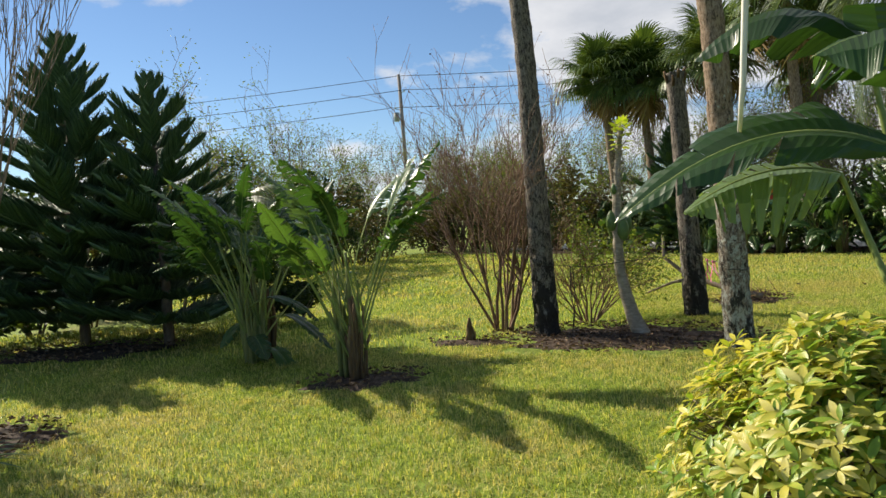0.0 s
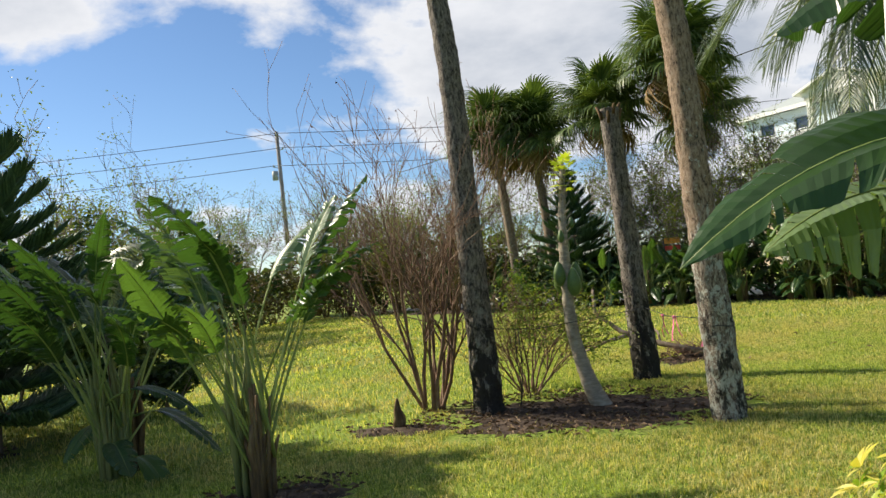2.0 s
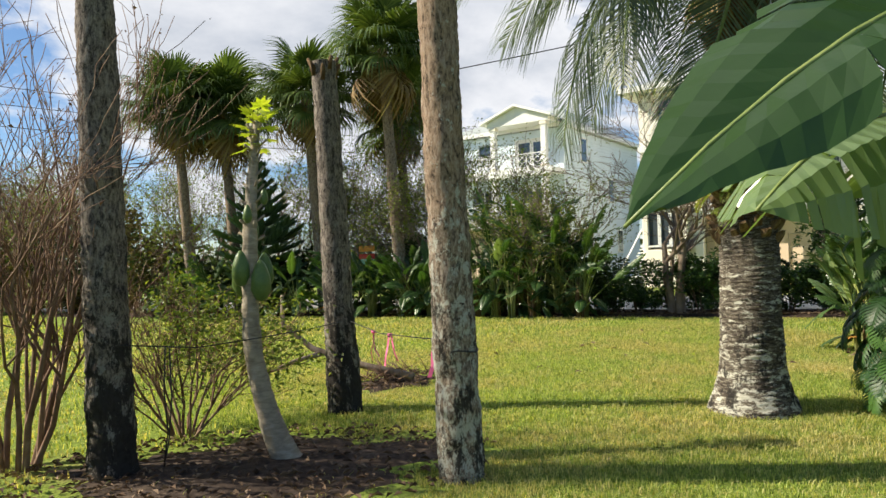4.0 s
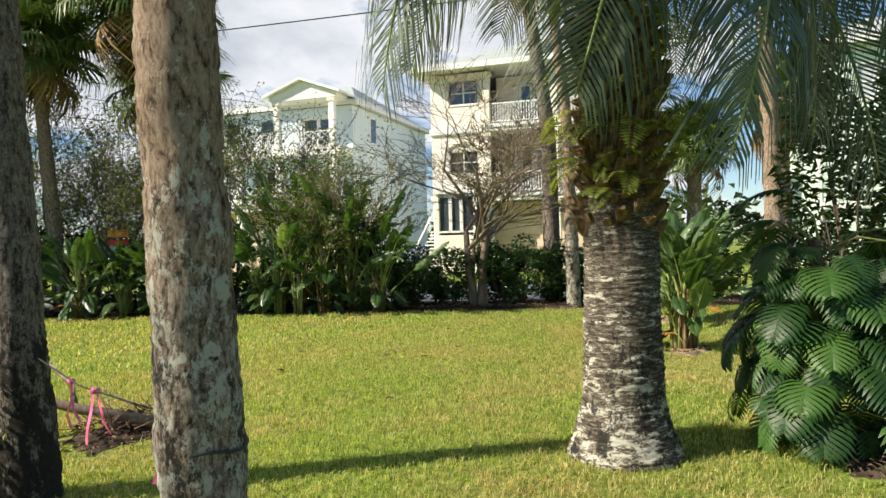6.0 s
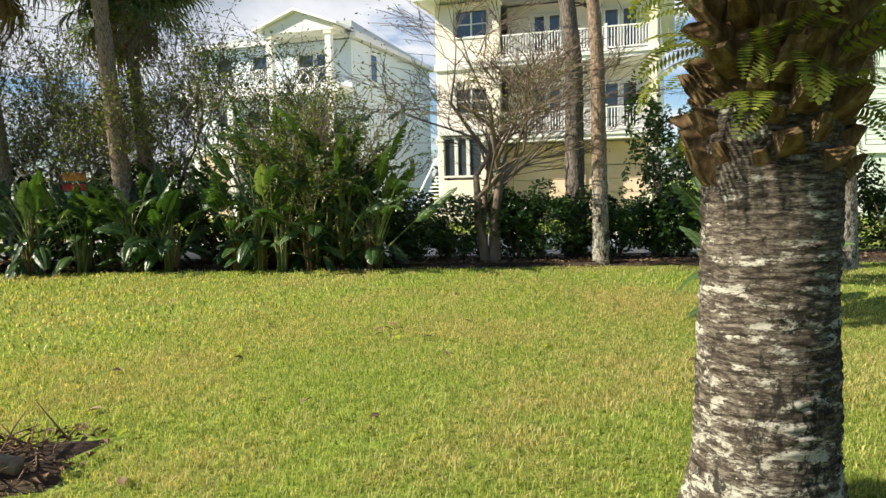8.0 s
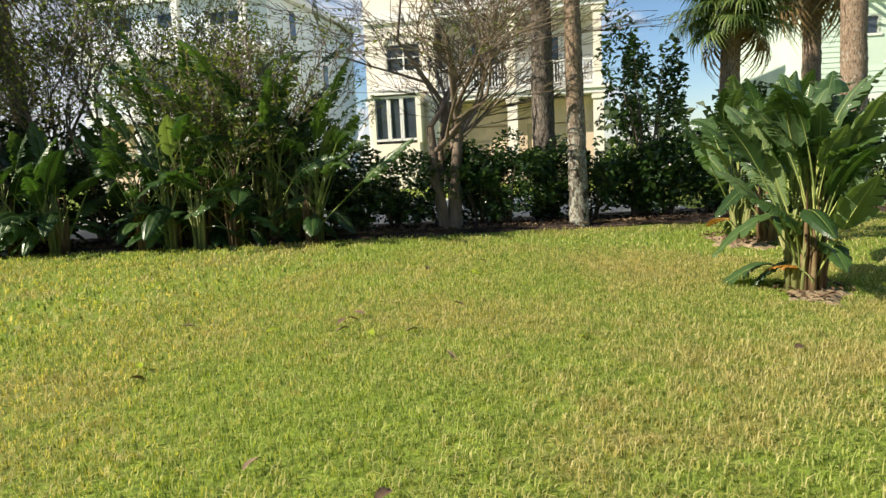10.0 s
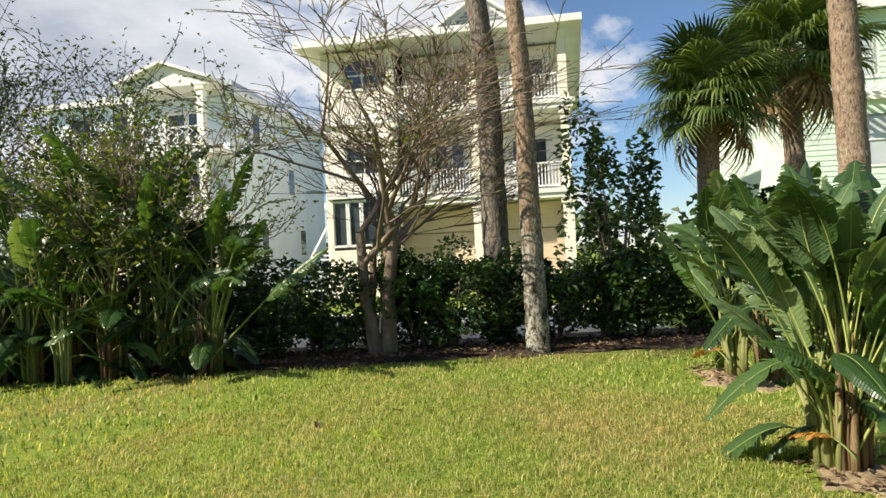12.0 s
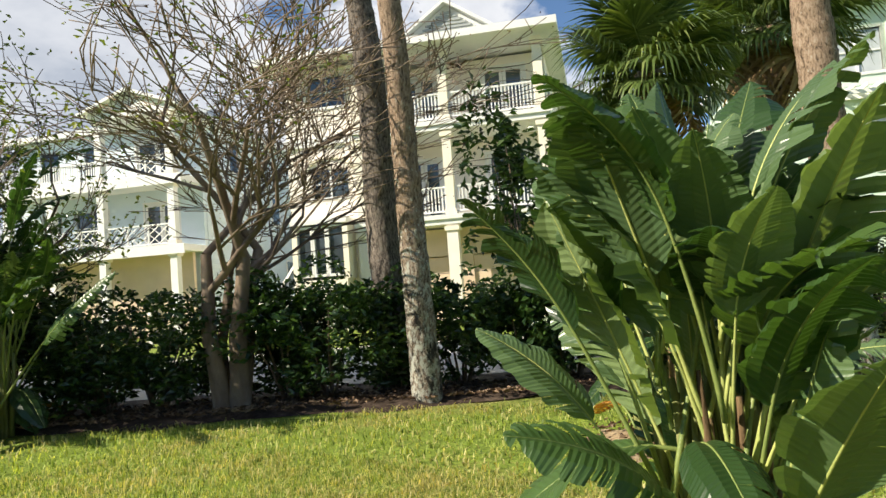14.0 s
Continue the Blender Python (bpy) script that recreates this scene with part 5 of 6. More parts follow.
# the tall fan palms along the boundary
for k, (x, y, z, s) in enumerate(((6.2, 28.3, 6.9, 1.15), (7.6, 27.9, 6.75, 1.15), (9.4, 25.0, 6.9, 1.1), (10.7, 22.3, 7.9, 1.1), (12.7, 24.9, 6.6, 1.1))):
    sabal((x + 0.5, y, 0), (x, y, z), 0.19, 0.15, "mature fan palm with dense green crown and brown skirt", 46, s, 20 + k, M_SABAL_WARM, dead=4, sides=12, spacing=0.12, group="fan palms along the boundary")
sabal((24.4, 11.2, 0), (24.2, 11.2, 5.5), 0.23, 0.19, "fan palm with dense green crown beside the green house", 46, 1.0, 31, M_SABAL_WARM, dead=6, sides=12, spacing=0.1, group="fan palms along the boundary")
sabal((19.3, 12.1, 0), (19.3, 12.0, 3.8), 0.2, 0.17, "low fan palm with full green crown", 46, 0.72, 32, M_SABAL_WARM, dead=2, sides=12, spacing=0.1, group="fan palms along the boundary")
sabal((18.45, 9.95, 0), (18.1, 10.1, 8.5), 0.2, 0.165, "tall fan palm with pale pinkish-brown trunk", 26, 1.0, 33, M_SABAL_WARM, sides=14, group="fan palms along the boundary")
# two slim trunks in the hedge
sabal((16.78, 14.02, 0), (16.2, 14.22, 8.4), 0.15, 0.11, "slim sabal palm trunk rising from the hedge", 24, 0.9, 34, M_SABAL_WARM, (16.6, 14.02, 4.2))
sabal((17.45, 14.95, 0), (16.6, 15.2, 8.8), 0.20, 0.15, "grey sabal palm trunk rising from the hedge", 24, 0.9, 35, M_SABAL, (17.15, 14.86, 4.4))

# ---------------------------------------------------------------- jelly palm
FEATHERS = [feather_frond(60 + k, 2.3 + 0.2 * (k % 3), 1.25 + 0.22 * (k % 4)) for k in range(6)]


def scarred_trunk(height):
    """A stout trunk of close, uneven leaf-scar ledges that overhang one another, flared at the foot."""
    me = Mesh()
    sides, step = 84, 0.0095
    n = int((height + 0.06) / step)
    vs = []
    for i in range(n + 1):
        z = -0.06 + i * step
        f = max(0.0, z)
        r0 = 0.278 + 0.038 * max(0.0, 1 - f / 1.1) + 0.12 * max(0.0, 1 - f / 0.5) ** 1.8
        for k in range(sides):
            th = k * math.tau / sides
            c, q = math.cos(th), math.sin(th)
            wave = 0.9 * noise.noise((c * 1.7, q * 1.7, z * 2.0)) + 0.45 * noise.noise((c * 5.0, q * 5.0, z * 6.0))
            turn = (z / 0.046) + wave
            saw = turn - math.floor(turn)
            deep = 0.6 + 0.7 * noise.noise((c * 3.0 + 9, q * 3.0, math.floor(turn) * 0.77))
            ledge = 0.021 * max(0.15, deep) * (saw ** 1.6 if saw < 0.86 else (1 - saw) * 5.6)
            rough = 0.006 * noise.noise((c * 16, q * 16, z * 34)) + 0.012 * noise.noise((c * 1.1, q * 1.1, z * 1.6 + 4))
            r = r0 + ledge + rough
            vs.append((0.02 * f / height + r * c, r * q, z))
    me.add(vs, [(i * sides + k, i * sides + (k + 1) % sides, (i + 1) * sides + (k + 1) % sides, (i + 1) * sides + k) for i in range(n) for k in range(sides)])
    me.f.append(tuple(n * sides + k for k in range(sides)))
    return me.data("trunk", M_DATE)


def jelly_palm(place):
    rng = random.Random(77)
    ob = thing("jelly_palm", "stout jelly palm with ringed grey trunk and arching grey-green fronds", "palm tree", pose(*place))
    part("trunk", scarred_trunk(2.0), ob)
    part("upper_trunk", trunk_mesh([(0.04, 0, 1.7), (0.04, 0, 2.8), (0.05, 0, 5.1)], [0.25, 0.29, 0.17], M_BOOT, 0.05, 4, 16, 0.06, "upper_trunk"), ob, label="trunk top wrapped in brown fibre")
    boot = Mesh()
    boot.add([(0, -0.09, 0), (0, 0.09, 0), (0.10, 0.07, 0.10), (0.10, -0.07, 0.10), (0.17, 0.045, 0.22), (0.17, -0.045, 0.22), (0.12, 0.04, 0.24), (0.12, -0.04, 0.24), (-0.02, 0.08, 0.2), (-0.02, -0.08, 0.2)],
             [(0, 3, 2, 1), (3, 5, 4, 2), (5, 7, 6, 4), (7, 9, 8, 6), (1, 2, 8), (0, 9, 3), (2, 4, 6, 8), (3, 9, 7, 5)])
    bd = boot.data("leaf_base", M_BOOT, False)
    rb = random.Random(78)
    for k in range(260):
        z = 1.62 + 2.3 * (k / 260)
        a = k * 2.399
        r = 0.26 + 0.04 * math.sin(k)
        s = rb.uniform(0.5, 0.85)
        part("leaf_base", bd, ob, Matrix.Translation((0.04 + r * math.cos(a), r * math.sin(a), z)) @ Matrix.Rotation(a, 4, "Z") @ Matrix.Rotation(rb.uniform(-0.35, 0.35), 4, "Y") @ Matrix.Rotation(rb.uniform(-0.25, 0.25), 4, "X") @ Matrix.Diagonal((s, s * 0.85, s * 0.8, 1)))
    rng = random.Random(77)
    for k in range(240):
        rng.random()
    n = 42
    for k in range(n):
        a = k * 2.399 + rng.uniform(-0.15, 0.15)
        up = 1.0 - 1.12 * (k / n) + rng.uniform(-0.12, 0.12)
        if (k > n * 0.78 and math.cos(a - 2.6) > 0.80) or (k > n * 0.5 and math.cos(a - 1.1) > 0.6):
            continue
        bl, st = rng.choice(FEATHERS)
        z = 5.0 - 0.75 * k / n
        m = Matrix.Translation((0.05 + 0.14 * math.cos(a), 0.14 * math.sin(a), z)) @ Matrix.Rotation(a, 4, "Z") @ Matrix.Rotation(-up + 0.35, 4, "Y") @ Matrix.Rotation(rng.uniform(-0.3, 0.3), 4, "X")
        s = rng.uniform(1.1, 1.35)
        lf = part("frond", bl, ob, m @ Matrix.Diagonal((s, s, s, 1)))
        part("rachis", st, lf)
    # ferns that grow among the old leaf bases
    fern = Mesh()
    fr = random.Random(9)
    sp = curve_points((0, 0, 0), (0.8, 0, 0.5), (0.5, 0, -1.6), 0.55, 16)
    for i in range(1, 16):
        for sd in (-1, 1):
            L = 0.13 * math.sin(math.pi * (0.12 + 0.86 * i / 16)) + 0.015
            t = (sp[i] - sp[i - 1]).normalized()
            d = Vector((t.x * 0.4, sd, -0.15))
            fern.add([tuple(sp[i]), tuple(sp[i] + d * L * 0.5 + t * 0.016), tuple(sp[i] + d * L), tuple(sp[i] + d * L * 0.5 - t * 0.016)], [(0, 1, 2, 3)])
    fd = fern.data("fern_frond", M_FERN)
    for k in range(95):
        a, z = fr.uniform(0, math.tau), fr.uniform(1.85, 3.6)
        part("fern_frond", fd, ob, Matrix.Translation((0.04 + 0.3 * math.cos(a), 0.3 * math.sin(a), z)) @ Matrix.Rotation(a + fr.uniform(-.5, .5), 4, "Z") @ Matrix.Rotation(fr.uniform(-0.5, 0.6), 4, "Y") @ Matrix.Rotation(fr.uniform(-.4, .4), 4, "X") @ Matrix.Diagonal((fr.uniform(.45, .85),) * 3 + (1,)))
    return ob


jelly_palm((6.98, 8.28, 0))

# ---------------------------------------------------------------- bird of paradise clumps
paddle_clump((-2.55, 9.35, 0), 2.75, 34, 41, "shaded clump of tall bird of paradise with torn leaves", 0.24, sets=TALL, lean=0.75, size=(0.7, 1.02), low=0.1, reach=2.35, sun_set=TALL_SUN, sunny=0.1, skirt=6)
paddle_clump((-1.15, 7.8, 0), 2.75, 20, 46, "tall bird of paradise clump with brown fibrous stalks", 0.17, sets=TALL, sunny=0.25, lean=0.65, size=(0.72, 1.02), low=0.1, reach=2.35, sun_set=TALL_SUN)
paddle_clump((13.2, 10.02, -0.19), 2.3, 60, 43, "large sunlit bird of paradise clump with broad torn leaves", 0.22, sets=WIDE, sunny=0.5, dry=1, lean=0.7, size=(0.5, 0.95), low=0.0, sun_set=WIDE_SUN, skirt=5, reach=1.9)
paddle_clump((15.8, 11.15, 0), 2.5, 36, 44, "bird of paradise clump with yellowing leaves", 0.35, sets=MIDDLE, sunny=0.3, dry=3, lean=1.5, size=(0.55, 0.98), low=0.0, sun_set=MIDDLE_SUN, skirt=8, reach=2.0)

# the hedge of bird of paradise clumps along the property line


def on_line(s, out):
    return LINE0 + LINE_DIR * s + LINE_OUT * out


rl = random.Random(91)
for k, (s, o, h, n, dry) in enumerate(((6.55, -0.1, 2.9, 18, 1), (7.05, 0.5, 3.7, 16, 0), (7.9, 0.05, 3.6, 20, 0), (8.7, 0.35, 2.9, 16, 0), (9.3, 0.4, 2.5, 14, 1), (10.3, 0.0, 2.1, 14, 0), (11.5, 0.3, 2.2, 14, 1), (12.6, 0.2, 2.0, 12, 0), (13.8, 0.0, 2.3, 14, 1),
                                    (15.2, 0.3, 2.1, 12, 0), (16.7, 0.2, 2.3, 12, 1), (18.3, 0.3, 2.0, 10, 0), (20.2, 0.3, 2.2, 10, 0))):
    p = on_line(s, o)
    paddle_clump((p.x, p.y, 0), h, int(n * 1.8), 500 + k, "dense bird of paradise in the boundary hedge", 0.4, sets=TALL if h > 2.6 else PADDLE + MIDDLE, sunny=0.06, dry=dry, lean=1.5, size=(0.7, 1.0), group="hedge clumps", skirt=14, reach=2.2 if h > 2.6 else 1.8)

# ---------------------------------------------------------------- leafy shrubs


def shrub(name, place, radii, leaves, size, material, label, seed, stems=6, twig=None, lumps=9, aspect=0.5, group="", category="shrub", shell=0.5, stem_r=0.02, droop=0.5, low=0.15):
    rng = np.random.default_rng(seed)
    ob = thing(name, label, category, pose(*place), group=group)
    c = blob_points(rng, leaves, (0, 0, radii[2] * 0.98), radii, shell, lumps)
    c = c[c[:, 2] > low]
    v, t = leaf_cloud(rng, c, size, 0.5, aspect, 0.12, droop)
    tagged(part("foliage", fast_mesh("foliage", v, t, material), ob), kind="stuff")
    if stems:
        me = Mesh()
        r = random.Random(seed)
        for k in range(stems):
            a = r.uniform(0, math.tau)
            e = Vector((math.cos(a) * radii[0] * 0.6, math.sin(a) * radii[1] * 0.6, radii[2] * r.uniform(0.9, 1.5)))
            me.tube([(e.x * 0.12, e.y * 0.12, -0.03), (e.x * 0.5, e.y * 0.4, e.z * 0.5), tuple(e)], [stem_r, stem_r * 0.75, stem_r * 0.3], 5)
        part("woody_base", me.data("woody_base", twig or M_TWIG), ob)
    return ob


for k in range(11):
    p = on_line(-1.6 + k * 0.72 + rl.uniform(-0.15, 0.15), 0.85 + rl.uniform(-0.15, 0.25))
    shrub("hedge_shrub", (p.x, p.y, 0), (0.78, 0.78, rl.uniform(0.70, 0.86)), 3000, 0.105, M_HEDGE, "glossy dark-green broadleaf hedge shrub", 700 + k, 9, lumps=16, group="hedge shrubs", low=0.12)
# tall broadleaf at the corner of the hedge, before the green house
shrub("broadleaf_tree", (18.25, 13.25, 0), (0.8, 0.8, 2.0), 3000, 0.13, M_HEDGE, "tall dark broadleaf shrub with sparse upright shoots", 730, 12, lumps=16, shell=0.4)
for k in range(7):
    p = on_line(-2.5 - k * 1.05, 1.5 + 0.3 * (k % 2))
    shrub("hedge_shrub", (p.x, p.y, 0), (0.9, 0.9, rl.uniform(0.9, 1.3)), 1500, 0.13, M_SHRUB, "dark green shrub beside the green house", 740 + k, 6, group="hedge shrubs")

# thicket at the back of the lawn: brown, tangled, with grey bare crowns
for k in range(17):
    s = 21.0 + k * 0.95
    p = on_line(s, 0.6 + rl.uniform(-0.5, 1.4))
    h = rl.uniform(1.3, 2.0)
    brown = k % 3 != 0
    shrub("thicket_shrub", (p.x, p.y, 0), (1.5, 1.5, h), 1100, 0.2, M_BROWNSHRUB if brown else M_SHRUB, "tangled brownish thicket shrub at the lawn's end" if brown else "dark green thicket shrub at the lawn's end", 800 + k, 10, M_TWIG_RED, group="thicket", stem_r=0.03)
for k in range(15):
    p = on_line(6.2 + k * 1.05, 1.25 + rl.uniform(-0.4, 0.8))
    shrub("thicket_shrub", (p.x, p.y, 0), (1.1, 1.1, rl.uniform(0.85, 1.25)), 1300, 0.15, M_SHRUB, "dark shrub behind the bird of paradise hedge", 830 + k, 5, group="thicket")
for k in range(14):
    p = Vector((-3.6 - 0.35 * k + rl.uniform(-0.6, 0.6), 38.5 - 1.9 * k, 0))
    h = rl.uniform(1.3, 2.2)
    shrub("thicket_shrub", (p.x, p.y, 0), (1.7, 1.7, h), 1000, 0.22, M_SHRUB if k % 3 else M_BROWNSHRUB, "dark boundary shrub in shade", 850 + k, 6, group="thicket", stem_r=0.03)
for x, y, r, h in ((-3.9, 13.6, 0.9, 0.75), (-5.6, 14.2, 1.3, 1.1), (-8.6, 12.4, 1.5, 1.3), (-10.5, 10.6, 1.6, 1.4), (-7.6, 14.5, 1.4, 1.6), (-2.9, 13.1, 0.55, 0.4)):
    shrub("dark_shrub", (x, y, 0), (r, r, h), 1400, 0.13, M_SHRUB, "dark shrub in the shade of the pines", 870 + int(x * 10), 5)

# ---------------------------------------------------------------- bare and thin-leaved trees
BARE = []
for k in range(4):
    wood, tips = branch_tree(900 + k, 4, 5.4, 0.07, 5, 0.42, 0.26, (2, 4), 0.74, 6, 0.0065, 0.3, 0.08)
    rng = np.random.default_rng(900 + k)
    t = np.array([tuple(q) for q in tips])
    c = np.repeat(t, 5, 0) + rng.normal(0, 0.15, (len(t) * 5, 3))
    v, f = leaf_cloud(rng, c, 0.10, 0.5, 0.45)
    BARE.append((wood.data("wood", M_TWIG), fast_mesh("leaves", v, f, M_LIGHTLEAF)))


def thin_tree(x, y, s, k, rot, label="thin-leaved pale grey tree behind the hedge", leaves=True, group="thin background trees"):
    ob = thing("thin_tree", label, "tree", pose(x, y, 0, 0, 0, rot) @ Matrix.Diagonal((s, s, s, 1)), group=group)
    part("wood", BARE[k][0], ob)
    if leaves:
        tagged(part("foliage", BARE[k][1], ob), kind="stuff")
    return ob


for k, (s, o, sc) in enumerate(((7.6, 1.1, 0.85), (10.4, 1.3, 0.9), (9.6, 3.2, 0.95), (12.4, 2.6, 1.0), (15.0, 3.0, 1.0), (17.5, 2.8, 1.05), (20.5, 2.5, 1.0), (23.0, 3.5, 1.05), (26.0, 2.5, 1.1), (29.0, 3.0, 1.1), (32.0, 2.5, 1.05), (34.5, 3.0, 1.1))):
    p = on_line(s, o)
    thin_tree(p.x, p.y, sc, k % 4, 40 * k)
for k, (x, y, sc) in enumerate(((-4.5, 41, 1.1), (-7.5, 38, 1.2), (-6.5, 30, 1.1), (-9, 24, 1.2), (-1.5, 43.5, 1.15), (1.2, 44, 1.1))):
    thin_tree(x, y, sc, (k + 1) % 4, 55 * k)


def bare_shrub():
    """The many-stemmed crape myrtle, almost leafless."""
    ob = thing("crape_myrtle", "leafless many-stemmed crape myrtle with fine twigs", "tree", pose(0.8, 10.75, 0))
    wood, tips = branch_tree(31, 12, 4.2, 0.026, 4, 0.30, 0.20, (2, 4), 0.70, 6, 0.0032, 0.36, 0.13)
    part("wood", wood.data("wood", M_TWIG_RED), ob)
    rng = np.random.default_rng(4)
    t = np.array([tuple(q) for q in tips])
    t = t[rng.random(len(t)) < 0.5]
    v, f = leaf_cloud(rng, t + rng.normal(0, 0.03, t.shape), 0.035, 0.5, 0.6)
    tagged(part("seed_pod", fast_mesh("seed_pod", v, f, M_POD), ob), kind="stuff")


bare_shrub()


def crape_tree():
    ob = thing("crape_myrtle", "vase-shaped crape myrtle with smooth tan trunks and seed pods", "tree", pose(15.8, 16.1, 0) @ Matrix.Diagonal((1.75, 1.75, 1.34, 1)))
    wood, tips = branch_tree(58, 4, 3.3, 0.074, 6, 0.15, 0.17, (2, 4), 0.80, 8, 0.0042, 0.06, 0.06, (0.32, 0.85), True, 0.12)
    part("wood", wood.data("wood", M_CRAPE), ob)
    rng = np.random.default_rng(6)
    t = np.array([tuple(q) for q in tips])
    k = rng.random(len(t))
    v, f = leaf_cloud(rng, np.repeat(t[k < 0.5], 2, 0) + rng.normal(0, 0.05, (2 * int((k < 0.5).sum()), 3)), 0.019, 0.6, 0.8)
    tagged(part("seed_pod", fast_mesh("seed_pod", v, f, M_POD), ob), kind="stuff")
    c = t[(k > 0.55) & (t[:, 0] < -0.3)]
    c = np.repeat(c, 3, 0) + rng.normal(0, 0.07, (3 * len(c), 3))
    v, f = leaf_cloud(rng, c, 0.04, 0.5, 0.5)
    tagged(part("foliage", fast_mesh("foliage", v, f, M_LIGHTLEAF), ob), kind="stuff")


crape_tree()


def left_tree():
    ob = thing("crape_myrtle", "tall pale leafless crape myrtle at the lawn's side", "tree", pose(-4.3, 6.0, 0))
    wood, tips = branch_tree(71, 4, 5.2, 0.024, 4, 0.05, 0.14, (3, 4), 0.66, 6, 0.0035, 0.9, 0.12, (0.12, 0.4))
    part("wood", wood.data("wood", M_CRAPE), ob)
    rng = np.random.default_rng(16)
    t = np.array([tuple(q) for q in tips])
    t = t[rng.random(len(t)) < 0.4]
    v, f = leaf_cloud(rng, t + rng.normal(0, 0.02, t.shape), 0.02, 0.5, 0.7)
    tagged(part("seed_pod", fast_mesh("seed_pod", v, f, M_POD), ob), kind="stuff")


left_tree()


def twiggy_bush():
    ob = thing("twiggy_bush", "half-bare bush with thin brown twigs and yellow-green leaves", "shrub", pose(2.15, 11.0, 0))
    wood, tips = branch_tree(83, 14, 1.75, 0.016, 3, 0.75, 0.3, (3, 4), 0.72, 5, 0.0028, 0.15, 0.1)
    part("wood", wood.data("wood", M_TWIG_RED), ob)
    rng = np.random.default_rng(3)
    t = np.array([tuple(q) for q in tips])
    c = np.repeat(t, 7, 0) + rng.normal(0, 0.12, (len(t) * 7, 3))
    c = c[c[:, 0] > -0.25]
    v, f = leaf_cloud(rng, c, 0.06, 0.5, 0.5)
    tagged(part("foliage", fast_mesh("foliage", v, f, M_LIGHTLEAF), ob), kind="stuff")


twiggy_bush()


# ---------------------------------------------------------------- Norfolk pines
def norfolk_branch(seed):
    """One flat bough: an upcurved axis with rope-like branchlets to both sides, along +X, 1 m long."""
    rng = random.Random(seed)
    ax = curve_points((0, 0, 0), (1, 0, 0.02), (0, 0, 0.55), 1.0, 14)
    wood = Mesh()
    wood.tube(ax, [0.016 * (1 - 0.8 * i / 14) for i in range(15)], 4)
    me = Mesh()
    for i in range(2, 14):
        for sd in (-1, 1):
            for rep in range(2):
                p = ax[i].lerp(ax[i + 1] if i < 14 else ax[i], rep * 0.5)
                t = (ax[min(i + 1, 14)] - ax[i - 1]).normalized()
                L = (0.10 + 0.36 * math.sin(math.pi * (0.1 + 0.72 * (1 - i / 14)))) * rng.uniform(0.8, 1.1)
                d = (t * 0.75 + Vector((0, sd * 0.8, 0.10 + rng.uniform(-0.08, 0.08)))).normalized()
                pts = curve_points(p, d, (0.3, 0, 0.45), L, 4)
                me.tube(pts, [0.014, 0.021, 0.020, 0.016, 0.004], 4, False)
    me.tube(ax[8:], [0.024, 0.024, 0.024, 0.022, 0.02, 0.018, 0.006], 5)
    # needles stand off as small spikes
    needles = []
    for q in me.v[::2]:
        v = Vector(q)
        d = Vector((rng.gauss(0, 1), rng.gauss(0, 1), rng.gauss(0, 1))).normalized()
        s = d.orthogonal().normalized() * 0.006
        needles.append((v - s, v + s, v + d * 0.045))
    for a, b, c in needles:
        me.add([tuple(a), tuple(b), tuple(c)], [(0, 1, 2)])
    return me.data("needles", M_PINE), wood.data("bough_wood", M_TWIG)


BOUGHS = [norfolk_branch(k) for k in range(4)]


def norfolk(place, height, radius, seed, label):
    rng = random.Random(seed)
    ob = thing("norfolk_pine", label, "tree", pose(*place), group="norfolk pines")
    tr = Mesh()
    tr.tube([(0, 0, -0.05), (0.02, 0, height * 0.35), (0, 0.02, height * 0.7), (0, 0, height)], [0.09, 0.07, 0.04, 0.008], 8)
    part("trunk", tr.data("trunk", M_TWIG), ob)
    tiers = int(height * 3.1)
    for i in range(tiers):
        f = (i + 0.4) / tiers
        z = 0.35 + (height - 0.42) * f
        r = radius * (1.04 - f) ** 0.72 * (0.8 + 0.3 * rng.random()) + 0.12
        if f < 0.12:
            r *= 0.85
        n = 7 if f < 0.85 else 5
        off = rng.uniform(0, 6)
        for k in range(n):
            a = off + k * math.tau / n + rng.uniform(-0.2, 0.2)
            up = -0.22 + 0.75 * f ** 1.5 + rng.uniform(-0.08, 0.12)
            nd, wd = rng.choice(BOUGHS)
            s = r * rng.uniform(0.8, 1.12)
            m = Matrix.Translation((0, 0, z)) @ Matrix.Rotation(a, 4, "Z") @ Matrix.Rotation(-up, 4, "Y") @ Matrix.Diagonal((s, max(s * 0.8, 0.45), max(s, 0.5), 1))
            b = part("bough", nd, ob, m)
            part("bough_wood", wd, b)
    for k in range(3):
        part("bough", BOUGHS[k][0], ob, Matrix.Translation((0, 0, height - 0.45)) @ Matrix.Rotation(k * 2.1, 4, "Z") @ Matrix.Rotation(-1.3, 4, "Y") @ Matrix.Diagonal((0.5, 0.35, 0.5, 1)))


norfolk((-6.4, 12.05, 0), 5.2, 1.75, 1, "tall dark Norfolk pine with tiered upturned boughs")
norfolk((-4.7, 11.5, 0), 4.35, 1.55, 2, "dark Norfolk pine with star-shaped top")
norfolk((-8.4, 11.2, 0), 4.6, 1.6, 3, "dark Norfolk pine at the lawn's edge")
norfolk((8.4, 26.6, 0), 4.9, 1.6, 5, "young dark Norfolk pine behind the lawn")

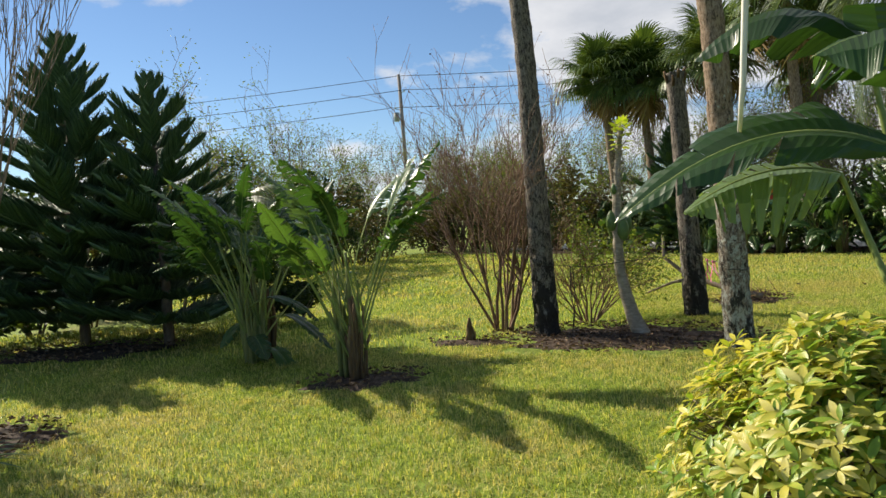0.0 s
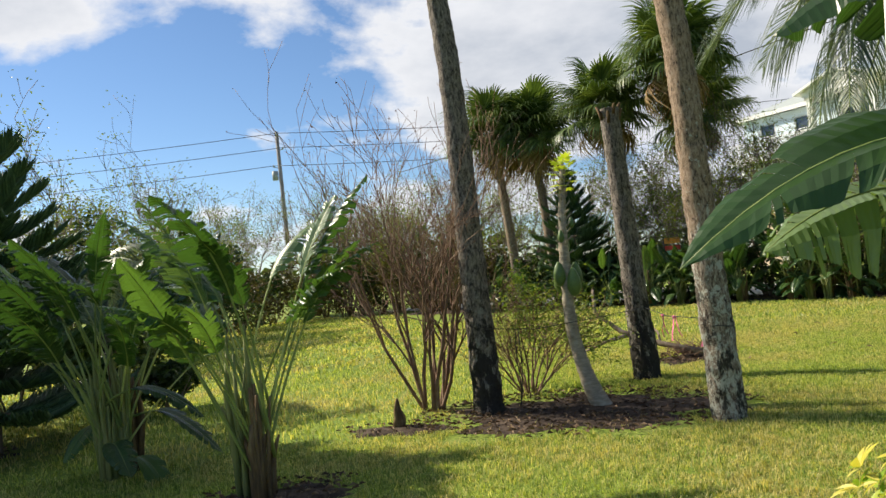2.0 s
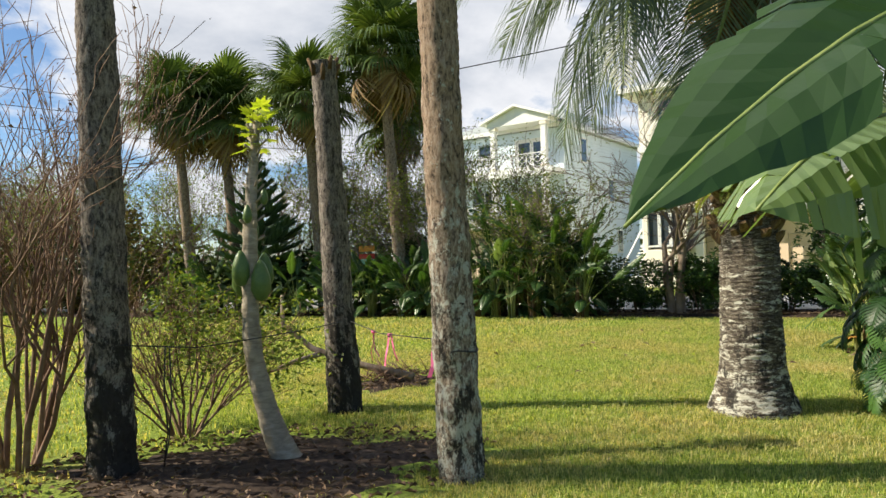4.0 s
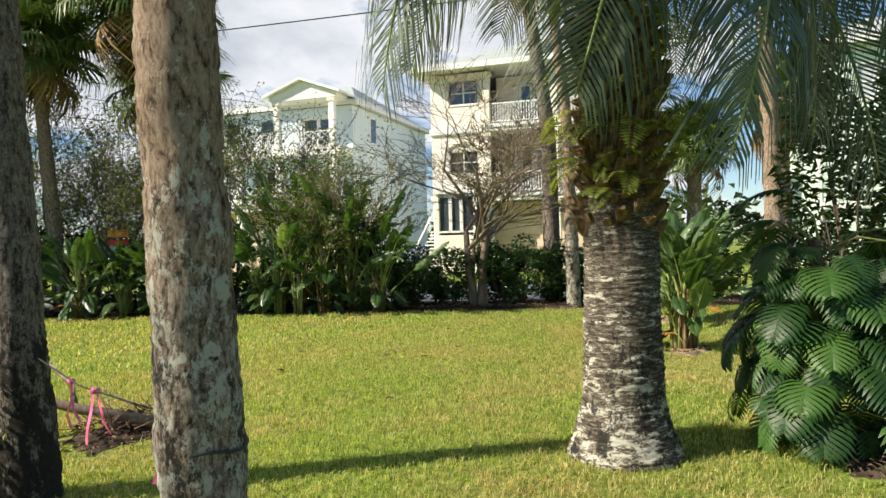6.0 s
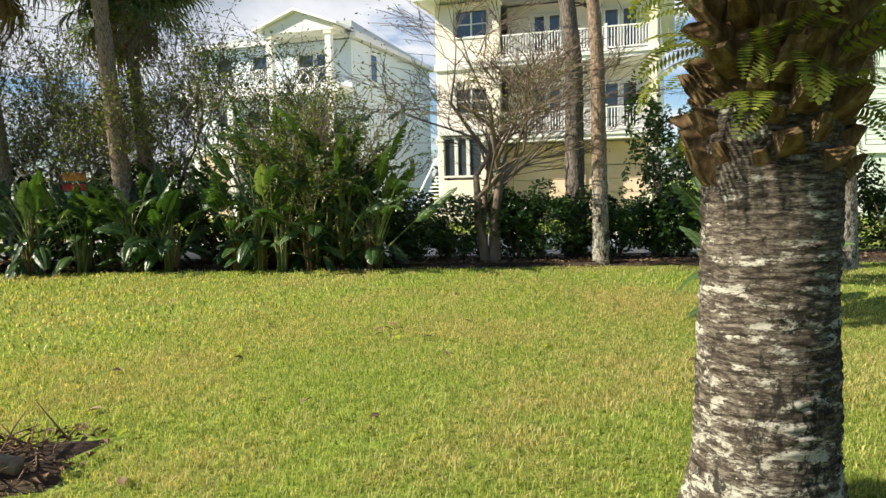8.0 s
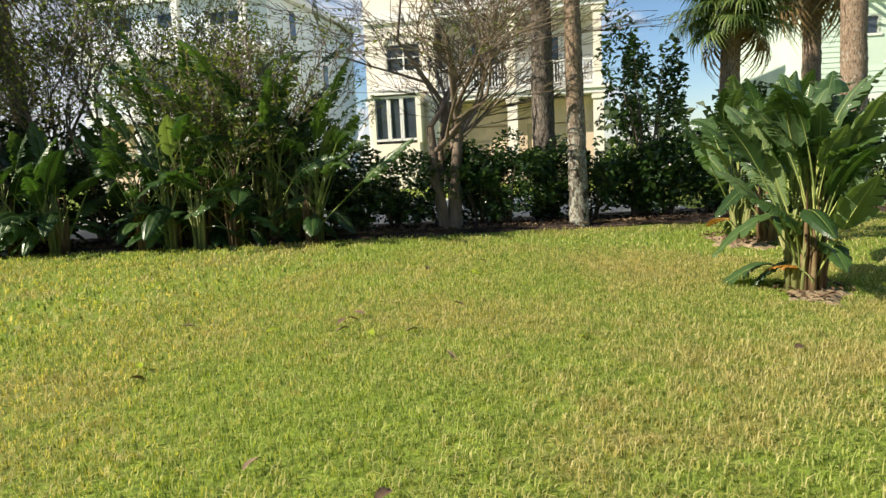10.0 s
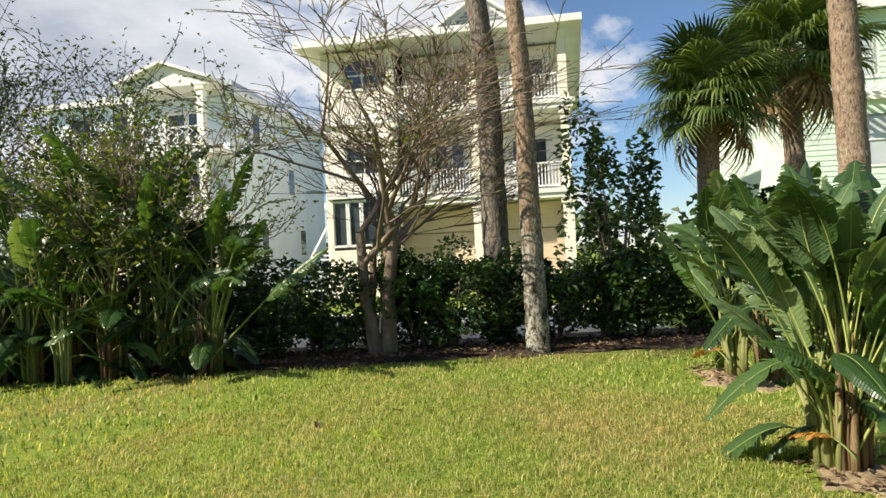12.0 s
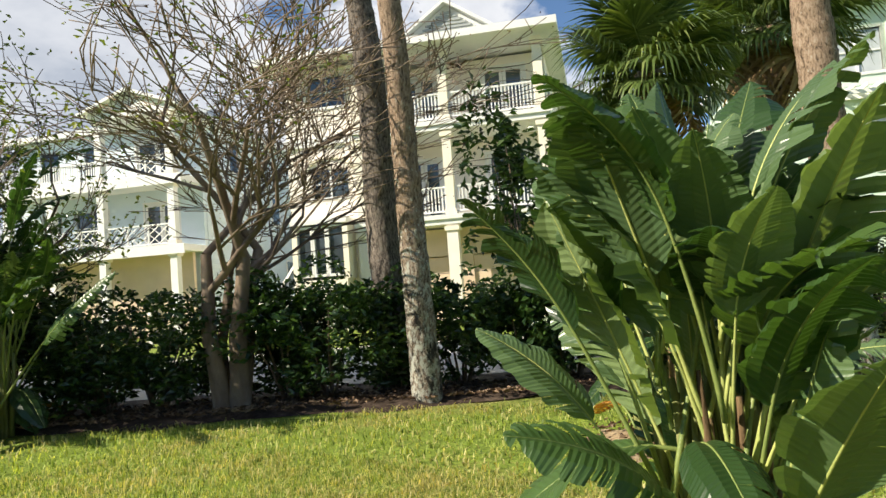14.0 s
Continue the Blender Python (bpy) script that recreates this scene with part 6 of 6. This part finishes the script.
# a feathery palm behind the pines
fp = thing("feather_palm", "feathery palm with slender arching fronds behind the pines", "palm tree", pose(-3.9, 13.4, 0))
part("trunk", trunk_mesh([(0, 0, -0.05), (0.03, 0, 1.2), (0, 0, 2.3)], [0.1, 0.08, 0.07], M_SABAL, 0.04, 7, 10, 0.1), fp)
for k in range(14):
    bl, st = FEATHERS[k % 6]
    lf = part("frond", bl, fp, Matrix.Translation((0, 0, 2.2)) @ Matrix.Rotation(k * 2.399, 4, "Z") @ Matrix.Rotation(-0.45 + 0.07 * k, 4, "Y") @ Matrix.Diagonal((0.72, 0.72, 0.72, 1)))
    part("rachis", st, lf)


# ---------------------------------------------------------------- papaya
def papaya():
    ob = thing("papaya_tree", "slender papaya tree with curved pale trunk and green fruit", "tree", pose(2.55, 9.62, 0))
    part("trunk", trunk_mesh([(0.06, -0.04, -0.05), (-0.07, 0.05, 0.35), (-0.16, 0.12, 0.9), (-0.15, 0.18, 1.5), (-0.08, 0.3, 2.2), (0.02, 0.40, 2.85)], [0.125, 0.088, 0.072, 0.066, 0.048, 0.026], M_PAPTRUNK, 0.03, 6, 14, 0.04), ob)
    fr = Mesh()
    pts = [(0, 0, 0.0), (0, 0, -0.04), (0, 0, -0.12), (0, 0, -0.22), (0, 0, -0.29), (0, 0, -0.31)]
    fr.tube(pts, [0.012, 0.04, 0.07, 0.078, 0.045, 0.008], 10)
    fd = fr.data("fruit", M_FRUIT)
    for a, z, s in ((0.2, 1.66, 1.0), (2.0, 1.62, 1.05), (3.6, 1.68, 0.95), (5.0, 1.6, 1.1), (1.0, 1.95, 0.5), (4.2, 2.05, 0.5), (0.0, 2.2, 0.45)):
        part("fruit", fd, ob, Matrix.Translation((-0.13 + 0.12 * math.cos(a), 0.2 + 0.12 * math.sin(a), z)) @ Matrix.Diagonal((s, s, s, 1)))
    r = random.Random(2)
    sm = Mesh()
    sm.tube([(0, 0, 0), (0.05, 0, 0.02), (0.11, 0, 0.06)], [0.014, 0.01, 0.012], 5)
    sd = sm.data("leaf_stub", M_PAPTRUNK)
    for k in range(34):
        z = 1.75 + 1.05 * k / 34
        f = (z - 1.5) / 1.35
        part("leaf_stub", sd, ob, Matrix.Translation((-0.15 + 0.17 * f, 0.18 + 0.22 * f, z)) @ Matrix.Rotation(k * 2.4, 4, "Z") @ Matrix.Rotation(r.uniform(-0.6, 0.1), 4, "Y"))
    lf = Mesh()
    for lobe in range(7):
        a = (lobe - 3) * 0.62
        d, s = Vector((math.cos(a), math.sin(a), -0.12)), Vector((-math.sin(a), math.cos(a), 0))
        L = 0.16 - 0.012 * abs(lobe - 3)
        o = Vector((0.14, 0, 0.03))
        lf.add([tuple(o), tuple(o + d * L * 0.5 + s * 0.03), tuple(o + d * L), tuple(o + d * L * 0.5 - s * 0.03)], [(0, 1, 2, 3)])
    lf.tube([(0, 0, 0), (0.07, 0, 0.04), (0.14, 0, 0.03)], [0.006, 0.005, 0.004], 4)
    ld = lf.data("leaf", M_PAPAYA)
    for k in range(18):
        part("leaf", ld, ob, Matrix.Translation((0.02 - 0.02 * (k > 12), 0.40, 2.86 - 0.018 * k)) @ Matrix.Rotation(k * 2.4, 4, "Z") @ Matrix.Rotation(-0.9 + 0.07 * k, 4, "Y") @ Matrix.Diagonal((r.uniform(.5, .85),) * 3 + (1,)))


papaya()


# ---------------------------------------------------------------- croton
def leaf_shape(L, W, fold=0.25, n=4):
    """A pointed, folded, slightly arched leaf along +X."""
    me = Mesh()
    rows = []
    for i in range(n + 1):
        s = i / n
        w = W * 0.5 * math.sin(math.pi * min(1, s * 0.94 + 0.05)) ** 0.8
        x, z = L * s, -0.25 * L * s * s
        rows.append(((x, w, z + w * fold), (x, 0, z), (x, -w, z + w * fold)))
    vs = [p for r in rows for p in r]
    fs = []
    for i in range(n):
        fs += [(i * 3, i * 3 + 1, i * 3 + 4, i * 3 + 3), (i * 3 + 1, i * 3 + 2, i * 3 + 5, i * 3 + 4)]
    me.add(vs, fs)
    return me


def croton(place, radii, count, seed, label, size=0.17):
    """A mound of shoots with whorls of pointed variegated leaves."""
    rng = random.Random(seed)
    ob = thing("croton_bush", label, "shrub", pose(*place))
    base = leaf_shape(1.0, 0.36)
    bv, bf = np.array(base.v), base.f
    tri = np.array([t for f in bf for t in ((f[0], f[1], f[2]), (f[0], f[2], f[3]))])
    allv, allt = [], []
    stem = Mesh()
    for k in range(count):
        u, w = rng.uniform(0, math.tau), math.sqrt(rng.random())
        zc = math.sqrt(max(0.0, 1 - w * w))
        lump = 0.84 + 0.38 * noise.noise((math.cos(u) * 2 * w, math.sin(u) * 2 * w, seed))
        p = Vector((math.cos(u) * w * radii[0], math.sin(u) * w * radii[1], radii[2] * (0.12 + 0.88 * zc))) * lump * rng.uniform(0.85, 1.06)
        axis = Vector((p.x * 0.8, p.y * 0.8, 0.5 * radii[2] + 0.4)).normalized()
        if rng.random() < 0.35:
            stem.tube([(p.x * 0.2, p.y * 0.2, 0.0), tuple(p * 0.6), tuple(p)], [0.012, 0.008, 0.005], 4)
        n = rng.randint(6, 9)
        for j in range(n):
            a = j * 2.4 + rng.uniform(-.3, .3)
            s1 = axis.orthogonal().normalized()
            s2 = axis.cross(s1)
            d = (axis * rng.uniform(0.05, 0.85) + (s1 * math.cos(a) + s2 * math.sin(a))).normalized()
            m = np.array(aim(p + d * 0.01, d, axis, rng.uniform(-0.4, 0.4), size * rng.uniform(0.55, 1.15)))
            allv.append(bv @ m[:3, :3].T + m[:3, 3])
            allt.append(tri + len(bv) * (len(allv) - 1))
    tagged(part("foliage", fast_mesh("foliage", np.concatenate(allv), np.concatenate(allt), M_CROTON, True), ob), kind="stuff")
    part("woody_base", stem.data("woody_base", M_TWIG), ob)


croton((2.3, 3.5, 0), (1.3, 1.1, 1.1), 1250, 5, "lush yellow-green variegated croton bush", 0.105)
croton((0.72, 2.75, 0), (0.28, 0.22, 0.42), 16, 6, "small yellow-green croton shoots at the lawn's edge", 0.16)


# ---------------------------------------------------------------- near bird of paradise leaves over the lawn
def near_paddle():
    ob = thing("bird_of_paradise_plant", "tall bird of paradise with huge backlit leaves over the croton", "plant", pose(3.0, 4.25, 0))
    org = Vector((3.0, 4.25, 0))
    for k in range(3):
        part("stalk", SHEATHS[k], ob, pose(0.12 * k - 0.1, 0.1 * (k % 2), 0, 0, 0, 70 * k))
    for k, (knee, mid, tip, w, torn, pale) in enumerate((
            ((2.95, 4.36, 1.92), (2.2, 4.55, 2.38), (1.27, 4.77, 1.58), 0.58, 0.42, 0), ((2.9, 3.75, 2.2), (2.45, 3.45, 2.6), (2.0, 3.5, 2.35), 0.7, 0.4, 0),
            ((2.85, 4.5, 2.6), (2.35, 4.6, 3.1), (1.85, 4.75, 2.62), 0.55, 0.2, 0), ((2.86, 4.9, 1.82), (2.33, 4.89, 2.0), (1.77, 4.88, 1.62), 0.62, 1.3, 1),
            ((3.1, 3.6, 1.5), (2.9, 3.0, 2.1), (2.4, 2.6, 2.0), 0.6, 0.2, 0), ((3.2, 4.5, 2.4), (3.5, 4.9, 3.0), (3.6, 5.5, 2.9), 0.6, 0.2, 0), ((3.0, 4.2, 2.3), (2.95, 4.2, 3.0), (2.7, 4.1, 3.6), 0.55, 0.3, 0))):
        knee, mid, tip = Vector(knee) - org, Vector(mid) - org, Vector(tip) - org
        spine = [knee * (1 - s) ** 2 + mid * 2 * s * (1 - s) + tip * s * s for s in [i / 48 for i in range(49)]]
        rib = Mesh()
        rib.tube([Vector((0.02 * k, 0, 0.3)), knee * 0.55 + Vector((0.05, 0, 0.1))] + spine[::4], [0.03, 0.024] + [0.017 * (1 - 0.8 * i / 12) for i in range(13)], 6)
        # the fourth leaf looks sunlit through its brighter leaf colour, not by a lamp
        bl = blade_mesh(spine, w, torn, 400 + k, M_BOP_LIT if pale else M_BOP, 0.85 if k else 0.15, "level", turned=(0.6, 0.1, 0.0, 0.35, 0.0, 0.0, 0.0)[k])
        lf = part("leaf", bl, ob)
        part("midrib", rib.data("midrib", M_MIDRIB), lf)


near_paddle()
# a pale dry flower stalk hangs beside the leaves
hang = Mesh()
hang.tube([(1.98, 4.15, 3.6), (1.97, 4.15, 2.9), (1.93, 4.16, 2.35), (1.90, 4.17, 2.08)], [0.022, 0.02, 0.018, 0.012], 6)
thing("dry_stalk", "pale dry stalk hanging among bird of paradise leaves", "stalk", data=hang.data("dry_stalk", M_CORD))


# ---------------------------------------------------------------- split-leaf philodendron
def split_leaf(seed):
    """A deeply lobed leaf on a long stalk; blade hangs from the stalk's end."""
    rng = random.Random(seed)
    st, bl = Mesh(), Mesh()
    end = Vector((0.55, 0, 0.62))
    pts = [Vector((0, 0, 0)), Vector((0.2, 0, 0.42)), end]
    st.tube(pts, [0.018, 0.014, 0.01], 5)
    sp = curve_points(end, (0.75, 0, 0.1), (0.2, 0, -1.7), 0.62, 12)
    for side in (-1, 1):
        for i in range(11):
            s = i / 11
            L = 0.34 * math.sin(math.pi * min(1, 0.25 + 0.75 * s)) ** 0.7 + 0.03
            t = (sp[i + 1] - sp[i]).normalized()
            sd = Vector((0, side, 0))
            d = (sd * 0.9 + t * (0.25 + 0.5 * s) - Vector((0, 0, 0.12))).normalized()
            nm = t.cross(sd) * side
            wv = t * 0.026
            a, b = sp[i], sp[i + 1]
            m0 = a.lerp(b, 0.5) + d * L * 0.5 + nm * 0.03
            tip = a.lerp(b, 0.6) + d * L * rng.uniform(0.9, 1.05) - Vector((0, 0, 0.05))
            k = a.lerp(b, 0.5) + d * L * 0.78 + nm * 0.015
            bl.add([tuple(q) for q in (a, m0 - wv * 0.8, k - wv * 1.05, tip, k + wv * 1.05, m0 + wv * 0.8, b)],
                   [(0, 1, 5, 6), (1, 2, 4, 5), (2, 3, 4)] if side > 0 else [(6, 5, 1, 0), (5, 4, 2, 1), (4, 3, 2)])
    return bl.data("leaf", M_PHILO), st.data("leaf_stalk", M_STALK_GREEN)


SPLITS = [split_leaf(k) for k in range(4)]


def philodendron(place, height, count, seed, label):
    rng = random.Random(seed)
    ob = thing("split_leaf_philodendron", label, "plant", pose(*place))
    tr = Mesh()
    tr.tube([(0, 0, -0.05), (0.08, 0.03, height * 0.3), (0, 0.1, height * 0.65)], [0.09, 0.07, 0.05], 8, wob=0.08)
    part("stem", tr.data("stem", M_STALK), ob)
    for k in range(count):
        a = k * 2.399 + rng.uniform(-.3, .3)
        z = height * 0.62 * (0.05 + 0.95 * rng.random())
        bl, st = rng.choice(SPLITS)
        s = rng.uniform(0.36, 0.72)
        m = Matrix.Translation((0, 0.05, z)) @ Matrix.Rotation(a, 4, "Z") @ Matrix.Rotation(rng.uniform(-0.35, 0.75), 4, "Y") @ Matrix.Diagonal((s, s, s, 1))
        lf = part("leaf", bl, ob, m)
        part("leaf_stalk", st, lf)


philodendron((8.0, 7.05, 0), 2.4, 130, 3, "large split-leaf philodendron with glossy dark leaves")
philodendron((8.4, 6.4, 0), 2.3, 60, 4, "split-leaf philodendron in the shade")

shrub("oleander_shrub", (9.9, 7.15, 0), (0.85, 0.7, 1.8), 2600, 0.15, M_SHRUB, "tall dark narrow-leaved shrub behind the philodendron", 735, 10, lumps=14, aspect=0.3, shell=0.35, low=0.5)

# strappy plant at the foot of the pale crape myrtle
sp_ob = thing("strappy_plant", "low strappy green plant with long arching leaves", "plant", pose(-3.75, 5.0, 0))
rs = random.Random(21)
for j in range(3):
    me = Mesh()
    pts = curve_points((0, 0, 0), (0.45 + 0.2 * j, 0, 1), (0.5 + 0.5 * j, 0, -0.6 - 0.4 * j), 0.75, 8)
    for i in range(8):
        w0, w1 = 0.03 * (1 - (i / 8) ** 2), 0.03 * (1 - ((i + 1) / 8) ** 2)
        a, b = pts[i], pts[i + 1]
        me.add([(a.x, -w0, a.z + w0 * 0.4), (a.x, 0, a.z), (a.x, w0, a.z + w0 * 0.4), (b.x, -w1, b.z + w1 * 0.4), (b.x, 0, b.z), (b.x, w1, b.z + w1 * 0.4)], [(0, 1, 4, 3), (1, 2, 5, 4)])
    d = me.data("leaf", M_BOP_LIT)
    for i in range(9):
        part("leaf", d, sp_ob, Matrix.Rotation(rs.uniform(0, math.tau), 4, "Z") @ Matrix.Rotation(rs.uniform(-0.2, 0.3), 4, "Y"))

# an unseen broad tree beyond the lawn's west side, added for the dappled shade that implies it
shrub("broadleaf_tree", (-8.0, 8.0, 0), (1.35, 1.3, 3.2), 1500, 0.17, M_SHRUB, "rounded dark broadleaf tree at the lawn's west side", 760, 9, lumps=16, shell=0.45, low=2.9, stem_r=0.07)

# ---------------------------------------------------------------- utility pole and wires
up = thing("utility_pole", "weathered wooden utility pole with crossarm insulators", "utility pole", pose(-3.4, 50.6, 0))
pm = Mesh()
pm.tube([(0.15, 0, -0.1), (0, 0, 12.4)], [0.17, 0.12], 10)
part("pole", pm.data("pole", M_POLE), up)
for z, x in ((12.1, 0.0), (11.1, 0.35), (9.9, -0.35)):
    im = Mesh()
    im.tube([(0, 0, z), (x, -0.3, z + 0.05)], [0.03, 0.03], 6)
    im.tube([(x, -0.3, z + 0.05), (x, -0.3, z + 0.12), (x, -0.3, z + 0.2)], [0.06, 0.07, 0.03], 8)
    part("insulator", im.data("insulator", M_SHUTTER), up)
tb = Mesh()
tb.tube([(-0.32, -0.1, 9.1), (-0.32, -0.1, 9.7)], [0.2, 0.2], 12)
part("transformer", tb.data("transformer", M_SHUTTER), up)


def wire(a, b, sag, r=0.02):
    a, b = Vector(a), Vector(b)
    me = Mesh()
    me.tube([a.lerp(b, k / 24) - Vector((0, 0, sag * 4 * (k / 24) * (1 - k / 24))) for k in range(25)], [r] * 25, 4)
    thing("overhead_wire", "thin dark overhead wire", "wire", data=me.data("overhead_wire", M_WIRE), group="overhead wires")


for z, x in ((12.25, 0.0), (11.25, 0.35), (10.05, -0.35)):
    wire((-3.4 + x, 50.3, z), (-63, 56, z + 0.4), 0.9)
    wire((-3.4 + x, 50.3, z), (55, 46, z + 0.6), 1.0)
wire((4.0, 45.7, 8.2), (33.5, 6.6, 12.2), 0.5, 0.022)

# ---------------------------------------------------------------- small things on the lawn
st = Mesh()
st.tube([(0.27, 9.75, -0.02), (0.28, 9.75, 0.12), (0.26, 9.76, 0.2), (0.27, 9.74, 0.33)], [0.075, 0.06, 0.05, 0.012], 9, wob=0.22)
thing("stump", "small dark splintered stump on bare soil", "stump", data=st.data("stump", M_BOOT))
fb = Mesh()
for pts, r in ((((5.2, 11.9, 0.08), (4.75, 12.5, 0.22), (4.3, 13.0, 0.42), (4.0, 13.3, 0.75), (4.02, 13.35, 1.15)), 0.055), (((4.4, 12.9, 0.36), (4.0, 12.9, 0.3), (3.6, 13.2, 0.1)), 0.04), (((4.75, 12.5, 0.22), (4.9, 12.9, 0.35), (4.8, 13.3, 0.6)), 0.03)):
    fb.tube(pts, [r * (1 - 0.6 * i / (len(pts) - 1)) for i in range(len(pts))], 7, wob=0.15)
thing("fallen_branch", "dead fallen branch lying on the lawn", "branch", data=fb.data("fallen_branch", M_TWIG))
bp = Mesh()
rb = random.Random(12)
for k in range(90):
    a, q = rb.uniform(0, math.tau), rb.uniform(0, 0.5)
    p = Vector((5.1 + q * math.cos(a), 12.2 + q * 0.6 * math.sin(a), 0.06))
    d = Vector((rb.gauss(0, 1), rb.gauss(0, 1), rb.uniform(0.1, 0.9))).normalized()
    bp.tube([p, p + d * 0.14, p + d * rb.uniform(0.2, 0.4) + Vector((0, 0, rb.uniform(-.08, .03)))], [0.008, 0.006, 0.003], 4)
thing("brush_pile", "small heap of dry twigs and roots on the lawn", "brush", data=bp.data("brush_pile", M_TWIG_RED), kind="stuff")

sl = Mesh()
sl.tube([(1.40, 9.92, 0.98), (1.95, 9.72, 0.93), (2.44, 9.60, 0.98), (3.1, 10.2, 0.96), (3.74, 10.9, 0.94)], [0.005] * 5, 5)
sl.tube([(3.83, 10.89, 0.94), (3.70, 10.0, 0.88), (3.55, 9.0, 0.92), (3.49, 8.45, 0.95)], [0.005] * 4, 5)
sl.tube([(1.72, 9.80, 0.945), (1.71, 9.82, 0.6), (1.73, 9.81, 0.3), (1.70, 9.83, 0.03)], [0.006] * 4, 5)
sl.tube([(1.75, 9.79, 0.945), (1.76, 9.80, 0.55), (1.73, 9.79, 0.22), (1.70, 9.83, 0.03)], [0.006] * 4, 5)
ring = [(3.40 + 0.16 * math.cos(a * 0.3), 8.30 + 0.16 * math.sin(a * 0.3), 0.90 + 0.01 * math.sin(a)) for a in range(22)]
sl.tube(ring, [0.006] * 22, 5)
thing("guide_string", "dark string tied round a palm trunk", "string", data=sl.data("guide_string", M_WIRE))
for k, (x, y, z) in enumerate(((3.74, 10.2, 0.88), (3.67, 9.75, 0.885), (3.53, 8.75, 0.925))):
    rb_ob = thing("marker_ribbon", "bright pink plastic ribbon tied to a string", "ribbon", pose(x, y, z, 0, 0, 40 * k), group="marker ribbons")
    kn = Mesh()
    kn.tube([(0, -0.02, 0), (0, 0.02, 0)], [0.016, 0.016], 8)
    part("knot", kn.data("knot", M_PINK), rb_ob)
    for j, sgn in enumerate((-1, 1)):
        me = Mesh()
        L = 0.24 + 0.05 * j
        pts = [(0.0, sgn * 0.01, 0), (0.015 * sgn, sgn * 0.03, -L * 0.35), (-0.01, sgn * 0.045, -L * 0.7), (0.02, sgn * 0.065, -L)]
        for a, b in zip(pts, pts[1:]):
            me.add([(a[0] - 0.012, a[1] - 0.012, a[2]), (a[0] + 0.012, a[1] + 0.012, a[2]), (b[0] + 0.013, b[1] + 0.013, b[2]), (b[0] - 0.013, b[1] - 0.013, b[2])], [(0, 1, 2, 3)])
        part("tail", me.data("tail", M_PINK), rb_ob)
fl = thing("garden_flag", "small orange, red and green garden flag in the hedge", "flag", pose(10.3, 23.4, 0, 0, 0, -35))
me = Mesh()
me.tube([(0, 0, -0.05), (0, 0, 2.15)], [0.015, 0.012], 6)
part("staff", me.data("staff", M_WIRE), fl)
for nm, z0, z1, mt in (("orange_panel", 1.92, 2.1, M_ORANGE), ("red_panel", 1.7, 1.85, M_RED), ("green_panel", 1.55, 1.695, M_TEAL)):
    me = Mesh()
    for i in range(6):
        x0, x1 = 0.02 + 0.08 * i, 0.1 + 0.08 * i
        y0, y1 = 0.03 * math.sin(i), 0.03 * math.sin(i + 1)
        me.add([(x0, y0, z0), (x1, y1, z0), (x1, y1, z1), (x0, y0, z1)], [(0, 1, 2, 3)])
    part(nm, me.data(nm, mt), fl)

# single fallen leaves on the grass
fl_m = leaf_shape(0.13, 0.055, 0.5)
fl_d = [fl_m.data("fallen_leaf", m) for m in (M_PAPAYA, M_CHIP, M_STRAW)]
rf = random.Random(33)
for k in range(26):
    x, y = rf.uniform(4.5, 13.0), rf.uniform(9.8, 14.5)
    if hedge_side(x, y) < 0.5:
        continue
    thing("fallen_leaf", ("small yellow leaf fallen on the grass", "curled brown leaf fallen on the grass", "bleached dry leaf fallen on the grass")[k % 3], "leaf", pose(x, y, ground_z(x, y) + 0.045, rf.uniform(-25, 25), rf.uniform(-20, 20), rf.uniform(0, 360)), fl_d[k % 3], group="fallen leaves")

# far woods that close the view beyond the lots
rng = np.random.default_rng(77)
fa = rng.uniform(0, math.tau, 9000)
fd_ = rng.uniform(85, 120, 9000)
cz = rng.random(9000) ** 1.4 * (5.5 + 2.5 * np.sin(fa * 9) + 1.5 * np.sin(fa * 23 + 1))
v, f = leaf_cloud(rng, np.stack([fd_ * np.cos(fa) + 8, fd_ * np.sin(fa) + 10, cz + 0.4], 1), 1.9, 0.7, 0.6)
thing("far_woods", "distant belt of dark green woods", "woods", data=fast_mesh("far_woods", v, f, M_SHRUB), kind="stuff")

build_beds()
build_hedge_bed()
build_grass()
